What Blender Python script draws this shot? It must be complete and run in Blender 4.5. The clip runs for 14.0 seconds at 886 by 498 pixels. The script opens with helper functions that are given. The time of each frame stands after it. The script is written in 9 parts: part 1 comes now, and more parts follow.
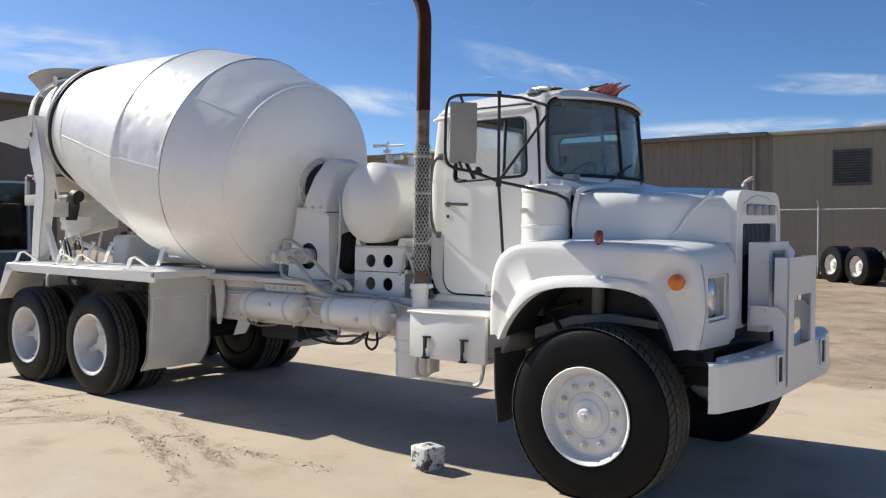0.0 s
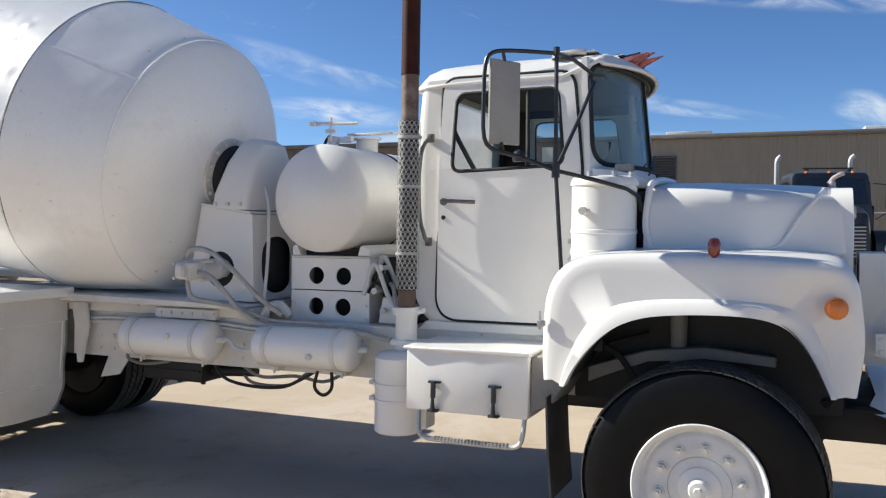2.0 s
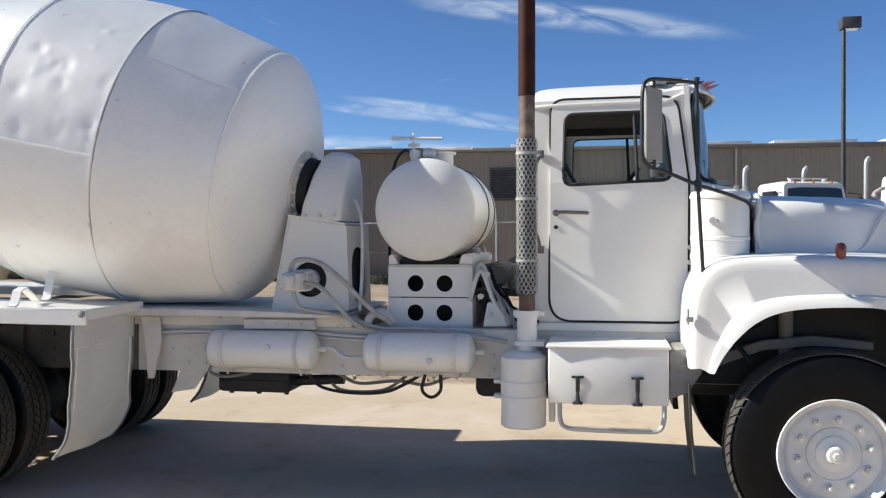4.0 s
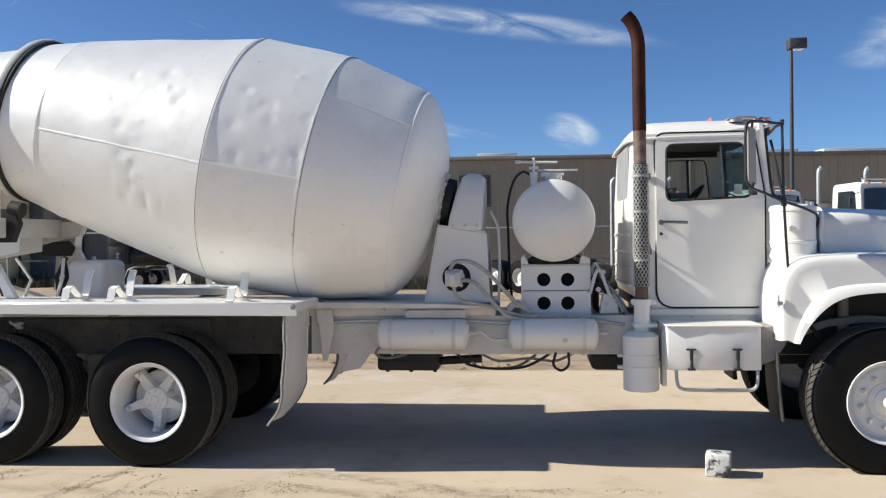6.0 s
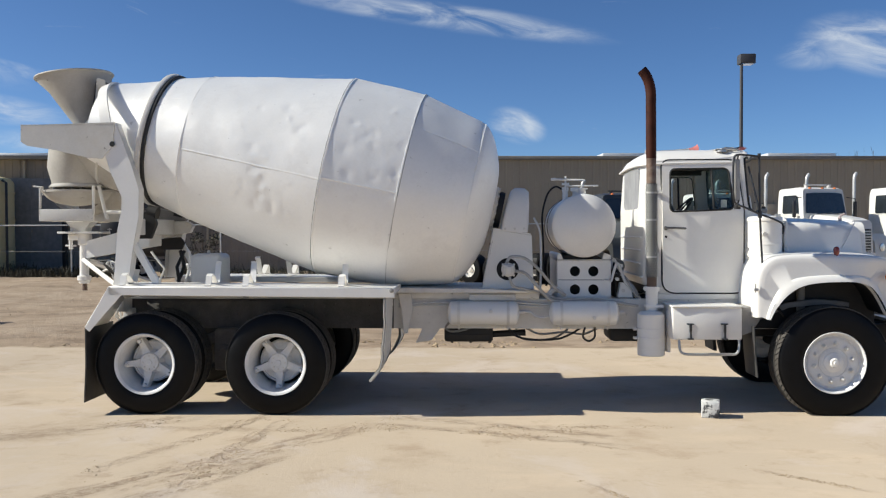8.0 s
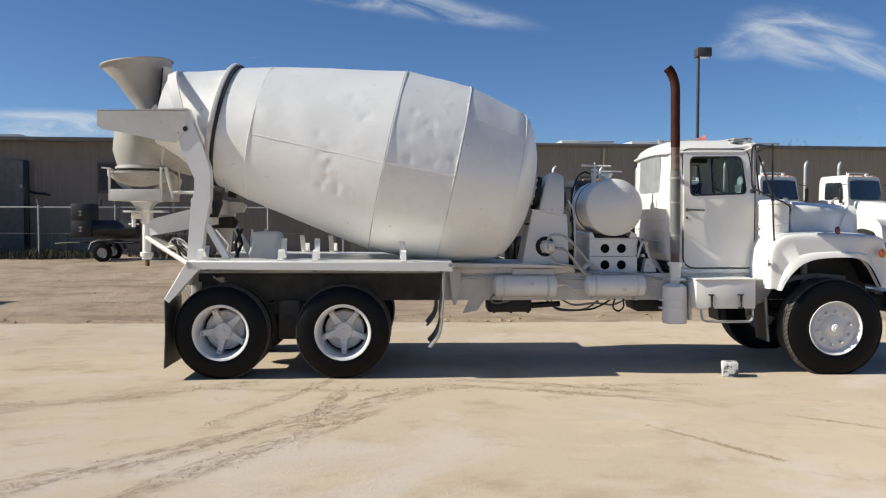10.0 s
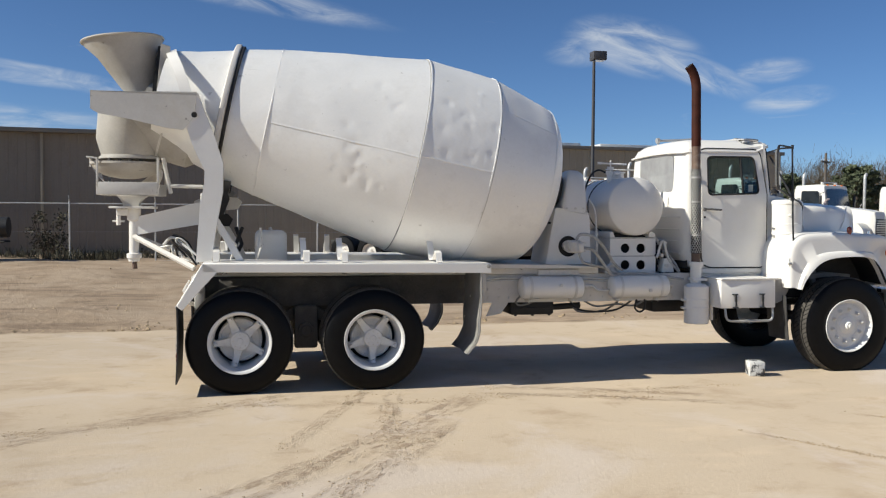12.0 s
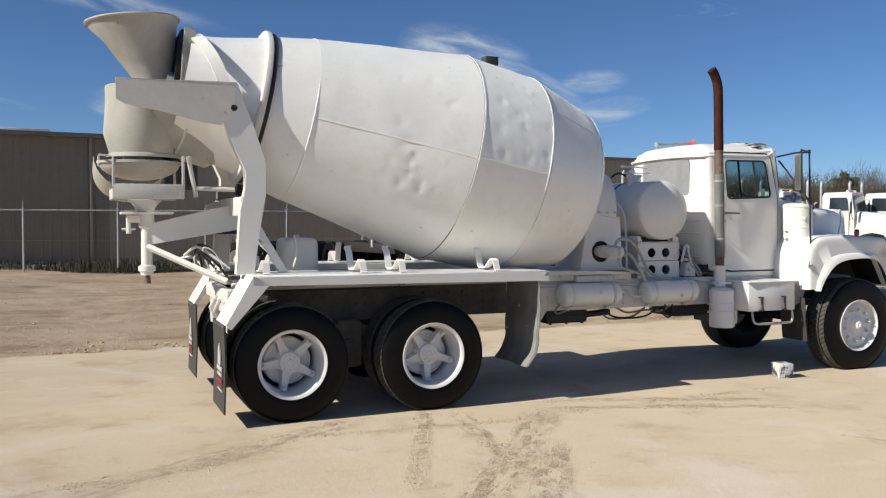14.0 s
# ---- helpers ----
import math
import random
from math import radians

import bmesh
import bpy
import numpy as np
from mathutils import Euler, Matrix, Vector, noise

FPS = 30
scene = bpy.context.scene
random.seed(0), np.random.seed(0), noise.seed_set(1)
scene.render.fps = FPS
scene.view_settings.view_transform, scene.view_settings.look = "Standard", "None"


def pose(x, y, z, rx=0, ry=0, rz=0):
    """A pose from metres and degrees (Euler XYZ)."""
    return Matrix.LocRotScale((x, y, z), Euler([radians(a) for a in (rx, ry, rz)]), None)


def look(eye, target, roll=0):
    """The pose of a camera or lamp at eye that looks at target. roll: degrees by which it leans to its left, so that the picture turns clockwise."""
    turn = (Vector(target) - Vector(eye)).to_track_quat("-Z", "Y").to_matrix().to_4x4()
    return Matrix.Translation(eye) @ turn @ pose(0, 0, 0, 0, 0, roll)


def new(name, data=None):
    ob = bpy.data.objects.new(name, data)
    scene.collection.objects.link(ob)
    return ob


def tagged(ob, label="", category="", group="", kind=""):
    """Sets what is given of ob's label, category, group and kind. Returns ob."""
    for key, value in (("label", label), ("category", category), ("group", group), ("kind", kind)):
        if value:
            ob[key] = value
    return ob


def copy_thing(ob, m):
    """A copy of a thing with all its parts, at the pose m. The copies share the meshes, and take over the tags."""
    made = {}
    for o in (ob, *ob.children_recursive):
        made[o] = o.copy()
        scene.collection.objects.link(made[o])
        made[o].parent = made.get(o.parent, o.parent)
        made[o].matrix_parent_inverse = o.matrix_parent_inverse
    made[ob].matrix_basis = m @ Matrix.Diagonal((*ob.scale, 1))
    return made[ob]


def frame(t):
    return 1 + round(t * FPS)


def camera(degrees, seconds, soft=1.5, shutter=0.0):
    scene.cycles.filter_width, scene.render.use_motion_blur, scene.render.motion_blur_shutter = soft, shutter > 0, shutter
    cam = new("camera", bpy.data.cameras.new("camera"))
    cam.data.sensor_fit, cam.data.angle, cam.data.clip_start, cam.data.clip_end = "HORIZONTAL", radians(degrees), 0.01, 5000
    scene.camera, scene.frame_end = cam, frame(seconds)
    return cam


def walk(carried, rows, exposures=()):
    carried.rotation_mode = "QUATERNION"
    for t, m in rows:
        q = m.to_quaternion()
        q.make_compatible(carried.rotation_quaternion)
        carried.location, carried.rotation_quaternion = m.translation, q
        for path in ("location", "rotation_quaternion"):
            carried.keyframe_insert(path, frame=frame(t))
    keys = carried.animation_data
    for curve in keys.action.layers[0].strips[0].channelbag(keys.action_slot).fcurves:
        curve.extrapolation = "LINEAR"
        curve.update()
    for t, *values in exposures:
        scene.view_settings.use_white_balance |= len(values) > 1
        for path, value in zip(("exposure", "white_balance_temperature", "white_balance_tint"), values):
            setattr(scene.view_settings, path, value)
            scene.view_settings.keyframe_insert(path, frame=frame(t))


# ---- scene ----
cam = camera(54.5, 14.0, soft=1.2)
PATH = [
    (0, (2.536, -5.698, 1.697), (1.299, -4.128, 1.636), -0.2),
    (0.5, (2.011, -5.456, 1.702), (0.803, -3.863, 1.636), -0.1),
    (1, (1.505, -5.225, 1.71), (0.345, -3.597, 1.639), -0.2),
    (1.5, (1.013, -5.043, 1.699), (-0.014, -3.328, 1.636), 0.2),
    (2, (0.469, -5.044, 1.705), (-0.328, -3.211, 1.648), 0.2),
    (2.5, (-0.063, -5.037, 1.673), (-0.682, -3.136, 1.627), 0.0),
    (3, (-0.53, -5.178, 1.693), (-1.04, -3.244, 1.645), -0.2),
    (3.5, (-0.893, -5.546, 1.681), (-1.32, -3.592, 1.643), -0.2),
    (4, (-1.218, -5.935, 1.709), (-1.581, -3.969, 1.673), -0.3),
    (4.2, (-1.355, -6.072, 1.708), (-1.705, -4.104, 1.668), -0.3),
    (6.3, (-2.679, -7.774, 1.747), (-2.871, -5.783, 1.722), -0.6),
    (6.5, (-2.781, -7.97, 1.806), (-2.966, -5.979, 1.765), -0.5),
    (7, (-3.068, -8.477, 1.819), (-3.222, -6.484, 1.78), -0.4),
    (7.5, (-3.261, -9.048, 1.818), (-3.381, -7.052, 1.779), -0.3),
    (9.8, (-4.549, -10.471, 1.791), (-4.489, -8.473, 1.717), 0.1),
    (10, (-4.699, -10.46, 1.762), (-4.629, -8.463, 1.685), 0.1),
    (10.5, (-5.094, -10.331, 1.776), (-4.97, -8.337, 1.695), 0.4),
    (11, (-5.596, -10.15, 1.757), (-5.342, -8.167, 1.68), 0.6),
    (11.5, (-6.083, -9.881, 1.749), (-5.722, -7.915, 1.668), 0.4),
    (12, (-6.594, -9.664, 1.75), (-6.172, -7.711, 1.671), 0.4),
    (12.5, (-7.101, -9.412, 1.75), (-6.594, -7.479, 1.679), 0.6),
    (13, (-7.545, -9.082, 1.742), (-6.915, -7.186, 1.673), 0.4),
    (13.5, (-8.027, -8.776, 1.743), (-7.311, -6.91, 1.676), 0.2),
    (14, (-8.451, -8.465, 1.743), (-7.669, -6.625, 1.677), 0.1),
]
walk(cam, [(t, look(eye, target, roll)) for t, eye, target, roll in PATH], [(0, 0.48, 6280, 5), (1, 0.50, 6280, 5), (2, 0.58, 6250, 5), (3, 0.64, 6230, 5), (4.2, 0.58, 6230, 5), (6.3, 0.46, 6280, 5), (7.7, 0.36, 6300, 5), (9.8, 0.27, 6380, 5), (12, 0.21, 6430, 5), (14, 0.16, 6430, 5)])

# ---- daylight: a low winter sun behind the truck, clear sky with thin cirrus ----
SUN_TO = Vector((-1.48, -0.11, 1.0)).normalized()
SUN_ELEV = math.asin(SUN_TO.z)
SUN_AZ = math.atan2(SUN_TO.x, SUN_TO.y)
sun_data = bpy.data.lights.new("sun", "SUN")
sun_data.energy, sun_data.angle, sun_data.color = 5.5, radians(0.53), (1.0, 0.93, 0.83)
sun = new("sun", sun_data)
sun.matrix_world = look((-60, -8, 57), (0, 0, 0))
sun.rotation_euler = (-SUN_TO).to_track_quat("-Z", "Y").to_euler()

world = bpy.data.worlds.new("sky")
scene.world = world
world.use_nodes = True
wt = world.node_tree
wt.nodes.clear()


def wnode(kind, **kw):
    n = wt.nodes.new(kind)
    for k, v in kw.items():
        if k == "op":
            n.operation = v
        else:
            n.inputs[k].default_value = v
    return n


sky = wt.nodes.new("ShaderNodeTexSky")
sky.sky_type = "NISHITA"
sky.sun_disc = False
sky.sun_elevation = SUN_ELEV
sky.sun_rotation = SUN_AZ % (2 * math.pi)
sky.air_density, sky.dust_density, sky.ozone_density = 0.6, 0.4, 2.5
sky_bg = wt.nodes.new("ShaderNodeBackground")
sky_bg.inputs["Strength"].default_value = 0.077
cloud_bg = wt.nodes.new("ShaderNodeBackground")
cloud_bg.inputs["Color"].default_value = (0.93, 0.95, 1.0, 1)
cloud_bg.inputs["Strength"].default_value = 0.64
coord = wt.nodes.new("ShaderNodeTexCoord")
stretch = wt.nodes.new("ShaderNodeMapping")
stretch.inputs["Scale"].default_value = (3.0, 3.0, 16.0)
stretch.inputs["Rotation"].default_value = (0.12, 0.05, 0.3)
wt.links.new(coord.outputs["Generated"], stretch.inputs["Vector"])
wisp = wt.nodes.new("ShaderNodeTexNoise")
wisp.inputs["Scale"].default_value = 2.3
wisp.inputs["Detail"].default_value = 7.0
wisp.inputs["Roughness"].default_value = 0.62
wisp.inputs["Distortion"].default_value = 1.6
wt.links.new(stretch.outputs["Vector"], wisp.inputs["Vector"])
thin = wt.nodes.new("ShaderNodeMapRange")
thin.inputs["From Min"].default_value, thin.inputs["From Max"].default_value = 0.66, 0.92
thin.inputs["To Min"].default_value, thin.inputs["To Max"].default_value = 0.0, 0.35
wt.links.new(wisp.outputs["Fac"], thin.inputs["Value"])
cover = thin.outputs["Result"]


def cloud_patch(azimuth, elevation, half_az, half_el, amount, slope=0.0):
    """A thin cloud round a direction (degrees, azimuth from +y towards +x), broken up by noise."""
    global cover
    a, e = radians(azimuth), radians(elevation)
    mid = Vector((math.sin(a) * math.cos(e), math.cos(a) * math.cos(e), math.sin(e)))
    right = Vector((math.cos(a), -math.sin(a), 0))
    up = right.cross(mid)
    along, across = right * math.cos(slope) + up * math.sin(slope), up * math.cos(slope) - right * math.sin(slope)
    sq, dots = [], []
    for vec, half in ((along, half_az), (across, half_el)):
        d = wt.nodes.new("ShaderNodeVectorMath")
        d.operation = "DOT_PRODUCT"
        wt.links.new(coord.outputs["Generated"], d.inputs[0])
        d.inputs[1].default_value = vec / math.sin(radians(half))
        m = wnode("ShaderNodeMath", op="MULTIPLY")
        wt.links.new(d.outputs["Value"], m.inputs[0])
        wt.links.new(d.outputs["Value"], m.inputs[1])
        sq.append(m)
        dots.append(d.outputs["Value"])
    s = wnode("ShaderNodeMath", op="ADD")
    wt.links.new(sq[0].outputs[0], s.inputs[0])
    wt.links.new(sq[1].outputs[0], s.inputs[1])
    edge = wt.nodes.new("ShaderNodeMapRange")
    edge.interpolation_type = "SMOOTHSTEP"
    edge.inputs["From Min"].default_value, edge.inputs["From Max"].default_value = 1.0, 0.0
    edge.inputs["To Min"].default_value, edge.inputs["To Max"].default_value = 0.0, 1.0
    wt.links.new(s.outputs[0], edge.inputs["Value"])
    front = wt.nodes.new("ShaderNodeVectorMath")
    front.operation = "DOT_PRODUCT"
    wt.links.new(coord.outputs["Generated"], front.inputs[0])
    front.inputs[1].default_value = mid
    ahead = wnode("ShaderNodeMath", op="GREATER_THAN")
    ahead.inputs[1].default_value = 0.0
    wt.links.new(front.outputs["Value"], ahead.inputs[0])
    # fibres drawn out along the cloud's own length
    grain = wt.nodes.new("ShaderNodeCombineXYZ")
    for k, (m, stretch_by) in enumerate(((dots[0], half_az * 0.22), (dots[1], half_el * 0.75))):
        g = wnode("ShaderNodeMath", op="MULTIPLY")
        g.inputs[1].default_value = stretch_by
        wt.links.new(m, g.inputs[0])
        wt.links.new(g.outputs[0], grain.inputs[k])
    grain.inputs[2].default_value = azimuth * 0.37 + elevation
    fibre = wt.nodes.new("ShaderNodeTexNoise")
    fibre.inputs["Scale"].default_value, fibre.inputs["Detail"].default_value = 1.1, 9.0
    fibre.inputs["Roughness"].default_value, fibre.inputs["Distortion"].default_value = 0.60, 0.7
    wt.links.new(grain.outputs[0], fibre.inputs["Vector"])
    body = wt.nodes.new("ShaderNodeMapRange")
    body.interpolation_type = "SMOOTHSTEP"
    body.inputs["From Min"].default_value, body.inputs["From Max"].default_value = 0.28, 0.86
    body.inputs["To Min"].default_value, body.inputs["To Max"].default_value = 0.0, amount
    wt.links.new(fibre.outputs["Fac"], body.inputs["Value"])
    p1 = wnode("ShaderNodeMath", op="MULTIPLY")
    wt.links.new(edge.outputs["Result"], p1.inputs[0])
    wt.links.new(body.outputs["Result"], p1.inputs[1])
    p2 = wnode("ShaderNodeMath", op="MULTIPLY")
    wt.links.new(p1.outputs[0], p2.inputs[0])
    wt.links.new(ahead.outputs[0], p2.inputs[1])
    top = wnode("ShaderNodeMath", op="MAXIMUM")
    wt.links.new(cover, top.inputs[0])
    wt.links.new(p2.outputs[0], top.inputs[1])
    cover = top.outputs[0]


CLOUDS = [(24.6, 10.8, 5.0, 2.0, 1.0, -0.25), (28.3, 9.2, 5.0, 1.1, 0.9, -0.42), (32.9, 9.0, 2.6, 0.9, 0.85, 0.05), (33.9, 7.2, 3.0, 0.9, 0.85, 0.12),
          (-2.0, 13.9, 12.0, 1.0, 0.75, -0.14), (2.6, 6.9, 2.2, 1.3, 0.95, -0.3), (-62.0, 10.4, 8.0, 1.7, 0.85, 0.03), (-42.3, 8.0, 5.0, 1.1, 0.85, -0.12), (-33.0, 10.2, 6.0, 1.1, 0.45, -0.28),
          (-19.0, 5.5, 14.0, 1.1, 0.95, 0.0), (-14.0, 8.0, 5.0, 0.5, 0.75, -0.1), (-30.5, 7.3, 5.5, 1.0, 0.9, -0.08), (-29.3, 9.7, 4.0, 0.5, 0.6, -0.19), (-7.0, 7.2, 5.5, 0.45, 0.8, -0.11),
          (-10.7, 8.1, 7.0, 0.5, 0.7, -0.14), (-22.5, 5.2, 5.0, 1.0, 0.9, 0.05), (21.5, 10.7, 3.0, 1.2, 0.6, 0.1)]
for c in CLOUDS:
    cloud_patch(*c)
mixsky = wt.nodes.new("ShaderNodeMixShader")
wt.links.new(cover, mixsky.inputs["Fac"])
rich = wt.nodes.new("ShaderNodeHueSaturation")
rich.inputs["Saturation"].default_value = 1.08
warm = wt.nodes.new("ShaderNodeMix")
warm.data_type, warm.blend_type = "RGBA", "MULTIPLY"
warm.inputs["Factor"].default_value = 1.0
warm.inputs["B"].default_value = (0.885, 0.985, 1.14, 1)
wt.links.new(sky.outputs["Color"], rich.inputs["Color"])
wt.links.new(rich.outputs["Color"], warm.inputs["A"])
wt.links.new(warm.outputs["Result"], sky_bg.inputs["Color"])
wt.links.new(sky_bg.outputs[0], mixsky.inputs[1])
wt.links.new(cloud_bg.outputs[0], mixsky.inputs[2])
sky_out = wt.nodes.new("ShaderNodeOutputWorld")
wt.links.new(mixsky.outputs[0], sky_out.inputs["Surface"])

# ---- materials ----
def material(name, base, rough=0.5, metal=0.0, vary=0.08, scale=6.0, fine=80.0, bump=0.0, bump_scale=40.0, tint=None, stain=0.0,
             stain_scale=2.0, coat=0.0, rand=0.0, spec=0.5, stain_at=(0.52, 0.74), speck=0.0, speck_scale=12.0, matte=0.0):
    """A painted or raw surface: base colour with mottling at two scales, stains, roughness variation and fine relief."""
    m = bpy.data.materials.new(name)
    m.use_nodes = True
    t = m.node_tree
    b = t.nodes["Principled BSDF"]
    b.inputs["Metallic"].default_value = metal
    b.inputs["Specular IOR Level"].default_value = spec
    b.inputs["Coat Weight"].default_value = coat
    b.inputs["Diffuse Roughness"].default_value = matte
    b.inputs["Coat Roughness"].default_value = 0.15
    co = t.nodes.new("ShaderNodeTexCoord")
    n1 = t.nodes.new("ShaderNodeTexNoise")
    n1.inputs["Scale"].default_value, n1.inputs["Detail"].default_value = scale, 6.0
    n2 = t.nodes.new("ShaderNodeTexNoise")
    n2.inputs["Scale"].default_value, n2.inputs["Detail"].default_value = fine, 3.0
    t.links.new(co.outputs["Object"], n1.inputs["Vector"])
    t.links.new(co.outputs["Object"], n2.inputs["Vector"])
    add = t.nodes.new("ShaderNodeMath")
    add.operation = "MULTIPLY_ADD"
    add.inputs[1].default_value = 0.35
    t.links.new(n2.outputs["Fac"], add.inputs[0])
    t.links.new(n1.outputs["Fac"], add.inputs[2])
    fac = add.outputs[0]
    if rand:
        info = t.nodes.new("ShaderNodeObjectInfo")
        r = t.nodes.new("ShaderNodeMath")
        r.operation = "MULTIPLY_ADD"
        r.inputs[1].default_value = rand
        t.links.new(info.outputs["Random"], r.inputs[0])
        t.links.new(fac, r.inputs[2])
        fac = r.outputs[0]
    ramp = t.nodes.new("ShaderNodeValToRGB")
    lo = [max(0.0, c * (1 - vary)) for c in base]
    hi = [min(1.0, c * (1 + vary)) for c in base]
    ramp.color_ramp.elements[0].position, ramp.color_ramp.elements[0].color = 0.42, (*lo, 1)
    ramp.color_ramp.elements[1].position, ramp.color_ramp.elements[1].color = 0.88 + rand, (*hi, 1)
    t.links.new(fac, ramp.inputs["Fac"])
    colour = ramp.outputs["Color"]
    if stain:
        n3 = t.nodes.new("ShaderNodeTexNoise")
        n3.inputs["Scale"].default_value, n3.inputs["Detail"].default_value, n3.inputs["Roughness"].default_value = stain_scale, 9.0, 0.7
        t.links.new(co.outputs["Object"], n3.inputs["Vector"])
        mr = t.nodes.new("ShaderNodeMapRange")
        mr.inputs["From Min"].default_value, mr.inputs["From Max"].default_value = stain_at
        mr.inputs["To Max"].default_value = stain
        t.links.new(n3.outputs["Fac"], mr.inputs["Value"])
        mx = t.nodes.new("ShaderNodeMix")
        mx.data_type = "RGBA"
        t.links.new(mr.outputs["Result"], mx.inputs["Factor"])
        t.links.new(colour, mx.inputs["A"])
        mx.inputs["B"].default_value = (*(tint or [c * 0.6 for c in base]), 1)
        colour = mx.outputs["Result"]
    if speck:
        # small chips and spatter in sparse patches
        n5 = t.nodes.new("ShaderNodeTexNoise")
        n5.inputs["Scale"].default_value, n5.inputs["Detail"].default_value, n5.inputs["Roughness"].default_value = speck_scale, 5.0, 0.6
        t.links.new(co.outputs["Object"], n5.inputs["Vector"])
        ms = t.nodes.new("ShaderNodeMapRange")
        ms.inputs["From Min"].default_value, ms.inputs["From Max"].default_value = 0.68, 0.73
        ms.inputs["To Max"].default_value = speck
        t.links.new(n5.outputs["Fac"], ms.inputs["Value"])
        mk = t.nodes.new("ShaderNodeMix")
        mk.data_type = "RGBA"
        t.links.new(ms.outputs["Result"], mk.inputs["Factor"])
        t.links.new(colour, mk.inputs["A"])
        mk.inputs["B"].default_value = (0.20, 0.18, 0.155, 1)
        colour = mk.outputs["Result"]
    t.links.new(colour, b.inputs["Base Color"])
    rr = t.nodes.new("ShaderNodeMapRange")
    rr.inputs["To Min"].default_value, rr.inputs["To Max"].default_value = max(0.02, rough - 0.1), min(1, rough + 0.12)
    t.links.new(n1.outputs["Fac"], rr.inputs["Value"])
    t.links.new(rr.outputs["Result"], b.inputs["Roughness"])
    if bump:
        n4 = t.nodes.new("ShaderNodeTexNoise")
        n4.inputs["Scale"].default_value, n4.inputs["Detail"].default_value = bump_scale, 4.0
        t.links.new(co.outputs["Object"], n4.inputs["Vector"])
        bp = t.nodes.new("ShaderNodeBump")
        bp.inputs["Strength"].default_value, bp.inputs["Distance"].default_value = 1.0, bump
        t.links.new(n4.outputs["Fac"], bp.inputs["Height"])
        t.links.new(bp.outputs["Normal"], b.inputs["Normal"])
    return m


def glass_material(name, colour, see, rough=0.02, sheen=0.045, dust=0.0):
    """A thin pane: clear with a mirror-like sheen that grows towards grazing angles."""
    m = bpy.data.materials.new(name)
    m.use_nodes = True
    t = m.node_tree
    t.nodes.clear()
    out = t.nodes.new("ShaderNodeOutputMaterial")
    gloss = t.nodes.new("ShaderNodeBsdfGlossy")
    gloss.inputs["Roughness"].default_value = rough
    clear = t.nodes.new("ShaderNodeBsdfTransparent")
    clear.inputs["Color"].default_value = (*[c * see for c in colour], 1)
    lw = t.nodes.new("ShaderNodeLayerWeight")
    lw.inputs["Blend"].default_value = 0.5
    pw = t.nodes.new("ShaderNodeMath")
    pw.operation = "POWER"
    pw.inputs[1].default_value = 4.5
    t.links.new(lw.outputs["Facing"], pw.inputs[0])
    fr = t.nodes.new("ShaderNodeMath")
    fr.operation = "MULTIPLY_ADD"
    fr.inputs[1].default_value, fr.inputs[2].default_value = 0.9, sheen
    t.links.new(pw.outputs[0], fr.inputs[0])
    mx = t.nodes.new("ShaderNodeMixShader")
    t.links.new(fr.outputs[0], mx.inputs["Fac"])
    t.links.new(clear.outputs[0], mx.inputs[1])
    t.links.new(gloss.outputs[0], mx.inputs[2])
    face = mx.outputs[0]
    if dust:
        # a film of dust and old overspray, thicker in patches
        film = t.nodes.new("ShaderNodeBsdfDiffuse")
        film.inputs["Color"].default_value = (0.42, 0.53, 0.53, 1)
        co = t.nodes.new("ShaderNodeTexCoord")
        n = t.nodes.new("ShaderNodeTexNoise")
        n.inputs["Scale"].default_value, n.inputs["Detail"].default_value = 4.0, 6.0
        t.links.new(co.outputs["Object"], n.inputs["Vector"])
        mr = t.nodes.new("ShaderNodeMapRange")
        mr.inputs["From Min"].default_value, mr.inputs["From Max"].default_value = 0.3, 0.7
        mr.inputs["To Min"].default_value, mr.inputs["To Max"].default_value = dust * 0.6, dust * 1.4
        t.links.new(n.outputs["Fac"], mr.inputs["Value"])
        md = t.nodes.new("ShaderNodeMixShader")
        t.links.new(mr.outputs["Result"], md.inputs["Fac"])
        t.links.new(face, md.inputs[1])
        t.links.new(film.outputs[0], md.inputs[2])
        face = md.outputs[0]
    t.links.new(face, out.inputs["Surface"])
    return m


WHITE = material("white_truck_paint", (0.785, 0.762, 0.720), 0.34, vary=0.035, scale=3.0, fine=60, bump=0.0010, bump_scale=9, stain=0.12, stain_scale=2.2,
                 tint=(0.55, 0.53, 0.49), coat=0.25, matte=0.15)
WHITE_OLD = material("white_frame_paint", (0.66, 0.635, 0.59), 0.5, vary=0.08, scale=5.0, fine=70, bump=0.0018, bump_scale=22, stain=0.55, stain_scale=3.0,
                     tint=(0.42, 0.38, 0.32), speck=0.7, speck_scale=16, matte=0.3)
DRUM = material("drum_silver_white_paint", (0.86, 0.85, 0.825), 0.46, metal=0.12, vary=0.05, scale=1.6, fine=40, bump=0.004, bump_scale=3.2, stain=0.40, stain_scale=1.6,
                tint=(0.55, 0.53, 0.50), coat=0.1, speck=0.35, speck_scale=11, matte=0.6)
CEMENT = material("cement_stained_white", (0.465, 0.438, 0.392), 0.62, vary=0.12, scale=4.0, fine=50, bump=0.002, bump_scale=30, stain=0.6, stain_scale=2.5,
                  tint=(0.37, 0.31, 0.23), speck=0.7, speck_scale=14, matte=0.5)
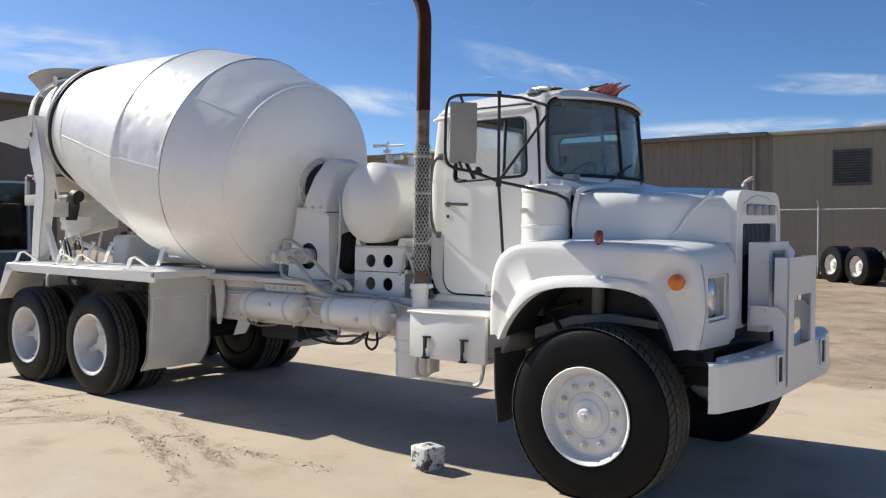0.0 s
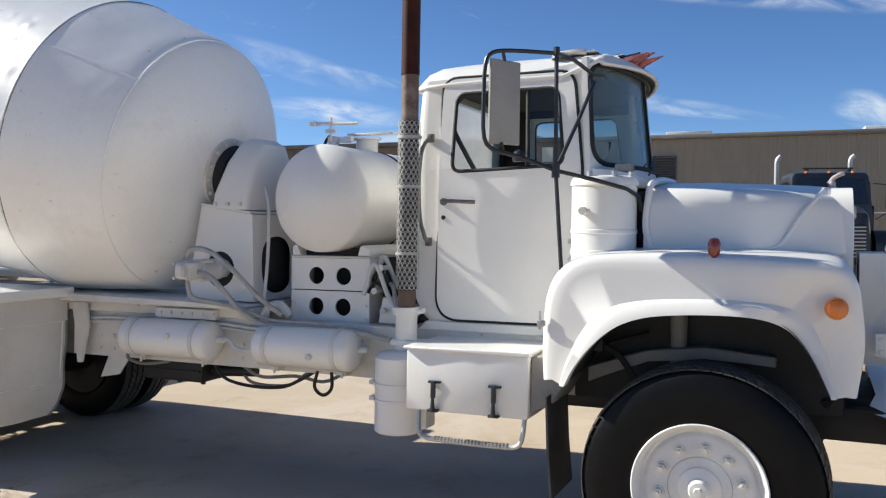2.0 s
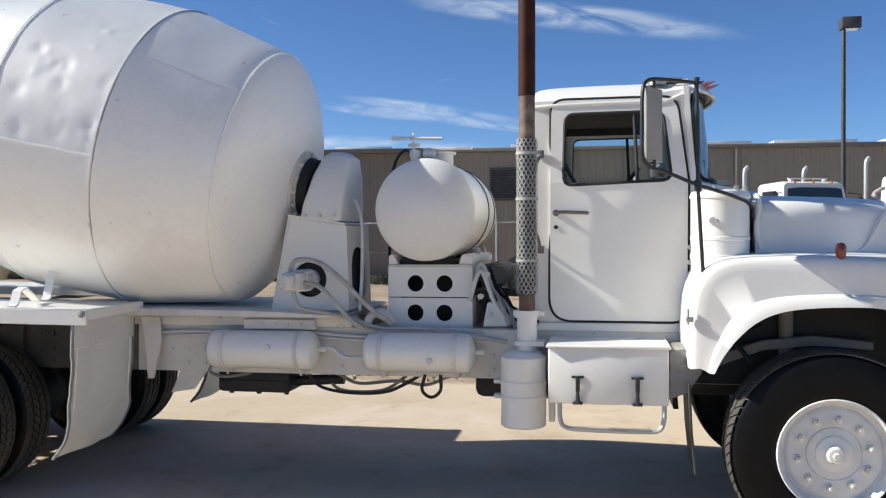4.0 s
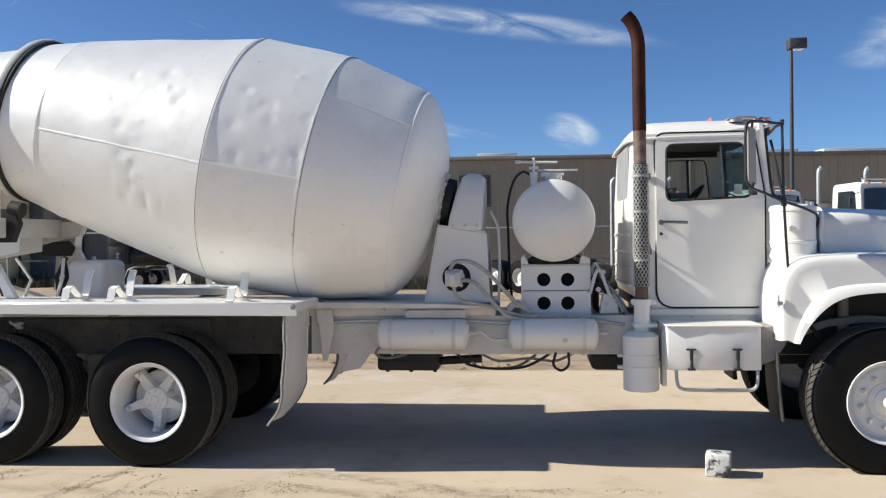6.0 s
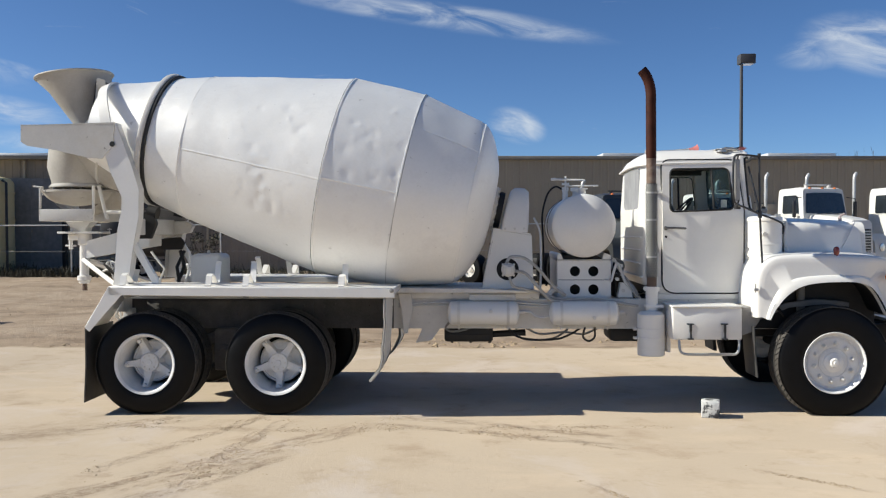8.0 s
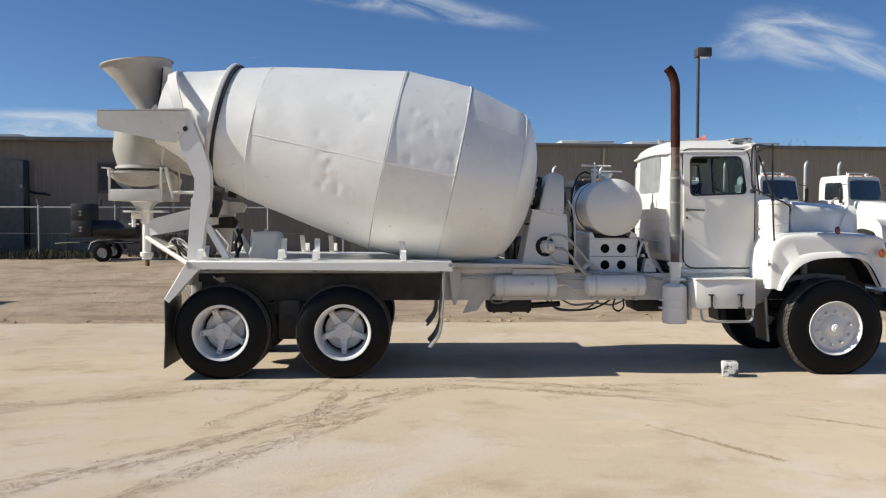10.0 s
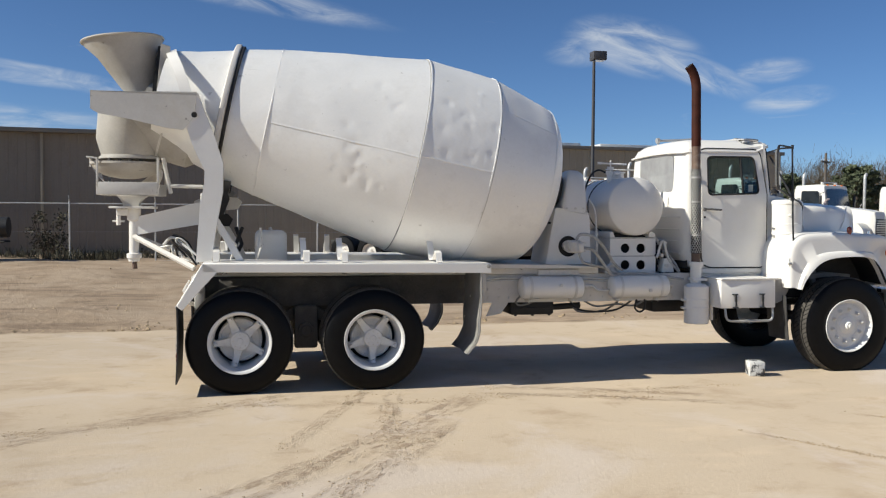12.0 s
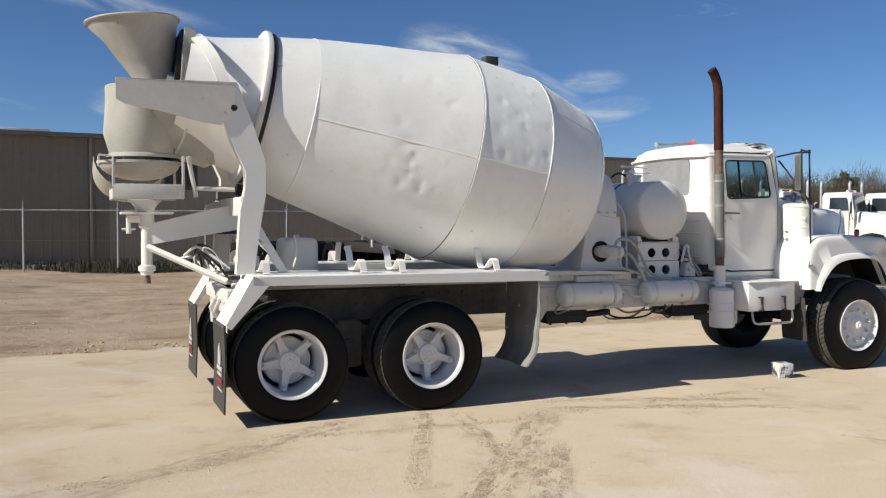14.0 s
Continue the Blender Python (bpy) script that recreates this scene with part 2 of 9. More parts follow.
DUSTY = material("dusty_beam_paint", (0.64, 0.618, 0.575), 0.5, vary=0.08, scale=3.0, fine=50, bump=0.0015, bump_scale=25, stain=0.4, stain_scale=2.0,
                 tint=(0.50, 0.44, 0.35), speck=0.7, speck_scale=13, matte=0.5)
TANKW = material("water_tank_white", (0.78, 0.76, 0.72), 0.33, vary=0.04, scale=3, fine=60, bump=0.001, bump_scale=8, stain=0.15, stain_scale=2, coat=0.2, matte=0.15)
RUBBER = material("tyre_rubber", (0.0045, 0.0045, 0.005), 0.42, vary=0.25, scale=9, fine=120, bump=0.0008, bump_scale=90, stain=0.3, stain_scale=5, tint=(0.010, 0.0095, 0.009), spec=0.15)
TREAD = material("worn_tread_rubber", (0.062, 0.056, 0.049), 0.8, vary=0.3, scale=14, fine=150, bump=0.0015, bump_scale=70, stain=0.6, stain_scale=9, tint=(0.16, 0.145, 0.12))
FLAP = material("mud_flap_rubber", (0.035, 0.034, 0.033), 0.6, vary=0.25, scale=8, fine=90, stain=0.4, stain_scale=4, tint=(0.10, 0.09, 0.08))
BLACK = material("black_paint", (0.018, 0.018, 0.019), 0.4, vary=0.3, scale=12, fine=90)
# greasy metal; also dark fill inside arches and openings
DARK = material("greasy_metal_and_dark_fill", (0.015, 0.0135, 0.012), 0.6, vary=0.4, scale=9, fine=60, bump=0.002, bump_scale=40, stain=0.5, stain_scale=5, tint=(0.04, 0.034, 0.028))
# rubber seals; also painted in holes and gaps as their shade
GAP = material("black_seal_and_hole_shade", (0.012, 0.012, 0.012), 0.7, vary=0.2)
RUST = material("rusted_pipe", (0.043, 0.014, 0.009), 0.62, vary=0.35, scale=9, fine=70, bump=0.001, bump_scale=60, stain=0.6, stain_scale=6, tint=(0.035, 0.018, 0.014), spec=0.12)
RUST_TAN = material("heat_browned_pipe", (0.11, 0.068, 0.047), 0.6, vary=0.3, scale=10, fine=70, bump=0.001, bump_scale=60, stain=0.6, stain_scale=7, tint=(0.36, 0.32, 0.28))
STEEL = material("bare_steel", (0.45, 0.44, 0.42), 0.38, metal=0.85, vary=0.15, scale=10, fine=90)
SHIELDM = material("perforated_steel", (0.36, 0.355, 0.34), 0.5, metal=0.15, vary=0.25, scale=6, fine=60, stain=0.7, stain_scale=4, tint=(0.55, 0.54, 0.52), stain_at=(0.50, 0.66))
NUTM = material("chipped_nut_paint", (0.66, 0.65, 0.63), 0.3, metal=0.45, vary=0.12, scale=30)
GRAB = material("weathered_grey_bar", (0.16, 0.155, 0.15), 0.5, metal=0.4, vary=0.2, scale=20)
GRILLE = material("dark_grille_steel", (0.10, 0.10, 0.105), 0.45, metal=0.5, vary=0.2, scale=20)
WHEELW = material("chalky_wheel_paint", (0.70, 0.695, 0.68), 0.5, vary=0.08, scale=9, fine=70, bump=0.0008, bump_scale=50, stain=0.35, stain_scale=6, tint=(0.45, 0.43, 0.40))
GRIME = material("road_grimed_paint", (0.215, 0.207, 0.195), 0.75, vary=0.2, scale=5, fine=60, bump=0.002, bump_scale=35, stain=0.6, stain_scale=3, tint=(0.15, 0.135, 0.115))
# road dirt, made darker still for the shade under the deck
DIRT_AND_SHADE = material("frame_dirt_and_deck_shade", (0.092, 0.085, 0.077), 0.85, vary=0.3, scale=5, fine=60, bump=0.003, bump_scale=30, stain=0.65, stain_scale=3.5, tint=(0.20, 0.172, 0.135), speck=0.6, speck_scale=12, matte=0.5)
AMBER = material("amber_lens", (0.62, 0.17, 0.02), 0.18, vary=0.1, scale=30, coat=0.5)
RED = material("red_lens", (0.22, 0.035, 0.02), 0.2, vary=0.1, scale=30, coat=0.5)
LAMPGLASS = material("headlamp_glass", (0.62, 0.63, 0.64), 0.08, metal=0.6, vary=0.1, scale=50, coat=1.0)
MESH = material("radiator_core", (0.06, 0.06, 0.062), 0.55, metal=0.3, vary=0.3, scale=30, fine=200, bump=0.002, bump_scale=150)
SEAT = material("dark_vinyl", (0.03, 0.028, 0.027), 0.55, vary=0.2, scale=12, bump=0.001, bump_scale=60)
# near-black sheets added inside to darken the cab behind its glass
INTERIOR_DARK = material("cab_interior_dark", (0.045, 0.043, 0.040), 0.75, vary=0.2, scale=6)
TRIMGREY = material("cab_lining", (0.30, 0.29, 0.27), 0.7, vary=0.1, scale=6)
HOSE = material("painted_hose", (0.60, 0.60, 0.58), 0.55, vary=0.1, scale=12, stain=0.4, stain_scale=6, tint=(0.2, 0.2, 0.19))
HOSE_GREY = material("grey_oversprayed_hose", (0.36, 0.355, 0.34), 0.6, vary=0.2, scale=12, stain=0.6, stain_scale=8, tint=(0.10, 0.10, 0.095))
BLOCKW = material("peeling_white_block", (0.62, 0.62, 0.60), 0.8, vary=0.1, scale=12, fine=90, bump=0.004, bump_scale=45, stain=0.95, stain_scale=11, tint=(0.03, 0.03, 0.035), stain_at=(0.49, 0.55))
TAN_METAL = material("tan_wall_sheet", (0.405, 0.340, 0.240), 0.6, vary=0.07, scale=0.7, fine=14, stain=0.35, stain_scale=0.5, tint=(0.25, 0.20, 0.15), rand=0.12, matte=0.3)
# stained sheets, coloured darker for the shade on the western wall
TAN_SHADED = material("stained_shaded_wall_sheet", (0.275, 0.228, 0.172), 0.65, vary=0.12, scale=0.7, fine=14, stain=0.6, stain_scale=0.6, tint=(0.14, 0.105, 0.08), rand=0.12)
ROOF_TRIM = material("eave_trim", (0.20, 0.18, 0.15), 0.6, vary=0.15, scale=2)
ROOF_METAL = material("weathered_roof_sheet", (0.55, 0.55, 0.54), 0.45, metal=0.3, vary=0.1, scale=2)
LOUVRE = material("dark_louvre", (0.13, 0.115, 0.095), 0.6, vary=0.2, scale=4)
GALV = material("galvanised_steel", (0.48, 0.48, 0.47), 0.45, metal=0.5, vary=0.15, scale=9)
POLE = material("dark_pole_paint", (0.045, 0.045, 0.05), 0.5, vary=0.2, scale=3)
WOODPOLE = material("creosoted_pole", (0.10, 0.085, 0.07), 0.8, vary=0.3, scale=3, fine=30)
YELLOWT = material("yellowed_poly_tank", (0.68, 0.57, 0.30), 0.55, vary=0.12, scale=1.5, stain=0.3, stain_scale=1.5, tint=(0.30, 0.25, 0.16))
PARKED = material("parked_truck_white", (0.66, 0.645, 0.60), 0.35, vary=0.05, scale=2, stain=0.15, stain_scale=2, coat=0.2)
PARKED_DARK = material("parked_truck_black", (0.028, 0.030, 0.030), 0.35, vary=0.2, scale=2, stain=0.3, stain_scale=2, tint=(0.07, 0.07, 0.065), coat=0.2)
ORNAMENT = material("pale_ornament", (0.42, 0.34, 0.33), 0.5, vary=0.3, scale=40)
PARKED_GLASS = material("parked_truck_glass", (0.02, 0.025, 0.03), 0.08, vary=0.2, scale=3, coat=0.6)
SMOKER = material("black_smoker_paint", (0.02, 0.02, 0.021), 0.5, vary=0.3, scale=5, stain=0.3, stain_scale=3, tint=(0.06, 0.045, 0.035))
OFFICE = material("brown_office_wall", (0.16, 0.13, 0.11), 0.75, vary=0.1, scale=2)
WINDSCREEN = glass_material("tinted_windscreen", (0.46, 0.64, 0.62), 0.85, sheen=0.05, dust=0.22)
PANE = glass_material("cab_pane", (0.85, 0.92, 0.92), 0.85)
DARKPANE = glass_material("office_pane", (0.3, 0.32, 0.33), 0.35)
RAGRED = material("red_rag", (0.40, 0.13, 0.12), 0.9, vary=0.3, scale=18, bump=0.003, bump_scale=50, stain=0.8, stain_scale=9, tint=(0.42, 0.33, 0.30))
RAGGREY = material("pale_rag", (0.62, 0.60, 0.57), 0.9, vary=0.3, scale=18, bump=0.003, bump_scale=50)
BARK = material("bark", (0.11, 0.085, 0.065), 0.9, vary=0.3, scale=6, bump=0.01, bump_scale=12)
LEAF = material("pine_foliage", (0.07, 0.085, 0.045), 0.8, vary=0.5, scale=1.2, fine=9)
WOODS = material("winter_thicket", (0.075, 0.058, 0.038), 0.95, vary=0.3, scale=0.35, fine=4)
WEED = material("dry_weeds", (0.042, 0.038, 0.022), 0.85, vary=0.5, scale=1.4, fine=12)
CLOD = material("dirt_clods", (0.36, 0.275, 0.175), 0.95, vary=0.3, scale=8, fine=40)
STICKER = material("paper_sticker", (0.6, 0.58, 0.54), 0.8, vary=0.05)
CREAM = material("faded_white_lettering", (0.42, 0.41, 0.40), 0.7, vary=0.1)
DULLRED = material("faded_red_lettering", (0.20, 0.035, 0.03), 0.7, vary=0.1)
BADGE = material("cast_badge_metal", (0.30, 0.30, 0.30), 0.4, metal=0.7, vary=0.2)


def hazed_glass(name):
    """A pane dulled by paint overspray: part haze, part clear."""
    m = bpy.data.materials.new(name)
    m.use_nodes = True
    t = m.node_tree
    t.nodes.clear()
    out = t.nodes.new("ShaderNodeOutputMaterial")
    dif = t.nodes.new("ShaderNodeBsdfDiffuse")
    dif.inputs["Color"].default_value = (0.52, 0.52, 0.53, 1)
    glow = t.nodes.new("ShaderNodeBsdfTranslucent")
    glow.inputs["Color"].default_value = (0.55, 0.56, 0.58, 1)
    skin = t.nodes.new("ShaderNodeMixShader")
    skin.inputs["Fac"].default_value = 0.45
    t.links.new(dif.outputs[0], skin.inputs[1])
    t.links.new(glow.outputs[0], skin.inputs[2])
    clear = t.nodes.new("ShaderNodeBsdfTransparent")
    co = t.nodes.new("ShaderNodeTexCoord")
    n = t.nodes.new("ShaderNodeTexNoise")
    n.inputs["Scale"].default_value, n.inputs["Detail"].default_value = 5.0, 6.0
    t.links.new(co.outputs["Object"], n.inputs["Vector"])
    mr = t.nodes.new("ShaderNodeMapRange")
    mr.inputs["From Min"].default_value, mr.inputs["From Max"].default_value = 0.35, 0.65
    mr.inputs["To Min"].default_value, mr.inputs["To Max"].default_value = 0.25, 0.42
    t.links.new(n.outputs["Fac"], mr.inputs["Value"])
    mx = t.nodes.new("ShaderNodeMixShader")
    t.links.new(mr.outputs["Result"], mx.inputs["Fac"])
    t.links.new(skin.outputs[0], mx.inputs[1])
    t.links.new(clear.outputs[0], mx.inputs[2])
    t.links.new(mx.outputs[0], out.inputs["Surface"])
    return m


HAZED = hazed_glass("overspray_hazed_glass")

# ---- mesh helpers ----
XF = [None]          # matrix laid over the meshes of the thing being built
BODY_LEAN = Matrix(((1, 0, 0, 0), (0, 1, 0.031, -0.0186), (0, 0, 1, 0), (0, 0, 0, 1)))


def part(name, bm, mat, parent=None, label="", sharp=35):
    if XF[0] is not None:
        bm.transform(XF[0])
    bmesh.ops.recalc_face_normals(bm, faces=bm.faces)
    lim = radians(sharp)
    for f in bm.faces:
        f.smooth = True
    for e in bm.edges:
        e.smooth = e.calc_face_angle(0) < lim
    me = bpy.data.meshes.new(name)
    bm.to_mesh(me)
    bm.free()
    me.materials.append(mat)
    ob = new(name, me)
    if parent is not None:
        ob.parent = parent
    if label:
        tagged(ob, label=label)
    return ob


def thing(name, label, category, group="", kind="", at=(0, 0, 0), turn=0):
    ob = new(name)
    ob.empty_display_size = 0.2
    ob.matrix_world = pose(*at, 0, 0, turn)
    return tagged(ob, label, category, group, kind)


def box(bm, lo, hi, bevel=0.0, seg=2, m=None):
    lo, hi = Vector(lo), Vector(hi)
    v = bmesh.ops.create_cube(bm, size=1.0)["verts"]
    for p in v:
        p.co = Vector([(lo[i] + hi[i]) / 2 + p.co[i] * (hi[i] - lo[i]) for i in range(3)])
    if bevel:
        es = list({e for p in v for e in p.link_edges})
        r = bmesh.ops.bevel(bm, geom=es, offset=bevel, segments=seg, affect="EDGES", profile=0.5)
        v = list({p for f in r["faces"] for p in f.verts} | {p for p in v if p.is_valid})
    if m is not None:
        bmesh.ops.transform(bm, matrix=m, verts=v)
    return v


def frame_along(d):
    d = Vector(d).normalized()
    a = Vector((0, 0, 1)) if abs(d.z) < 0.9 else Vector((1, 0, 0))
    u = d.cross(a).normalized()
    return u, d.cross(u).normalized(), d


def cyl(bm, p0, p1, r0, r1=None, n=16, cap=True):
    p0, p1 = Vector(p0), Vector(p1)
    r1 = r0 if r1 is None else r1
    u, w, _ = frame_along(p1 - p0)
    rings = []
    for p, r in ((p0, r0), (p1, r1)):
        rings.append([bm.verts.new(p + (u * math.cos(a) + w * math.sin(a)) * r) for a in [2 * math.pi * i / n for i in range(n)]])
    for i in range(n):
        bm.faces.new((rings[0][i], rings[0][(i + 1) % n], rings[1][(i + 1) % n], rings[1][i]))
    if cap:
        bm.faces.new(rings[0])
        bm.faces.new(rings[1][::-1])


def lathe(bm, c, axis, prof, n=48, up=None, close=False, start=0.0, sweep=2 * math.pi):
    """prof: (distance along the axis from c, radius)."""
    c = Vector(c)
    d = Vector(axis).normalized()
    if up is None:
        u, w, _ = frame_along(d)
    else:
        u = Vector(up).normalized()
        w = d.cross(u).normalized()
    full = abs(sweep - 2 * math.pi) < 1e-6
    m = n if full else n + 1
    rows = []
    for s, r in prof:
        if r < 1e-5:
            rows.append([bm.verts.new(c + d * s)] * m)
        else:
            rows.append([bm.verts.new(c + d * s + (u * math.cos(a) + w * math.sin(a)) * r) for a in [start + sweep * i / n for i in range(m)]])
    pairs = list(zip(rows, rows[1:]))
    if close:
        pairs.append((rows[-1], rows[0]))
    for a, b in pairs:
        for i in range(n):
            j = (i + 1) % m
            q = []
            for v in (a[i], a[j], b[j], b[i]):
                if v not in q:
                    q.append(v)
            if len(q) > 2:
                try:
                    bm.faces.new(q)
                except ValueError:
                    pass
    return rows


def smooth_path(pts, steps=6):
    """Catmull-Rom through the points."""
    p = [Vector(a) for a in pts]
    if len(p) < 3:
        return p
    p = [p[0] * 2 - p[1]] + p + [p[-1] * 2 - p[-2]]
    out = []
    for i in range(1, len(p) - 2):
        for k in range(steps):
            t = k / steps
            a, b, c, d = p[i - 1:i + 3]
            out.append(0.5 * ((2 * b) + (c - a) * t + (2 * a - 5 * b + 4 * c - d) * t * t + (3 * b - a - 3 * c + d) * t ** 3))
    out.append(p[-2])
    return out


def tube(bm, pts, r, n=8, steps=0, closed=False):
    p = smooth_path(pts, steps) if steps else [Vector(a) for a in pts]
    rings, prev = [], None
    k = len(p)
    for i, q in enumerate(p):
        if closed:
            d = p[(i + 1) % k] - p[i - 1]
        else:
            d = p[min(i + 1, k - 1)] - p[max(i - 1, 0)]
        d.normalize()
        if prev is None:
            u, w, _ = frame_along(d)
        else:
            u = (prev - d * prev.dot(d)).normalized()
            w = d.cross(u)
        prev = u
        rings.append([bm.verts.new(q + (u * math.cos(a) + w * math.sin(a)) * r) for a in [2 * math.pi * j / n for j in range(n)]])
    pairs = list(zip(rings, rings[1:])) + ([(rings[-1], rings[0])] if closed else [])
    for a, b in pairs:
        for j in range(n):
            bm.faces.new((a[j], a[(j + 1) % n], b[(j + 1) % n], b[j]))
    if not closed:
        bm.faces.new(rings[0][::-1])
        bm.faces.new(rings[-1])


def prism(bm, poly, y0, y1, bevel=0.0, axes="xz"):
    """A plate: polygon in two axes, with thickness along the third."""
    def place(a, b, c):
        d = {axes[0]: a, axes[1]: b}
        return Vector([d.get(k, c) for k in "xyz"])
    f0 = [bm.verts.new(place(a, b, y0)) for a, b in poly]
    f1 = [bm.verts.new(place(a, b, y1)) for a, b in poly]
    n = len(poly)
    made = [bm.faces.new(f0), bm.faces.new(f1[::-1])]
    for i in range(n):
        made.append(bm.faces.new((f0[i], f1[i], f1[(i + 1) % n], f0[(i + 1) % n])))
    if bevel:
        es = list({e for f in made for e in f.edges})
        bmesh.ops.bevel(bm, geom=es, offset=bevel, segments=1, affect="EDGES")
    return f0 + f1


def rounded(poly, r, seg=5):
    """Rounds the corners of a 2D polygon; r a number or one for each corner."""
    n = len(poly)
    rs = r if isinstance(r, (list, tuple)) else [r] * n
    out = []
    for i in range(n):
        p, a, b = Vector(poly[i]), Vector(poly[i - 1]), Vector(poly[(i + 1) % n])
        if rs[i] <= 0:
            out.append(tuple(p))
            continue
        da, db = (a - p), (b - p)
        k = min(rs[i], da.length * 0.49, db.length * 0.49)
        s, e = p + da.normalized() * k, p + db.normalized() * k
        for j in range(seg + 1):
            t = j / seg
            out.append(tuple(s * (1 - t) ** 2 + p * 2 * t * (1 - t) + e * t * t))
    return out


def panel(bm, outer, holes, place, thick):
    """A sheet with holes: 2D outlines, filled, laid in space by place(a, b, depth)."""
    tmp = bmesh.new()
    edges = []
    for loop in [outer] + list(holes):
        vs = [tmp.verts.new((a, b, 0)) for a, b in loop]
        edges += [tmp.edges.new((vs[i], vs[(i + 1) % len(vs)])) for i in range(len(vs))]
    bmesh.ops.triangle_fill(tmp, edges=edges, use_beauty=True)
    tmp.verts.index_update()
    front = {v: bm.verts.new(place(v.co.x, v.co.y, 0.0)) for v in tmp.verts}
    back = {v: bm.verts.new(place(v.co.x, v.co.y, thick)) for v in tmp.verts}
    for f in tmp.faces:
        bm.faces.new([front[v] for v in f.verts])
        bm.faces.new([back[v] for v in reversed(f.verts)])
    for e in tmp.edges:
        if len(e.link_faces) == 1:
            a, b = e.verts
            bm.faces.new((front[a], front[b], back[b], back[a]))
    tmp.free()


def grid_surf(bm, rows, close_u=False):
    """Quads through rows of points."""
    vs = [[bm.verts.new(p) for p in r] for r in rows]
    for a, b in zip(vs, vs[1:]):
        k = len(a)
        for i in range(k if close_u else k - 1):
            bm.faces.new((a[i], a[(i + 1) % k], b[(i + 1) % k], b[i]))
    return vs


def resample(poly, n):
    p = [Vector(q) for q in poly]
    acc = [0.0]
    for a, b in zip(p, p[1:]):
        acc.append(acc[-1] + (b - a).length)
    out = []
    for i in range(n):
        s = acc[-1] * i / (n - 1)
        k = max(j for j in range(len(acc)) if acc[j] <= s + 1e-9)
        k = min(k, len(p) - 2)
        t = (s - acc[k]) / max(acc[k + 1] - acc[k], 1e-9)
        out.append(p[k].lerp(p[k + 1], t))
    return out


def circle(cx, cy, r, n=20):
    return [(cx + r * math.cos(2 * math.pi * i / n), cy + r * math.sin(2 * math.pi * i / n)) for i in range(n)]


def bolts(bm, spots, axis, r=0.012, h=0.012, n=6):
    for s in spots:
        cyl(bm, s, Vector(s) + Vector(axis) * h, r, r * 0.9, n)


def writing(name, body, size, mat, m, parent, depth=0.006, label=""):
    cu = bpy.data.curves.new(name, "FONT")
    cu.body, cu.size, cu.extrude, cu.align_x, cu.align_y = body, size, depth, "CENTER", "CENTER"
    tmp = bpy.data.objects.new(name, cu)
    scene.collection.objects.link(tmp)
    me = bpy.data.meshes.new_from_object(tmp.evaluated_get(bpy.context.evaluated_depsgraph_get()))
    bpy.data.objects.remove(tmp)
    bpy.data.curves.remove(cu)
    bm = bmesh.new()
    bm.from_mesh(me)
    bpy.data.meshes.remove(me)
    bm.transform(m)
    return part(name, bm, mat, parent, label)

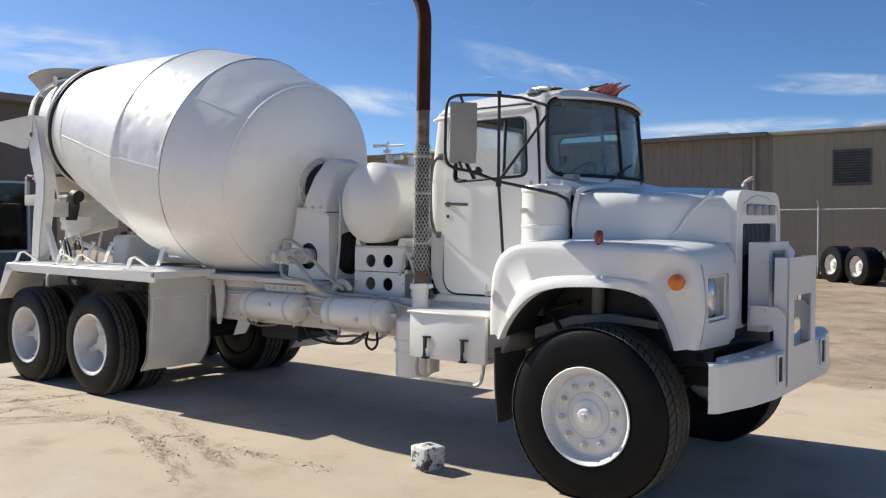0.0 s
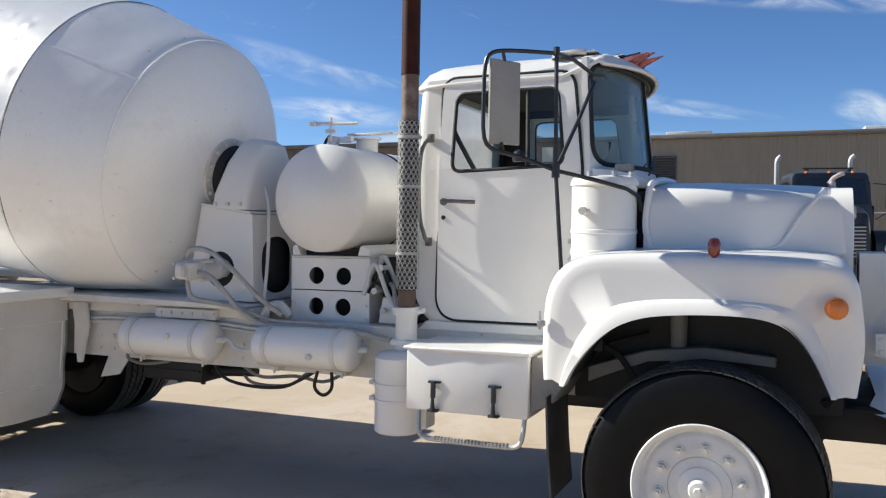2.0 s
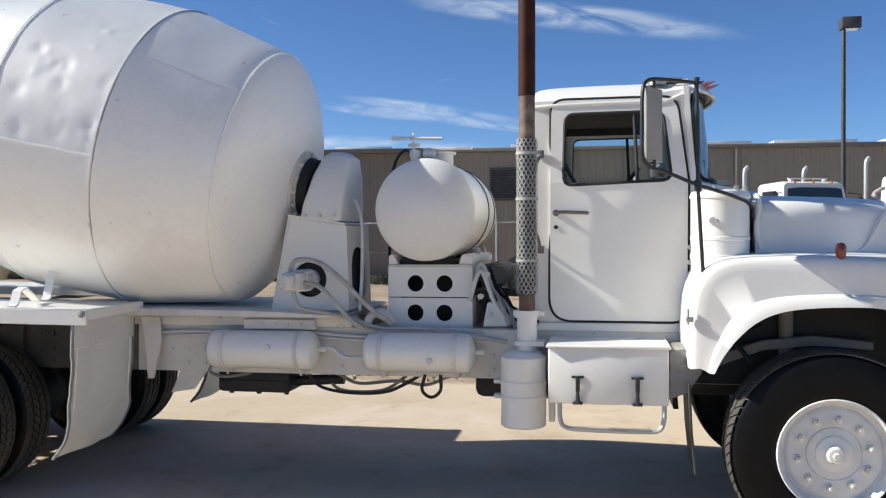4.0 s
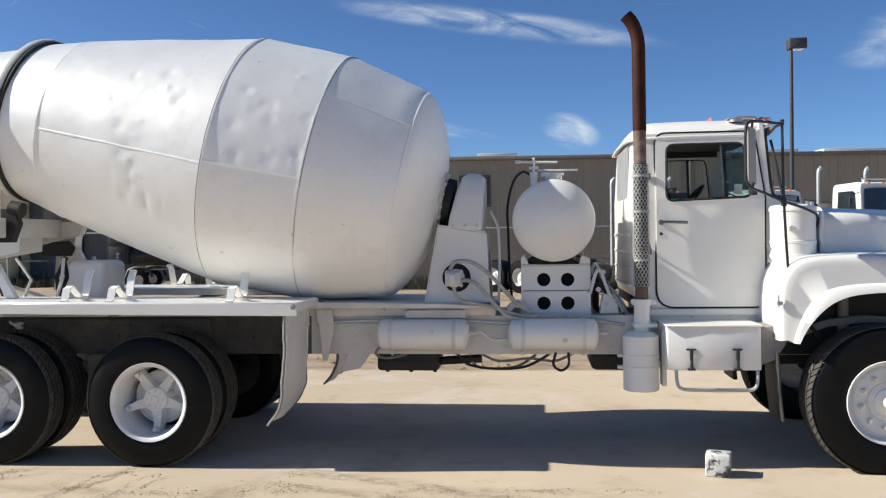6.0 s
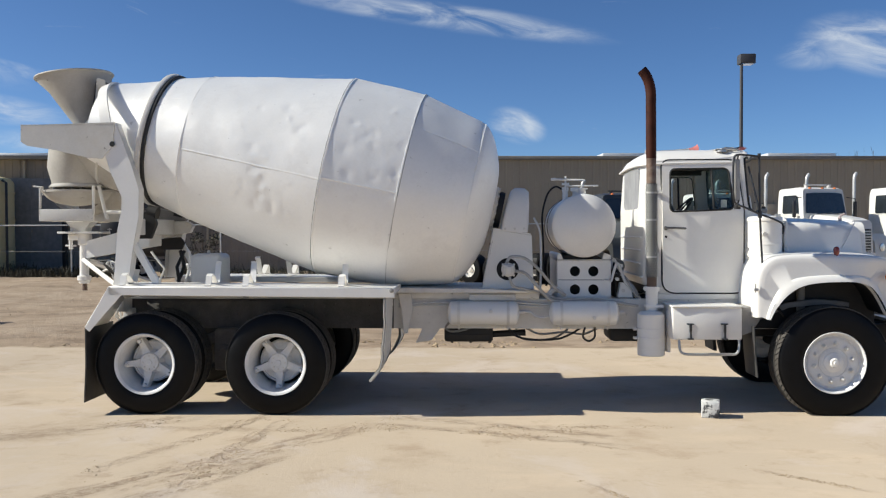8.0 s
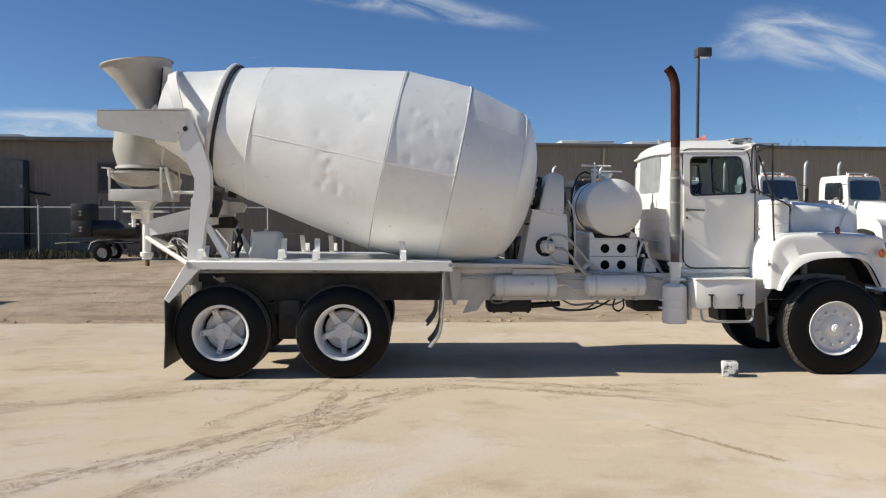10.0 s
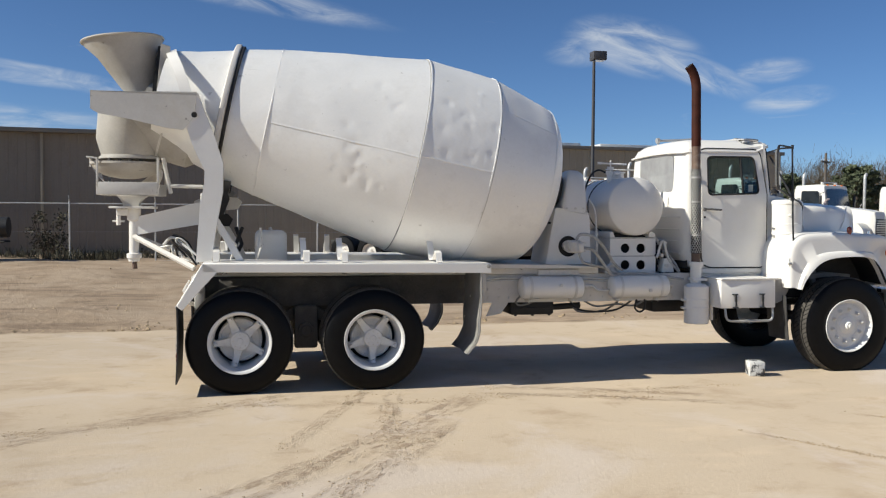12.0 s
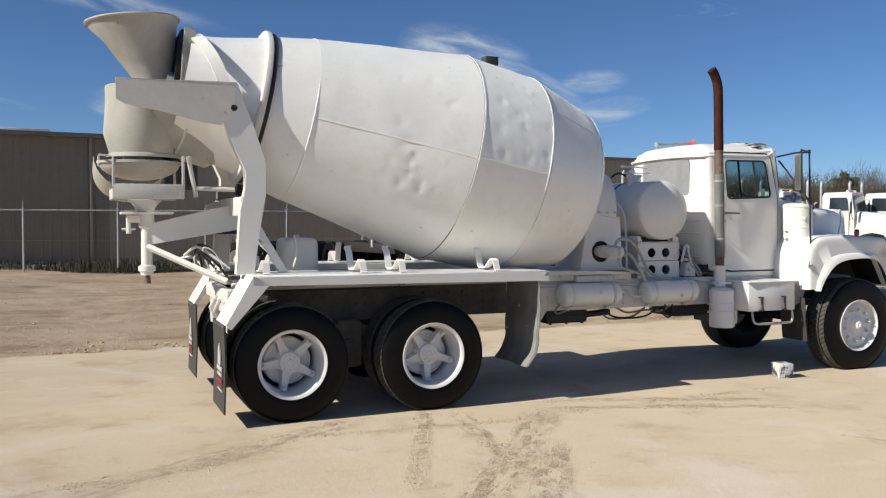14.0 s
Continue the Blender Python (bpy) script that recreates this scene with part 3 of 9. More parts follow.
# ---- ground ----
def ground_material():
    m = bpy.data.materials.new("dusty_concrete_and_dirt")
    m.use_nodes = True
    t = m.node_tree
    b = t.nodes["Principled BSDF"]
    b.inputs["Specular IOR Level"].default_value = 0.25
    b.inputs["Diffuse Roughness"].default_value = 0.2
    co = t.nodes.new("ShaderNodeTexCoord")
    sep = t.nodes.new("ShaderNodeSeparateXYZ")
    t.links.new(co.outputs["Object"], sep.inputs[0])

    def noise_tex(scale, detail=6.0, rough=0.55, vec=None, dist=0.0):
        n = t.nodes.new("ShaderNodeTexNoise")
        n.inputs["Scale"].default_value, n.inputs["Detail"].default_value = scale, detail
        n.inputs["Roughness"].default_value, n.inputs["Distortion"].default_value = rough, dist
        t.links.new(vec or co.outputs["Object"], n.inputs["Vector"])
        return n.outputs["Fac"]

    def mapped(src, a, c, lo=0.0, hi=1.0):
        r = t.nodes.new("ShaderNodeMapRange")
        r.interpolation_type = "SMOOTHSTEP"
        for k, v in (("From Min", a), ("From Max", c), ("To Min", lo), ("To Max", hi)):
            r.inputs[k].default_value = v
        t.links.new(src, r.inputs["Value"])
        return r.outputs["Result"]

    def math2(op, a, c):
        n = t.nodes.new("ShaderNodeMath")
        n.operation = op
        for i, v in enumerate((a, c)):
            if isinstance(v, (int, float)):
                n.inputs[i].default_value = v
            else:
                t.links.new(v, n.inputs[i])
        return n.outputs[0]

    def mixed(fac, a, c):
        n = t.nodes.new("ShaderNodeMix")
        n.data_type = "RGBA"
        if isinstance(fac, (int, float)):
            n.inputs["Factor"].default_value = fac
        else:
            t.links.new(fac, n.inputs["Factor"])
        for k, v in (("A", a), ("B", c)):
            if isinstance(v, tuple):
                n.inputs[k].default_value = (*v, 1)
            else:
                t.links.new(v, n.inputs[k])
        return n.outputs["Result"]

    big, mid, fine = noise_tex(0.22, 5), noise_tex(1.3, 8, 0.65), noise_tex(26, 6, 0.7)
    grit = noise_tex(140, 3, 0.6)
    long_map = t.nodes.new("ShaderNodeMapping")
    long_map.inputs["Scale"].default_value = (0.55, 1.5, 1)
    long_map.inputs["Rotation"].default_value = (0, 0, 0.25)
    t.links.new(co.outputs["Object"], long_map.inputs["Vector"])
    rut_map = t.nodes.new("ShaderNodeMapping")
    rut_map.inputs["Scale"].default_value = (0.7, 1.7, 1)
    t.links.new(co.outputs["Object"], rut_map.inputs["Vector"])
    streak = noise_tex(1.1, 7, 0.6, long_map.outputs["Vector"], 0.6)
    pad = mixed(mapped(big, 0.35, 0.65), (0.552, 0.450, 0.330), (0.498, 0.406, 0.301))
    pad = mixed(mapped(streak, 0.50, 0.70, 0, 0.75), pad, (0.585, 0.473, 0.343))
    pad = mixed(mapped(mid, 0.50, 0.70, 0, 0.62), pad, (0.393, 0.293, 0.198))
    pad = mixed(mapped(fine, 0.6, 0.8, 0, 0.35), pad, (0.365, 0.296, 0.232))
    dirt = mixed(mapped(mid, 0.3, 0.7), (0.393, 0.296, 0.204), (0.301, 0.225, 0.155))
    dirt = mixed(mapped(noise_tex(0.8, 8, 0.65, rut_map.outputs["Vector"], 0.5), 0.48, 0.62, 0, 0.75), dirt, (0.215, 0.156, 0.106))
    dirt = mixed(mapped(fine, 0.52, 0.75, 0, 0.6), dirt, (0.301, 0.233, 0.175))
    wob = math2("ADD", sep.outputs["Y"], math2("MULTIPLY", noise_tex(1.6, 6), 0.7))
    beyond = mapped(wob, 3.95, 4.2)
    blot = noise_tex(0.55, 7, 0.68, None, 0.8)
    pad = mixed(mapped(blot, 0.50, 0.66, 0, 0.7), pad, (0.575, 0.495, 0.421))
    pad = mixed(mapped(noise_tex(2.6, 9, 0.75, None, 0.5), 0.54, 0.68, 0, 0.55), pad, (0.402, 0.301, 0.208))
    dirt = mixed(mapped(blot, 0.44, 0.60, 0, 0.6), dirt, (0.457, 0.360, 0.262))
    colour = mixed(beyond, pad, dirt)
    # wheel tracks of loose soil across the pad: strips with a slight bend, fading at their ends
    tracks = None
    for x0, y0, x1, y1, half, bend, amt in TRACKS:
        ln = math.hypot(x1 - x0, y1 - y0)
        ux, uy = (x1 - x0) / ln, (y1 - y0) / ln
        dx, dy = math2("SUBTRACT", sep.outputs["X"], x0), math2("SUBTRACT", sep.outputs["Y"], y0)
        along = math2("ADD", math2("MULTIPLY", dx, ux), math2("MULTIPLY", dy, uy))
        mid_off = math2("SUBTRACT", along, ln / 2)
        across = math2("ADD", math2("SUBTRACT", math2("MULTIPLY", dy, ux), math2("MULTIPLY", dx, uy)), math2("MULTIPLY", math2("MULTIPLY", mid_off, mid_off), bend))
        off = math2("ABSOLUTE", math2("ADD", across, math2("MULTIPLY", math2("SUBTRACT", mid, 0.5), half * 0.9)), 0.0)
        cv = t.nodes.new("ShaderNodeCombineXYZ")
        t.links.new(math2("MULTIPLY", across, 9.0), cv.inputs[0])
        t.links.new(math2("MULTIPLY", along, 2.2), cv.inputs[1])
        rut = mapped(noise_tex(1.0, 9, 0.72, cv.outputs[0], 0.4), 0.40, 0.60)
        ends = mapped(math2("ABSOLUTE", mid_off, 0.0), ln * 0.56, ln * 0.36)
        band = math2("MULTIPLY", math2("MULTIPLY", math2("MULTIPLY", mapped(off, half, half * 0.35), amt), rut), ends)
        tracks = band if tracks is None else math2("MAXIMUM", tracks, band)
    broken = mapped(noise_tex(9.0, 8, 0.75), 0.36, 0.60)
    here = math2("MULTIPLY", tracks, broken)
    colour = mixed(math2("MULTIPLY", here, 0.85), colour, (0.299, 0.212, 0.142))
    t.links.new(colour, b.inputs["Base Color"])
    t.links.new(mapped(fine, 0.3, 0.7, 0.78, 0.98), b.inputs["Roughness"])
    h = math2("ADD", math2("MULTIPLY", mid, 0.30), math2("MULTIPLY", fine, 0.25))
    h = math2("ADD", h, math2("MULTIPLY", grit, 0.05))
    rough_h = math2("MULTIPLY", noise_tex(3.5, 9, 0.7), math2("ADD", math2("MULTIPLY", beyond, 3.0), math2("MULTIPLY", here, 1.1)))
    h = math2("ADD", h, rough_h)
    bp = t.nodes.new("ShaderNodeBump")
    bp.inputs["Strength"].default_value, bp.inputs["Distance"].default_value = 0.55, 0.03
    t.links.new(h, bp.inputs["Height"])
    t.links.new(bp.outputs["Normal"], b.inputs["Normal"])
    return m


# x0, y0, x1, y1, half width, bend, strength
TRACKS = [(-4.6, -1.45, -2.1, -2.32, 0.13, 0.05, 1.0), (-4.4, -1.15, -2.2, -1.95, 0.13, 0.05, 1.0), (-6.9, -1.72, -4.4, -1.85, 0.10, 0.0, 0.5), (-8.4, -6.1, -4.3, -1.6, 0.24, -0.02, 1.0),
          (-6.9, -5.6, -5.0, -2.6, 0.20, 0.02, 1.0), (-8.7, -2.75, -6.2, -1.25, 0.22, 0.03, 0.85), (-9.2, -2.6, -6.8, -1.9, 0.14, 0.0, 0.6), (-6.45, -3.3, -5.5, -1.1, 0.12, 0.0, 0.8),
          (-5.7, -4.0, -5.35, -1.3, 0.14, 0.04, 0.85), (-4.6, -1.75, -1.6, -1.55, 0.10, 0.02, 0.55), (-2.75, -3.3, -2.0, -4.45, 0.05, 0.0, 0.8), (-1.5, -2.9, -0.3, -3.9, 0.05, 0.0, 0.6)]


def ground_z(x, y):
    if not (3.6 < y < 40 and abs(x) < 40):
        return 0.0
    z = (0.09 * noise.noise((x * 0.31, y * 0.4, 0)) + 0.06 * noise.noise((x * 0.5, y * 1.0, 7.0))) * min(1, (y - 3.6) / 2) * min(1, (40 - y) / 10)
    return z + 0.16 * max(0, min(1, (y - 11) / 8)) * max(0, min(1, (-6 - x) / 5))


def ground():
    bm = bmesh.new()
    xs = [-1500, -500, -160, -60, -35] + [-24 + 1.0 * i for i in range(49)] + [35, 60, 160, 500, 1500]
    ys = [-1500, -400, -120, -50, -28] + [-20 + 1.0 * i for i in range(24)] + [4 + 0.5 * i for i in range(56)] + [32, 36, 42, 60, 160, 500, 1500]
    rows = []
    for y in ys:
        r = []
        for x in xs:
            r.append((x, y, ground_z(x, y)))
        rows.append(r)
    grid_surf(bm, rows)
    g = part("ground", bm, ground_material())
    tagged(g, "dusty tan concrete yard running into rutted bare dirt", "ground", kind="structure")


ground()

# ---- the long metal building behind the yard ----
WALL_AT, WALL_TURN, EAVE = (0.0, 26.6), math.degrees(math.atan(0.075)), 4.85


def metal_building():
    b = thing("metal_warehouse", "long low warehouse clad in tan ribbed metal sheet", "building", at=(WALL_AT[0], WALL_AT[1], 0), turn=WALL_TURN)
    x0, x1, w = -62.0, 18.4, 0.92
    bm = bmesh.new()
    prof, x = [], 0.0
    for k in range(3):
        c = (k + 0.5) * w / 3
        prof += [(c - 0.045, 0.0), (c - 0.028, -0.020), (c + 0.028, -0.020), (c + 0.045, 0.0)]
    prof = [(0.0, 0.0)] + prof + [(w, 0.0)]
    grid_surf(bm, [[(a, y, 0.0) for a, y in prof], [(a, y, EAVE) for a, y in prof], [(a, 0.06, EAVE) for a, y in prof]])
    sheet = part("wall_sheet", bm, TAN_METAL, b)
    sheet.location = (x1 - w, 0, 0)
    shaded_sheet = sheet.data.copy()
    shaded_sheet.materials[0] = TAN_SHADED
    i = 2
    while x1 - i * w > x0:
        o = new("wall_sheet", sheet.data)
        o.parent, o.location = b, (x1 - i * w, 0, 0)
        # the darker copy carries the shade along this stretch
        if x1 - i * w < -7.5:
            o.data = shaded_sheet
        i += 1
    bm = bmesh.new()
    box(bm, (x0, 0.07, 0.0), (x1, 16, EAVE - 0.05))
    part("inner_wall", bm, TAN_METAL, b)
    bm = bmesh.new()
    box(bm, (-7.5, -0.16, EAVE - 0.10), (x1 + 0.1, 0.10, EAVE + 0.06), 0.015)
    part("eave_gutter", bm, ROOF_TRIM, b)
    # overhang added to keep sun off the wall's western stretch
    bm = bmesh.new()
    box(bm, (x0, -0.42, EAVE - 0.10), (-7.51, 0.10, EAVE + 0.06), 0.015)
    part("added_eave_shade", bm, ROOF_TRIM, b)
    bm = bmesh.new()
    prism(bm, [(-0.1, EAVE + 0.06), (8.0, EAVE + 0.62), (16.2, EAVE + 0.06), (8.0, EAVE + 0.70)], x0, x1 + 0.12, axes="yz")
    part("roof", bm, ROOF_METAL, b)
    for k, (lo, ln) in enumerate(((-23.6, 2.6), (-4.6, 1.6), (2.0, 2.4), (5.2, 3.0), (9.2, 3.0), (-11.5, 2.2))):
        bm = bmesh.new()
        box(bm, (lo, 1.0, EAVE + 0.10), (lo + ln, 2.2, EAVE + 0.28), 0.03)
        part("roof_skylight", bm, ROOF_METAL, b)
    for cx, cz in VENTS:
        bm = bmesh.new()
        s = 0.62
        panel(bm, [(cx - s, cz - s), (cx + s, cz - s), (cx + s, cz + s), (cx - s, cz + s)],
              [[(cx - s + .06, cz - s + .06), (cx - s + .06, cz + s - .06), (cx + s - .06, cz + s - .06), (cx + s - .06, cz - s + .06)]],
              lambda a, c, d: Vector((a, -0.09 + d, c)), 0.09)
        v = part("louvre_vent", bm, LOUVRE, b, "dark louvred wall vent")
        for k in range(12):
            z = cz - s + 0.09 + k * (2 * s - 0.16) / 12
            bm = bmesh.new()
            prism(bm, [(-0.085, z), (-0.085, z + 0.012), (-0.02, z + 0.085), (-0.02, z + 0.073)], cx - s + .06, cx + s - .06, axes="yz")
            part("louvre_slat", bm, LOUVRE, v)
    for dx in DOWNPIPES:
        bm = bmesh.new()
        box(bm, (dx - 0.05, -0.14, 0.0), (dx + 0.05, -0.04, EAVE - 0.1), 0.01)
        part("downpipe", bm, TAN_METAL, b)
    bm = bmesh.new()
    box(bm, (8.15, -0.10, 0.0), (9.35, -0.035, 2.9), 0.01)
    part("wall_door", bm, TAN_METAL, b, "tan flush steel door")
    # grey sliding door with a black edge
    bm = bmesh.new()
    prism(bm, [(-24.4, 0.12), (-20.46, 0.12), (-20.46, 3.90), (-20.60, 3.98), (-24.4, 4.02)], -0.20, -0.12, 0.006)
    slide = part("sliding_door", bm, GRIME, b, "dull grey sliding door with a black edge")
    for x in (-23.1, -21.75):
        bm = bmesh.new()
        box(bm, (x, -0.215, 0.14), (x + 0.07, -0.20, 3.88), 0.004)
        part("door_rib", bm, GRIME, slide)
    bm = bmesh.new()
    box(bm, (-20.46, -0.24, 0.12), (-20.27, -0.10, 3.97), 0.015)
    part("door_edge", bm, BLACK, slide, "black rubber door edge")
    bm = bmesh.new()
    cyl(bm, (-20.27, -0.17, 2.72), (-19.45, -0.17, 2.58), 0.035, n=8)
    box(bm, (-20.1, -0.20, 2.60), (-19.6, -0.14, 2.68), 0.01)
    part("door_bar", bm, DARK, slide)
    bm = bmesh.new()
    box(bm, (-20.60, -0.235, 2.85), (-20.50, -0.20, 3.0), 0.012)
    part("door_handle", bm, WHITE_OLD, slide)
    return b


VENTS = [(-4.75, 3.55), (-17.0, 3.3), (-30.0, 3.4)]
DOWNPIPES = [-8.0, 3.6, -14.6, -22.0]
metal_building()


def office():
    b = thing("brown_office", "low brown office wall in shade with a dark glazed door", "building", at=(-20.6, 0, 0))
    bm = bmesh.new()
    panel(bm, [(-6.0, 0.0), (6.4, 0.0), (6.4, 4.9), (-6.0, 4.9)], [[(3.2, 0.95), (3.2, 2.85), (5.65, 2.85), (5.65, 0.95)]],
          lambda a, c, d: Vector((-d, a, c)), 0.25)
    part("wall", bm, OFFICE, b)
    bm = bmesh.new()
    box(bm, (-12, -6.3, 4.9), (0.5, 6.6, 5.1), 0.03)
    part("roof", bm, ROOF_TRIM, b)
    bm = bmesh.new()
    panel(bm, [(3.2, 0.95), (5.65, 0.95), (5.65, 2.85), (3.2, 2.85)],
          [[(3.26, 1.01), (3.26, 2.79), (4.38, 2.79), (4.38, 1.01)], [(4.46, 1.01), (4.46, 2.79), (5.59, 2.79), (5.59, 1.01)]],
          lambda a, c, d: Vector((0.02 - d, a, c)), 0.08)
    w = part("window", bm, STICKER, b)
    bm = bmesh.new()
    box(bm, (-0.06, 3.22, 0.97), (-0.05, 5.63, 2.83))
    part("pane", bm, DARKPANE, w)
    bm = bmesh.new()
    box(bm, (-11.5, -5.8, 0.0), (-4.0, 6.2, 4.8))
    part("inner_room", bm, OFFICE, b)


office()

# ---- the concrete mixer truck: x ahead, y to its left, front axle at x = 0 ----
truck = thing("concrete_mixer_truck", "old long-nosed concrete mixer truck painted white all over", "mixer truck")
XF[0] = BODY_LEAN
FRONT_R, REAR_R = 0.548, 0.511
FRONT_Z, REAR_Z = 0.520, 0.503          # hub heights: the tyres sag a little under the load
RIM_SIZE = 0.95
REAR_X = (-5.453, -6.76)


def tyre_mesh(r, rim, y0, y1, lugs):
    """A tyre on the y axis: rounded sidewalls and a tread band cut by grooves and shoulder lugs."""
    w = y1 - y0
    bm = bmesh.new()
    prof = [(0.012, rim - 0.012), (0.0, rim + 0.012), (-0.004, rim + 0.05), (0.0, r * 0.80), (0.008, r - 0.045), (0.028, r - 0.016), (0.05, r - 0.005)]
    g = [0.05]
    for k in range(1, 4):
        c = w * k / 4
        g += [c - 0.009, c - 0.006, c + 0.006, c + 0.009]
    full = [(y0 + a, b) for a, b in prof]
    for k in range(1, 4):
        c = y0 + w * k / 4
        full += [(c - 0.009, r), (c - 0.006, r - 0.014), (c + 0.006, r - 0.014), (c + 0.009, r)]
    full += [(y1 - a, b) for a, b in reversed(prof)]
    full += [(y1 - w * 0.3, rim - 0.03), (y0 + w * 0.3, rim - 0.03)]
    lathe(bm, (0, 0, 0), (0, 1, 0), full, 72, close=True)
    return bm


def tread_mesh(r, y0, y1, lugs):
    """The lugs that stand proud of the tread, one block after the other."""
    w = y1 - y0
    bm = bmesh.new()
    for k in range(lugs):
        for row in range(4):
            a = 2 * math.pi * (k + 0.5 * (row % 2)) / lugs
            c = y0 + w * (row + 0.5) / 4
            skew = 0.035 * (1 if row % 2 else -1)
            half, ln = w / 8 - 0.007, math.pi * r / lugs * 0.86
            vs = []
            for dr, k2 in ((-0.012, 1.0), (0.003, 0.92)):
                for sy, sa in ((-1, -1), (1, -1), (1, 1), (-1, 1)):
                    y = c + sy * half * k2
                    if dr > 0 and abs(y - (y0 + w / 2)) > w / 2 - 0.035:
                        rr = r + dr - 0.010
                    else:
                        rr = r + dr
                    ang = a + (sa * ln * k2 + sy * skew * 0.5) / r
                    vs.append(bm.verts.new((math.sin(ang) * rr, y, math.cos(ang) * rr)))
            for q in ((4, 5, 6, 7), (0, 1, 5, 4), (1, 2, 6, 5), (2, 3, 7, 6), (3, 0, 4, 7)):
                bm.faces.new([vs[i] for i in q])
    return bm


def at_hub(bm, x, z, flip=False, size=1.0):
    m = Matrix.Translation((x, 0, z)) @ Matrix.Diagonal((size, 1, size, 1))
    if flip:
        m = m @ Matrix.Diagonal((1, -1, 1, 1))
    bm.transform(m)
    for v in bm.verts:
        v.co.z = max(v.co.z, 0.002)
    return bm


def front_wheel(flip):
    XF[0] = None
    x, z = 0.0, FRONT_Z
    w = part("front_wheel", at_hub(tyre_mesh(FRONT_R, 0.302, -1.097, -0.765, 56), x, z, flip), RUBBER, truck, "wide black front tyre on a white disc wheel")
    part("tread", at_hub(tread_mesh(FRONT_R, -1.085, -0.785, 64), x, z, flip), TREAD, w, "worn dusty tread")
    bm = bmesh.new()
    lathe(bm, (0, 0, 0), (0, -1, 0), [(0.80, 0.300), (1.06, 0.300), (1.085, 0.310), (1.104, 0.318), (1.109, 0.312), (1.100, 0.300), (1.080, 0.290), (1.045, 0.280), (1.040, 0.268), (1.044, 0.262), (1.052, 0.255),
                                       (1.056, 0.24), (1.054, 0.152), (1.049, 0.149), (1.054, 0.146), (1.060, 0.10)], 64)
    part("rim", at_hub(bm, x, z, flip, RIM_SIZE), WHEELW, w, "white painted steel disc rim")
    bm = bmesh.new()
    lathe(bm, (0, 0, 0), (0, -1, 0), [(1.05, 0.105), (1.068, 0.100), (1.074, 0.086), (1.080, 0.052), (1.105, 0.048), (1.114, 0.040), (1.116, 0.0)], 32)
    cyl(bm, (0, -1.11, 0), (0, -1.13, 0), 0.022, 0.018, 6)
    part("hub_cap", at_hub(bm, x, z, flip, RIM_SIZE), WHITE, w)
    for k in range(10):
        a = 2 * math.pi * (k + 0.3) / 10
        c = Vector((math.cos(a) * 0.196, -1.052, math.sin(a) * 0.196))
        bm = bmesh.new()
        cyl(bm, c, c + Vector((0, -0.008, 0)), 0.030, 0.028, 12)
        cyl(bm, c + Vector((0, -0.007, 0)), c + Vector((0, -0.034, 0)), 0.023, 0.020, 6)
        cyl(bm, c + Vector((0, -0.03, 0)), c + Vector((0, -0.052, 0)), 0.012, 0.010, 8)
        part("wheel_nut", at_hub(bm, x, z, flip, RIM_SIZE), NUTM, w, "chipped wheel nut")
    XF[0] = BODY_LEAN


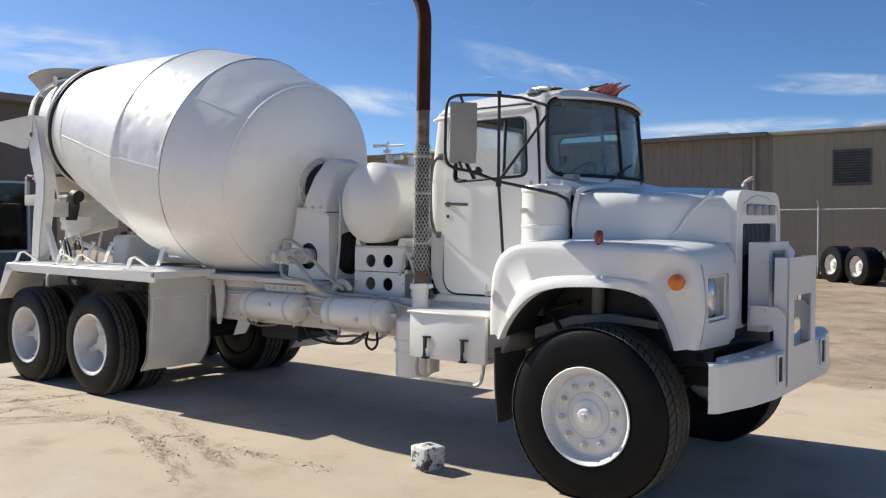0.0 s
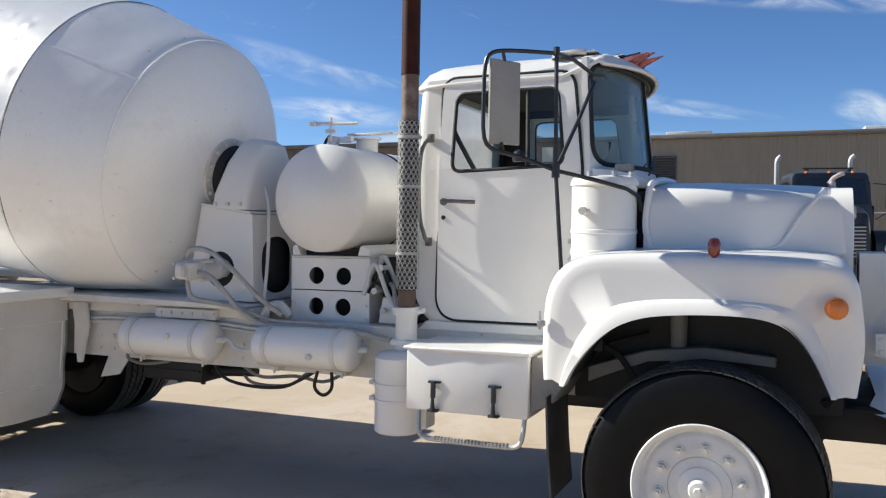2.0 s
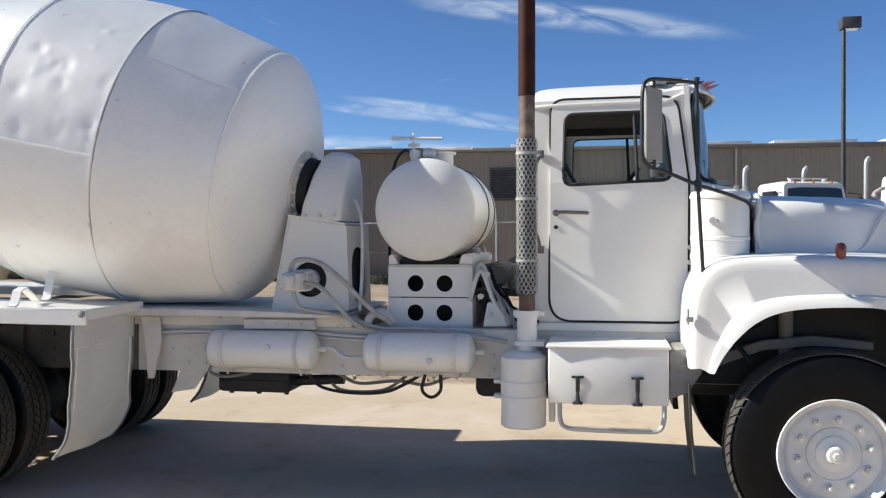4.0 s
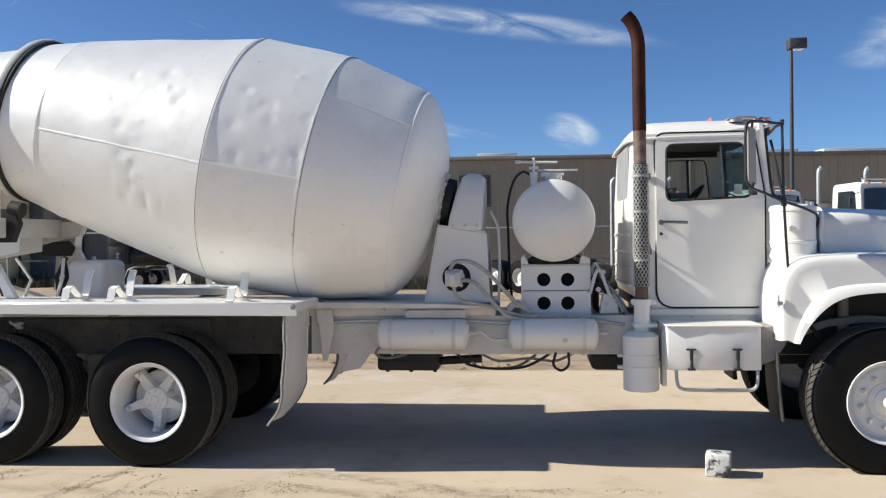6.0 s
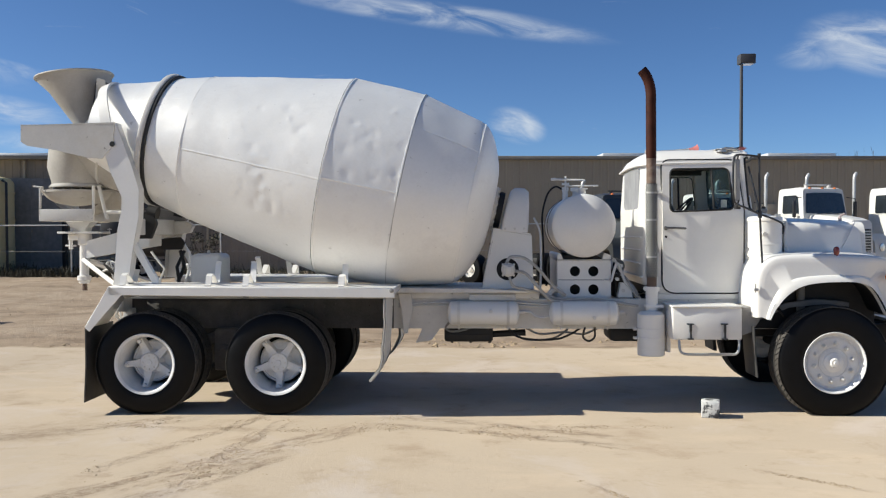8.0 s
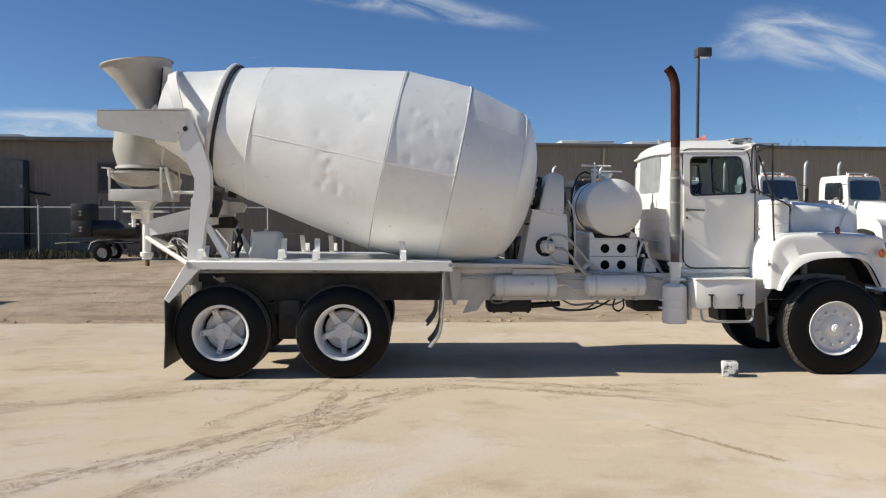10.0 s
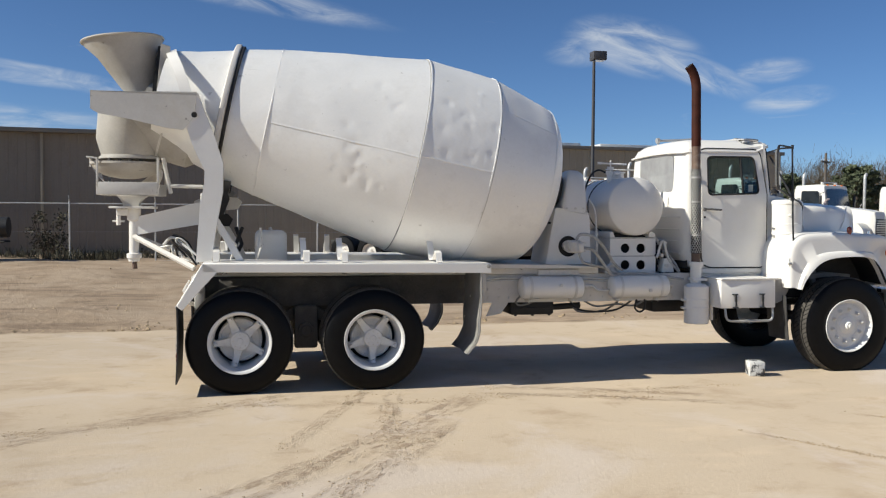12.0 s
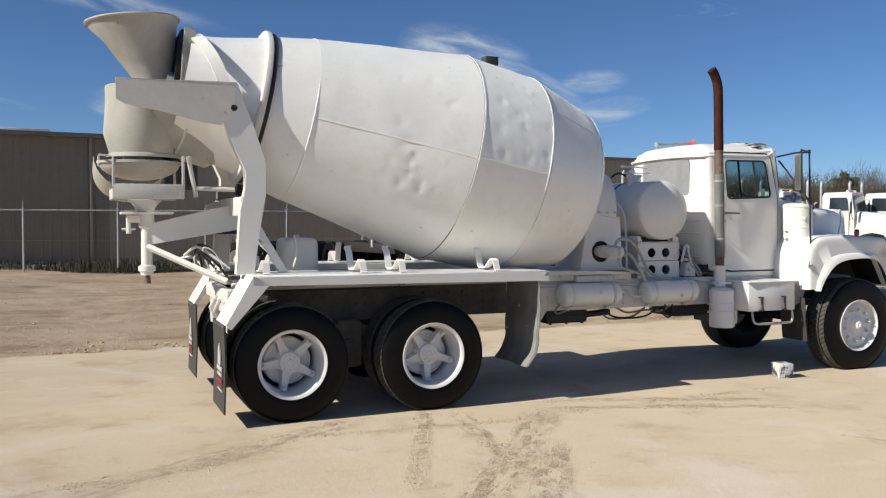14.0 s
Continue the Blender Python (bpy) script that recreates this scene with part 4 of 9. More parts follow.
def rear_wheel(x, flip):
    XF[0] = None
    z = REAR_Z
    w = part("rear_wheel", at_hub(tyre_mesh(REAR_R, 0.301, -1.205, -0.955, 60), x, z, flip), RUBBER, truck, "black dual rear tyre on a white cast spoke wheel")
    part("tread", at_hub(tread_mesh(REAR_R, -1.188, -0.972, 60), x, z, flip), TREAD, w)
    part("inner_tyre", at_hub(tyre_mesh(REAR_R, 0.301, -0.875, -0.615, 60), x, z, flip), RUBBER, w)
    part("inner_tread", at_hub(tread_mesh(REAR_R, -0.875, -0.615, 60), x, z, flip), TREAD, w)
    bm = bmesh.new()
    lathe(bm, (0, 0, 0), (0, -1, 0), [(0.62, 0.262), (0.97, 0.262), (1.0, 0.268), (1.17, 0.282), (1.196, 0.288), (1.208, 0.302), (1.212, 0.318), (1.20, 0.322), (1.185, 0.308), (0.62, 0.30)], 56, close=True)
    part("rim", at_hub(bm, x, z, flip, RIM_SIZE), WHEELW, w, "white painted demountable rim")
    bm = bmesh.new()
    lathe(bm, (0, 0, 0), (0, -1, 0), [(0.93, 0.125), (1.03, 0.11), (1.05, 0.098), (1.075, 0.094), (1.082, 0.086), (1.082, 0.03), (1.088, 0.026), (1.088, 0.0)], 32)
    part("hub", at_hub(bm, x, z, flip), WHEELW, w)
    for k in range(8):
        a = 2 * math.pi * k / 8
        bm = bmesh.new()
        bolts(bm, [(math.cos(a) * 0.066, -1.081, math.sin(a) * 0.066)], (0, -1, 0), 0.009, 0.01)
        part("axle_bolt", at_hub(bm, x, z, flip), WHITE_OLD, w)
    turn = {REAR_X[0]: 0.63, REAR_X[1]: 0.42}[x]
    for k in range(5):
        a = 2 * math.pi * k / 5 + math.pi / 2 + turn
        bm = bmesh.new()
        d = Vector((math.cos(a), 0, math.sin(a)))
        t = Vector((-math.sin(a), 0, math.cos(a)))
        rows = []
        for s, half, y0, y1 in ((0.06, 0.062, -0.94, -1.065), (0.13, 0.047, -0.95, -1.05), (0.20, 0.037, -0.965, -1.05), (0.245, 0.034, -0.98, -1.065), (0.268, 0.036, -0.99, -1.07)):
            rows.append([d * s + t * half + Vector((0, y0, 0)), d * s + t * half * 0.8 + Vector((0, y1, 0)), d * s - t * half * 0.8 + Vector((0, y1, 0)), d * s - t * half + Vector((0, y0, 0))])
        vs = grid_surf(bm, rows, True)
        bm.faces.new(vs[0])
        bm.faces.new(vs[-1][::-1])
        c = d * 0.245 + Vector((0, -1.062, 0))
        cyl(bm, c, c + Vector((0, -0.04, 0)), 0.022, 0.018, 6)
        part("spoke", at_hub(bm, x, z, flip, RIM_SIZE), WHEELW, w)
    bm = bmesh.new()
    lathe(bm, (0, 0, 0), (0, -1, 0), [(0.70, 0.225), (0.955, 0.225), (0.97, 0.215), (0.975, 0.20), (0.965, 0.195), (0.965, 0.10)], 40)
    part("brake_drum", at_hub(bm, x, z, flip, RIM_SIZE), WHEELW, w, "overpainted brake drum")
    # black ring paints the shade in the gap round the brake drum
    bm = bmesh.new()
    lathe(bm, (0, 0, 0), (0, -1, 0), [(0.84, 0.225), (0.84, 0.263)], 40)
    part("gap_shade_ring", at_hub(bm, x, z, flip, RIM_SIZE), GAP, w)
    # disc added to keep the wheel's inner side dark
    bm = bmesh.new()
    lathe(bm, (0, 0, 0), (0, -1, 0), [(0.66, 0.0), (0.61, 0.12), (0.60, 0.22), (0.605, 0.305), (0.64, 0.30)], 32)
    part("wheel_dark_disc", at_hub(bm, x, z, flip, RIM_SIZE), DARK, w, "dark disc added on the inner side of the wheel")
    XF[0] = BODY_LEAN


for side in (False, True):
    front_wheel(side)
    for rx in REAR_X:
        rear_wheel(rx, side)


# ---- chassis ----
RAIL_Y = (-0.52, 0.36)


def chassis():
    for y, s in ((RAIL_Y[0], 1), (RAIL_Y[1], -1)):
        bm = bmesh.new()
        prism(bm, [(y, 0.785), (y + s * 0.09, 0.785), (y + s * 0.09, 0.795), (y + s * 0.01, 0.795), (y + s * 0.01, 1.085), (y + s * 0.09, 1.085), (y + s * 0.09, 1.095), (y, 1.095)], -4.35, 0.42, axes="yz")
        if s == 1:
            bolts(bm, [(x, y, z) for x in (-1.9, -2.75, -2.9, -3.86, -3.98, -4.1, -4.22) for z in (0.84, 0.93, 1.04)], (0, -1, 0), 0.014, 0.014)
        part("frame_rail", bm, WHITE_OLD, truck, "long white painted steel frame rail")
        # rear length, coloured for dirt and the deck's shade together
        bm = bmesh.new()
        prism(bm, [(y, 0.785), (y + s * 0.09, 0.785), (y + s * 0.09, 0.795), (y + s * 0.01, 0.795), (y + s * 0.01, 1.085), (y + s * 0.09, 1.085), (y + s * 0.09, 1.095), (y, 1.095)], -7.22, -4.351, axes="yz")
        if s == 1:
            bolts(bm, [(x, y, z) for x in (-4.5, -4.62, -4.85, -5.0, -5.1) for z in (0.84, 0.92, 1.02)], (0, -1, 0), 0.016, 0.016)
        part("rear_frame_rail", bm, DIRT_AND_SHADE, truck, "grimy frame rail between the rear wheels, darkened for deck shade")
    bm = bmesh.new()
    box(bm, (-7.15, -0.56, 1.10), (-2.82, -0.40, 1.165), 0.008)
    part("subframe_rail", bm, WHITE_OLD, truck)
    bm = bmesh.new()
    box(bm, (-7.15, 0.24, 1.10), (-2.82, 0.40, 1.165), 0.008)
    part("subframe_rail", bm, WHITE_OLD, truck)
    bm = bmesh.new()
    prism(bm, [(-4.6, 1.17), (-2.85, 1.17), (-2.85, 1.185), (-3.3, 1.205), (-4.6, 1.225)], -0.66, 0.5, 0.004)
    part("walk_plate", bm, WHITE_OLD, truck)
    # unseen plate added to block sunlight falling between the rails
    bm = bmesh.new()
    box(bm, (-7.12, -0.60, 1.168), (-4.61, 0.62, 1.18), 0.003)
    part("sun_block_plate", bm, GRIME, truck, "added grey plate that stops sun between the rear rails")
    bm = bmesh.new()
    prism(bm, [(-3.55, 1.085), (-3.06, 1.085), (-3.06, 1.15), (-3.55, 1.15)], -0.60, -0.545, 0.004)
    bolts(bm, [(-3.50 + 0.085 * k, -0.60, 1.12) for k in range(6)], (0, -1, 0), 0.012, 0.012)
    part("bolted_bracket", bm, WHITE_OLD, truck)
    for x in (-0.55, -1.75, -2.8, -4.3, -5.1, -6.1, -7.1):
        bm = bmesh.new()
        box(bm, (x - 0.05, -0.5, 0.83), (x + 0.05, 0.34, 1.05), 0.01)
        part("cross_member", bm, WHITE_OLD, truck)
    for x in REAR_X:
        bm = bmesh.new()
        cyl(bm, (x, -0.7, REAR_R), (x, 0.7, REAR_R), 0.085, n=20)
        lathe(bm, (x, -0.1, REAR_R), (0, 1, 0), [(-0.24, 0.09), (-0.12, 0.19), (0.0, 0.23), (0.12, 0.19), (0.24, 0.09)], 24)
        part("drive_axle", bm, DARK, truck, "greasy dark drive axle")
    bm = bmesh.new()
    cyl(bm, (0, -0.85, FRONT_R - 0.03), (0, 0.85, FRONT_R - 0.03), 0.06, n=16)
    part("front_axle", bm, DARK, truck)
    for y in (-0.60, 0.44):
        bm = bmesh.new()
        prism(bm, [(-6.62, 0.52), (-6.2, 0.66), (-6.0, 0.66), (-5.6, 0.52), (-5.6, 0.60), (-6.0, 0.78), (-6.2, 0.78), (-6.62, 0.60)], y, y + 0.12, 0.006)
        part("spring_beam", bm, DIRT_AND_SHADE, truck)
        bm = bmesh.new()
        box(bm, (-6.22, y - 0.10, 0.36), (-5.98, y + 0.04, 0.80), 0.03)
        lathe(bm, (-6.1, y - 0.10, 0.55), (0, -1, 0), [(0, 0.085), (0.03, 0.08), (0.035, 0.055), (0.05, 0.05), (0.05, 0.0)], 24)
        part("trunnion_bracket", bm, DIRT_AND_SHADE, truck)
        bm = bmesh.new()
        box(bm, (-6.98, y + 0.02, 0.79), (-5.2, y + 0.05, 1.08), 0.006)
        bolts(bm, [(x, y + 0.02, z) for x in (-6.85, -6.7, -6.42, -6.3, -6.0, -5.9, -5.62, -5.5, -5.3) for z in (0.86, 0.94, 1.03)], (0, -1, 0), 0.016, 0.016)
        part("rail_doubler", bm, DIRT_AND_SHADE, truck)
    bm = bmesh.new()
    cyl(bm, (-5.2, -0.08, 0.80), (-1.9, -0.08, 0.90), 0.05, n=14)
    part("drive_shaft", bm, DARK, truck)
    bm = bmesh.new()
    box(bm, (-3.82, -0.42, 0.63), (-3.30, -0.05, 0.79), 0.03)
    box(bm, (-3.80, -0.43, 0.70), (-3.32, -0.415, 0.715), 0.003)
    cyl(bm, (-3.30, -0.30, 0.70), (-2.95, -0.30, 0.72), 0.035, n=12)
    bolts(bm, [(-3.74 + 0.2 * k, -0.36, 0.63) for k in range(3)], (0, 0, -1), 0.018, 0.015)
    part("battery_tray", bm, DARK, truck, "dark slung tray under the frame")
    bm = bmesh.new()
    box(bm, (-2.05, -0.3, 0.62), (-1.5, 0.2, 0.80), 0.05)
    part("gearbox", bm, DARK, truck)
    bm = bmesh.new()
    box(bm, (-1.2, -0.36, 0.68), (0.62, 0.48, 1.50), 0.06)
    part("engine", bm, DARK, truck, "dark engine block under the bonnet")


def air_tank(x0, x1, fit_x, fit_z):
    y, z, r = -0.615, 0.955, 0.124
    bm = bmesh.new()
    n = 10
    prof = [(0.0, 0.0)] + [(0.05 - 0.05 * math.cos(k * math.pi / 2 / 6), r * math.sin(k * math.pi / 2 / 6)) for k in range(1, 7)]
    L = x1 - x0
    prof = prof + [(L - a, b) for a, b in reversed(prof)]
    lathe(bm, (x0, y, z), (1, 0, 0), prof, 36)
    t = part("air_tank", bm, WHITE, truck, "white cylindrical air tank strapped to the frame")
    for x in (x0 + 0.12, x1 - 0.12):
        bm = bmesh.new()
        lathe(bm, (x, y, z), (1, 0, 0), [(-0.014, r + 0.001), (-0.014, r + 0.006), (0.014, r + 0.006), (0.014, r + 0.001)], 36, close=True)
        box(bm, (x - 0.02, y + 0.02, z - 0.16), (x + 0.02, -0.52, z - 0.10), 0.004)
        cyl(bm, (x, y + 0.01, z - 0.17), (x, y + 0.01, z - 0.10), 0.008, n=8)
        part("tank_strap", bm, WHITE_OLD, t)
    bm = bmesh.new()
    cyl(bm, (fit_x, y - r + 0.01, fit_z), (fit_x, y - r - 0.012, fit_z), 0.022, 0.02, 6)
    part("port_fitting", bm, WHITE_OLD, t)
    bm = bmesh.new()
    cyl(bm, (x1 - 0.02, y, z + 0.01), (x1 + 0.06, y, z + 0.01), 0.02, 0.018, 8)
    part("port_fitting", bm, WHITE_OLD, t)


chassis()
air_tank(-3.78, -3.03, -3.33, 0.985)
air_tank(-2.72, -2.0, -2.27, 0.92)


def hose(pts, r, mat=None, name="hose", label=""):
    bm = bmesh.new()
    tube(bm, pts, r, 8, 6)
    part(name, bm, mat or HOSE, truck, label)


hose([(-3.0, -0.6, 0.97), (-2.92, -0.63, 0.97), (-2.87, -0.64, 0.93), (-2.80, -0.64, 0.915), (-2.72, -0.62, 0.92)], 0.014)
for k, pts in enumerate((
        [(-3.74, -0.6, 0.88), (-3.80, -0.58, 0.80), (-3.74, -0.5, 0.75), (-3.60, -0.42, 0.76), (-3.50, -0.4, 0.79)],
        [(-3.15, -0.5, 0.80), (-3.05, -0.5, 0.70), (-2.85, -0.5, 0.665), (-2.62, -0.5, 0.675), (-2.48, -0.5, 0.73), (-2.38, -0.48, 0.79)],
        [(-2.95, -0.45, 0.78), (-2.80, -0.45, 0.72), (-2.55, -0.44, 0.74), (-2.35, -0.44, 0.72), (-2.2, -0.44, 0.78)],
        [(-2.34, -0.52, 0.80), (-2.36, -0.52, 0.70), (-2.30, -0.52, 0.655), (-2.24, -0.52, 0.70), (-2.24, -0.52, 0.80)],
        [(-3.06, -0.3, 0.80), (-3.02, -0.32, 0.68), (-2.90, -0.32, 0.64), (-2.66, -0.34, 0.66), (-2.5, -0.36, 0.76)])):
    hose(pts, 0.011, DARK if k % 2 else GRIME, "air_line", "dark looping air line under the frame")


# ---- step box, canister and exhaust ----
def step_box():
    bm = bmesh.new()
    box(bm, (-1.525, -0.955, 0.725), (-0.845, -0.42, 1.045), 0.012)
    s = part("step_box", bm, WHITE, truck, "white steel toolbox step under the cab")
    bm = bmesh.new()
    prism(bm, [(-1.535, 1.046), (-0.835, 1.046), (-0.835, 1.062), (-1.535, 1.062)], -0.975, -0.40, 0.004)
    part("lid", bm, WHITE, s)
    for x in (-1.355, -1.02):
        bm = bmesh.new()
        box(bm, (x - 0.035, -0.972, 0.875), (x + 0.035, -0.956, 0.888), 0.003)
        box(bm, (x - 0.012, -0.99, 0.80), (x + 0.012, -0.97, 0.89), 0.004)
        cyl(bm, (x, -0.985, 0.73), (x, -0.985, 0.80), 0.014, 0.009, 8)
        box(bm, (x - 0.028, -0.99, 0.728), (x + 0.028, -0.955, 0.742), 0.003)
        part("latch", bm, BLACK, s, "black rubber-draw latch")
    bm = bmesh.new()
    pts = [(-1.46, -0.93, 0.73), (-1.455, -0.945, 0.63), (-1.42, -0.95, 0.588), (-1.30, -0.95, 0.578), (-0.98, -0.95, 0.578), (-0.90, -0.95, 0.59), (-0.875, -0.945, 0.64), (-0.87, -0.93, 0.73)]
    tube(bm, pts, 0.013, 8, 5)
    for k in range(22):
        x = -1.36 + k * 0.019
        box(bm, (x, -0.968, 0.575), (x + 0.009, -0.932, 0.594))
    part("foot_rung", bm, GALV, s, "bent rod foot rung with a gripped tread")
    bm = bmesh.new()
    prism(bm, [(-0.84, 1.04), (-0.70, 1.06), (-0.66, 0.92), (-0.74, 0.80), (-0.845, 0.76)], -0.93, -0.55, 0.006)
    part("splash_bracket", bm, GRIME, truck)
    bm = bmesh.new()
    prism(bm, [(-0.745, 0.86), (-0.733, 0.86), (-0.722, 0.60), (-0.70, 0.36), (-0.711, 0.355), (-0.734, 0.60)], -1.0, -0.62, 0.002)
    part("front_mud_flap", bm, FLAP, truck, "black rubber flap behind the front wheel")
    bm = bmesh.new()
    prism(bm, [(-0.74, 0.86), (-0.70, 0.86), (-0.66, 0.40), (-0.70, 0.40)], 0.62, 1.0, 0.004)
    part("front_mud_flap", bm, FLAP, truck)


def exhaust():
    x, y = -1.672, -0.655
    bm = bmesh.new()
    lathe(bm, (-1.69, -0.70, 0.0), (0, 0, 1), [(0.535, 0.0), (0.535, 0.125), (0.545, 0.138), (0.70, 0.138), (0.702, 0.143), (0.725, 0.143), (0.727, 0.138), (0.79, 0.138), (0.792, 0.143), (0.815, 0.143),
                                                (0.817, 0.138), (0.955, 0.138), (0.985, 0.10), (0.99, 0.0)], 36)
    c = part("canister", bm, WHITE, truck, "white banded canister muffler below the stack")
    bm = bmesh.new()
    for z in (0.713, 0.803):
        bm = bmesh.new()
        box(bm, (-1.87, -0.73, z - 0.012), (-1.82, -0.67, z + 0.012), 0.004)
        part("canister_clamp", bm, WHITE_OLD, c)
    bm = bmesh.new()
    box(bm, (-1.535, -0.74, 0.57), (-1.50, -0.62, 0.99), 0.006)
    part("canister_bracket", bm, WHITE_OLD, truck)
    bm = bmesh.new()
    cyl(bm, (x, y, 0.97), (x, y, 1.225), 0.062, n=24)
    cyl(bm, (x, y, 1.19), (x, y, 1.235), 0.078, n=24)
    box(bm, (x - 0.085, y - 0.02, 1.20), (x - 0.06, y + 0.02, 1.23), 0.004)
    box(bm, (x + 0.06, y - 0.02, 1.20), (x + 0.11, y + 0.02, 1.23), 0.004)
    box(bm, (x - 0.07, y - 0.07, 1.02), (x + 0.11, y + 0.07, 1.05), 0.005)
    st = part("exhaust_pipe", bm, WHITE, truck, "tall rusty exhaust stack with a curved tip and perforated heat shield")
    bm = bmesh.new()
    cyl(bm, (x, y, 1.22), (x, y, 2.56), 0.050, n=24)
    part("lower_pipe", bm, RUST_TAN, st, "heat-browned pipe")
    bm = bmesh.new()
    p = [(x, y, 2.555), (x, y, 2.8), (x, y, 3.1), (x - 0.002, y, 3.24), (x - 0.02, y, 3.34), (x - 0.055, y, 3.42), (x - 0.095, y, 3.47)]
    tube(bm, p, 0.053, 20, 5)
    part("upper_pipe", bm, RUST, st, "rust-red upper pipe cut at a slant")
    bm = bmesh.new()
    q = smooth_path(p, 5)
    d = (q[-1] - q[-2]).normalized()
    # black disc painted for the dark inside the pipe
    cyl(bm, q[-1] + d * 0.0005, q[-1] + d * 0.002, 0.046, n=20)
    part("pipe_mouth", bm, GAP, st)
    # black sleeve added so the perforations show the shade inside
    bm = bmesh.new()
    lathe(bm, (x, y, 0), (0, 0, 1), [(1.33, 0.052), (1.335, 0.0545), (2.29, 0.0545), (2.295, 0.052)], 24)
    part("hole_shade_sleeve", bm, GAP, st, "black sleeve added to darken the shield's holes")
    # perforated shield: cells with a hole each, wrapped on a half cylinder
    R, cells, rows = 0.066, 11, 38
    z0, z1 = 1.335, 2.29
    dz = (z1 - z0) / rows
    span = 1.5 * math.pi
    da = span / cells
    bm = bmesh.new()
    sq = 8
    for i in range(rows):
        for k in range(cells):
            oa = 0.5 * da if i % 2 else 0.0
            ca, cz = -math.pi / 2 - span / 2 + (k + 0.5) * da + oa, z0 + (i + 0.5) * dz
            outer, inner = [], []
            for s in range(sq):
                th = 2 * math.pi * (s + 0.5) / sq
                ux, uz = math.cos(th), math.sin(th)
                k1 = 1 / max(abs(ux), abs(uz))
                for lst, m1, m2 in ((outer, ux * k1 * 0.5 * da, uz * k1 * 0.5 * dz), (inner, ux * 0.41 * dz / R, uz * 0.41 * dz)):
                    ang = ca + m1
                    lst.append((ang, cz + m2))
            vo = [bm.verts.new((x + R * math.cos(a), y + R * math.sin(a), z)) for a, z in outer]
            vi = [bm.verts.new((x + R * math.cos(a), y + R * math.sin(a), z)) for a, z in inner]
            for s in range(sq):
                bm.faces.new((vo[s], vo[(s + 1) % sq], vi[(s + 1) % sq], vi[s]))
    part("heat_shield", bm, SHIELDM, st, "perforated steel heat shield")
    bm = bmesh.new()
    for z in (1.54, 1.92, 2.20):
        bm = bmesh.new()
        lathe(bm, (x, y, z), (0, 0, 1), [(-0.008, R), (-0.008, R + 0.004), (0.008, R + 0.004), (0.008, R)], 28, close=True)
        part("shield_clamp", bm, SHIELDM, st)


step_box()
exhaust()


# ---- drum ----
DRUM_TILT = 0.2103
DRUM_C = Vector((-4.688, -0.19, 2.35))
DRUM_AX = Vector((math.cos(DRUM_TILT), 0, -math.sin(DRUM_TILT)))
DRUM_UP = Vector((math.sin(DRUM_TILT), 0, math.cos(DRUM_TILT)))
STATIONS = [(-2.95, 0.50), (-2.66, 0.565), (-2.28, 0.675), (-2.235, 0.70), (-1.829, 0.80), (-0.30, 1.085), (0.463, 1.064), (1.06, 0.919), (1.12, 0.901), (1.165, 0.882), (1.20, 0.855), (1.235, 0.815), (1.27, 0.765), (1.30, 0.71), (1.33, 0.645), (1.36, 0.57), (1.39, 0.48), (1.41, 0.39), (1.42, 0.26)]


def drum_radius(s):
    for (a, r0), (b, r1) in zip(STATIONS, STATIONS[1:]):
        if a <= s <= b:
            t = (s - a) / (b - a)
            return r0 + (r1 - r0) * t
    return 0.26


def drum_point(s, ang, lift=0.0):
    r = drum_radius(s) + lift
    side = DRUM_AX.cross(DRUM_UP)
    return DRUM_C + DRUM_AX * s + (DRUM_UP * math.cos(ang) + side * math.sin(ang)) * r


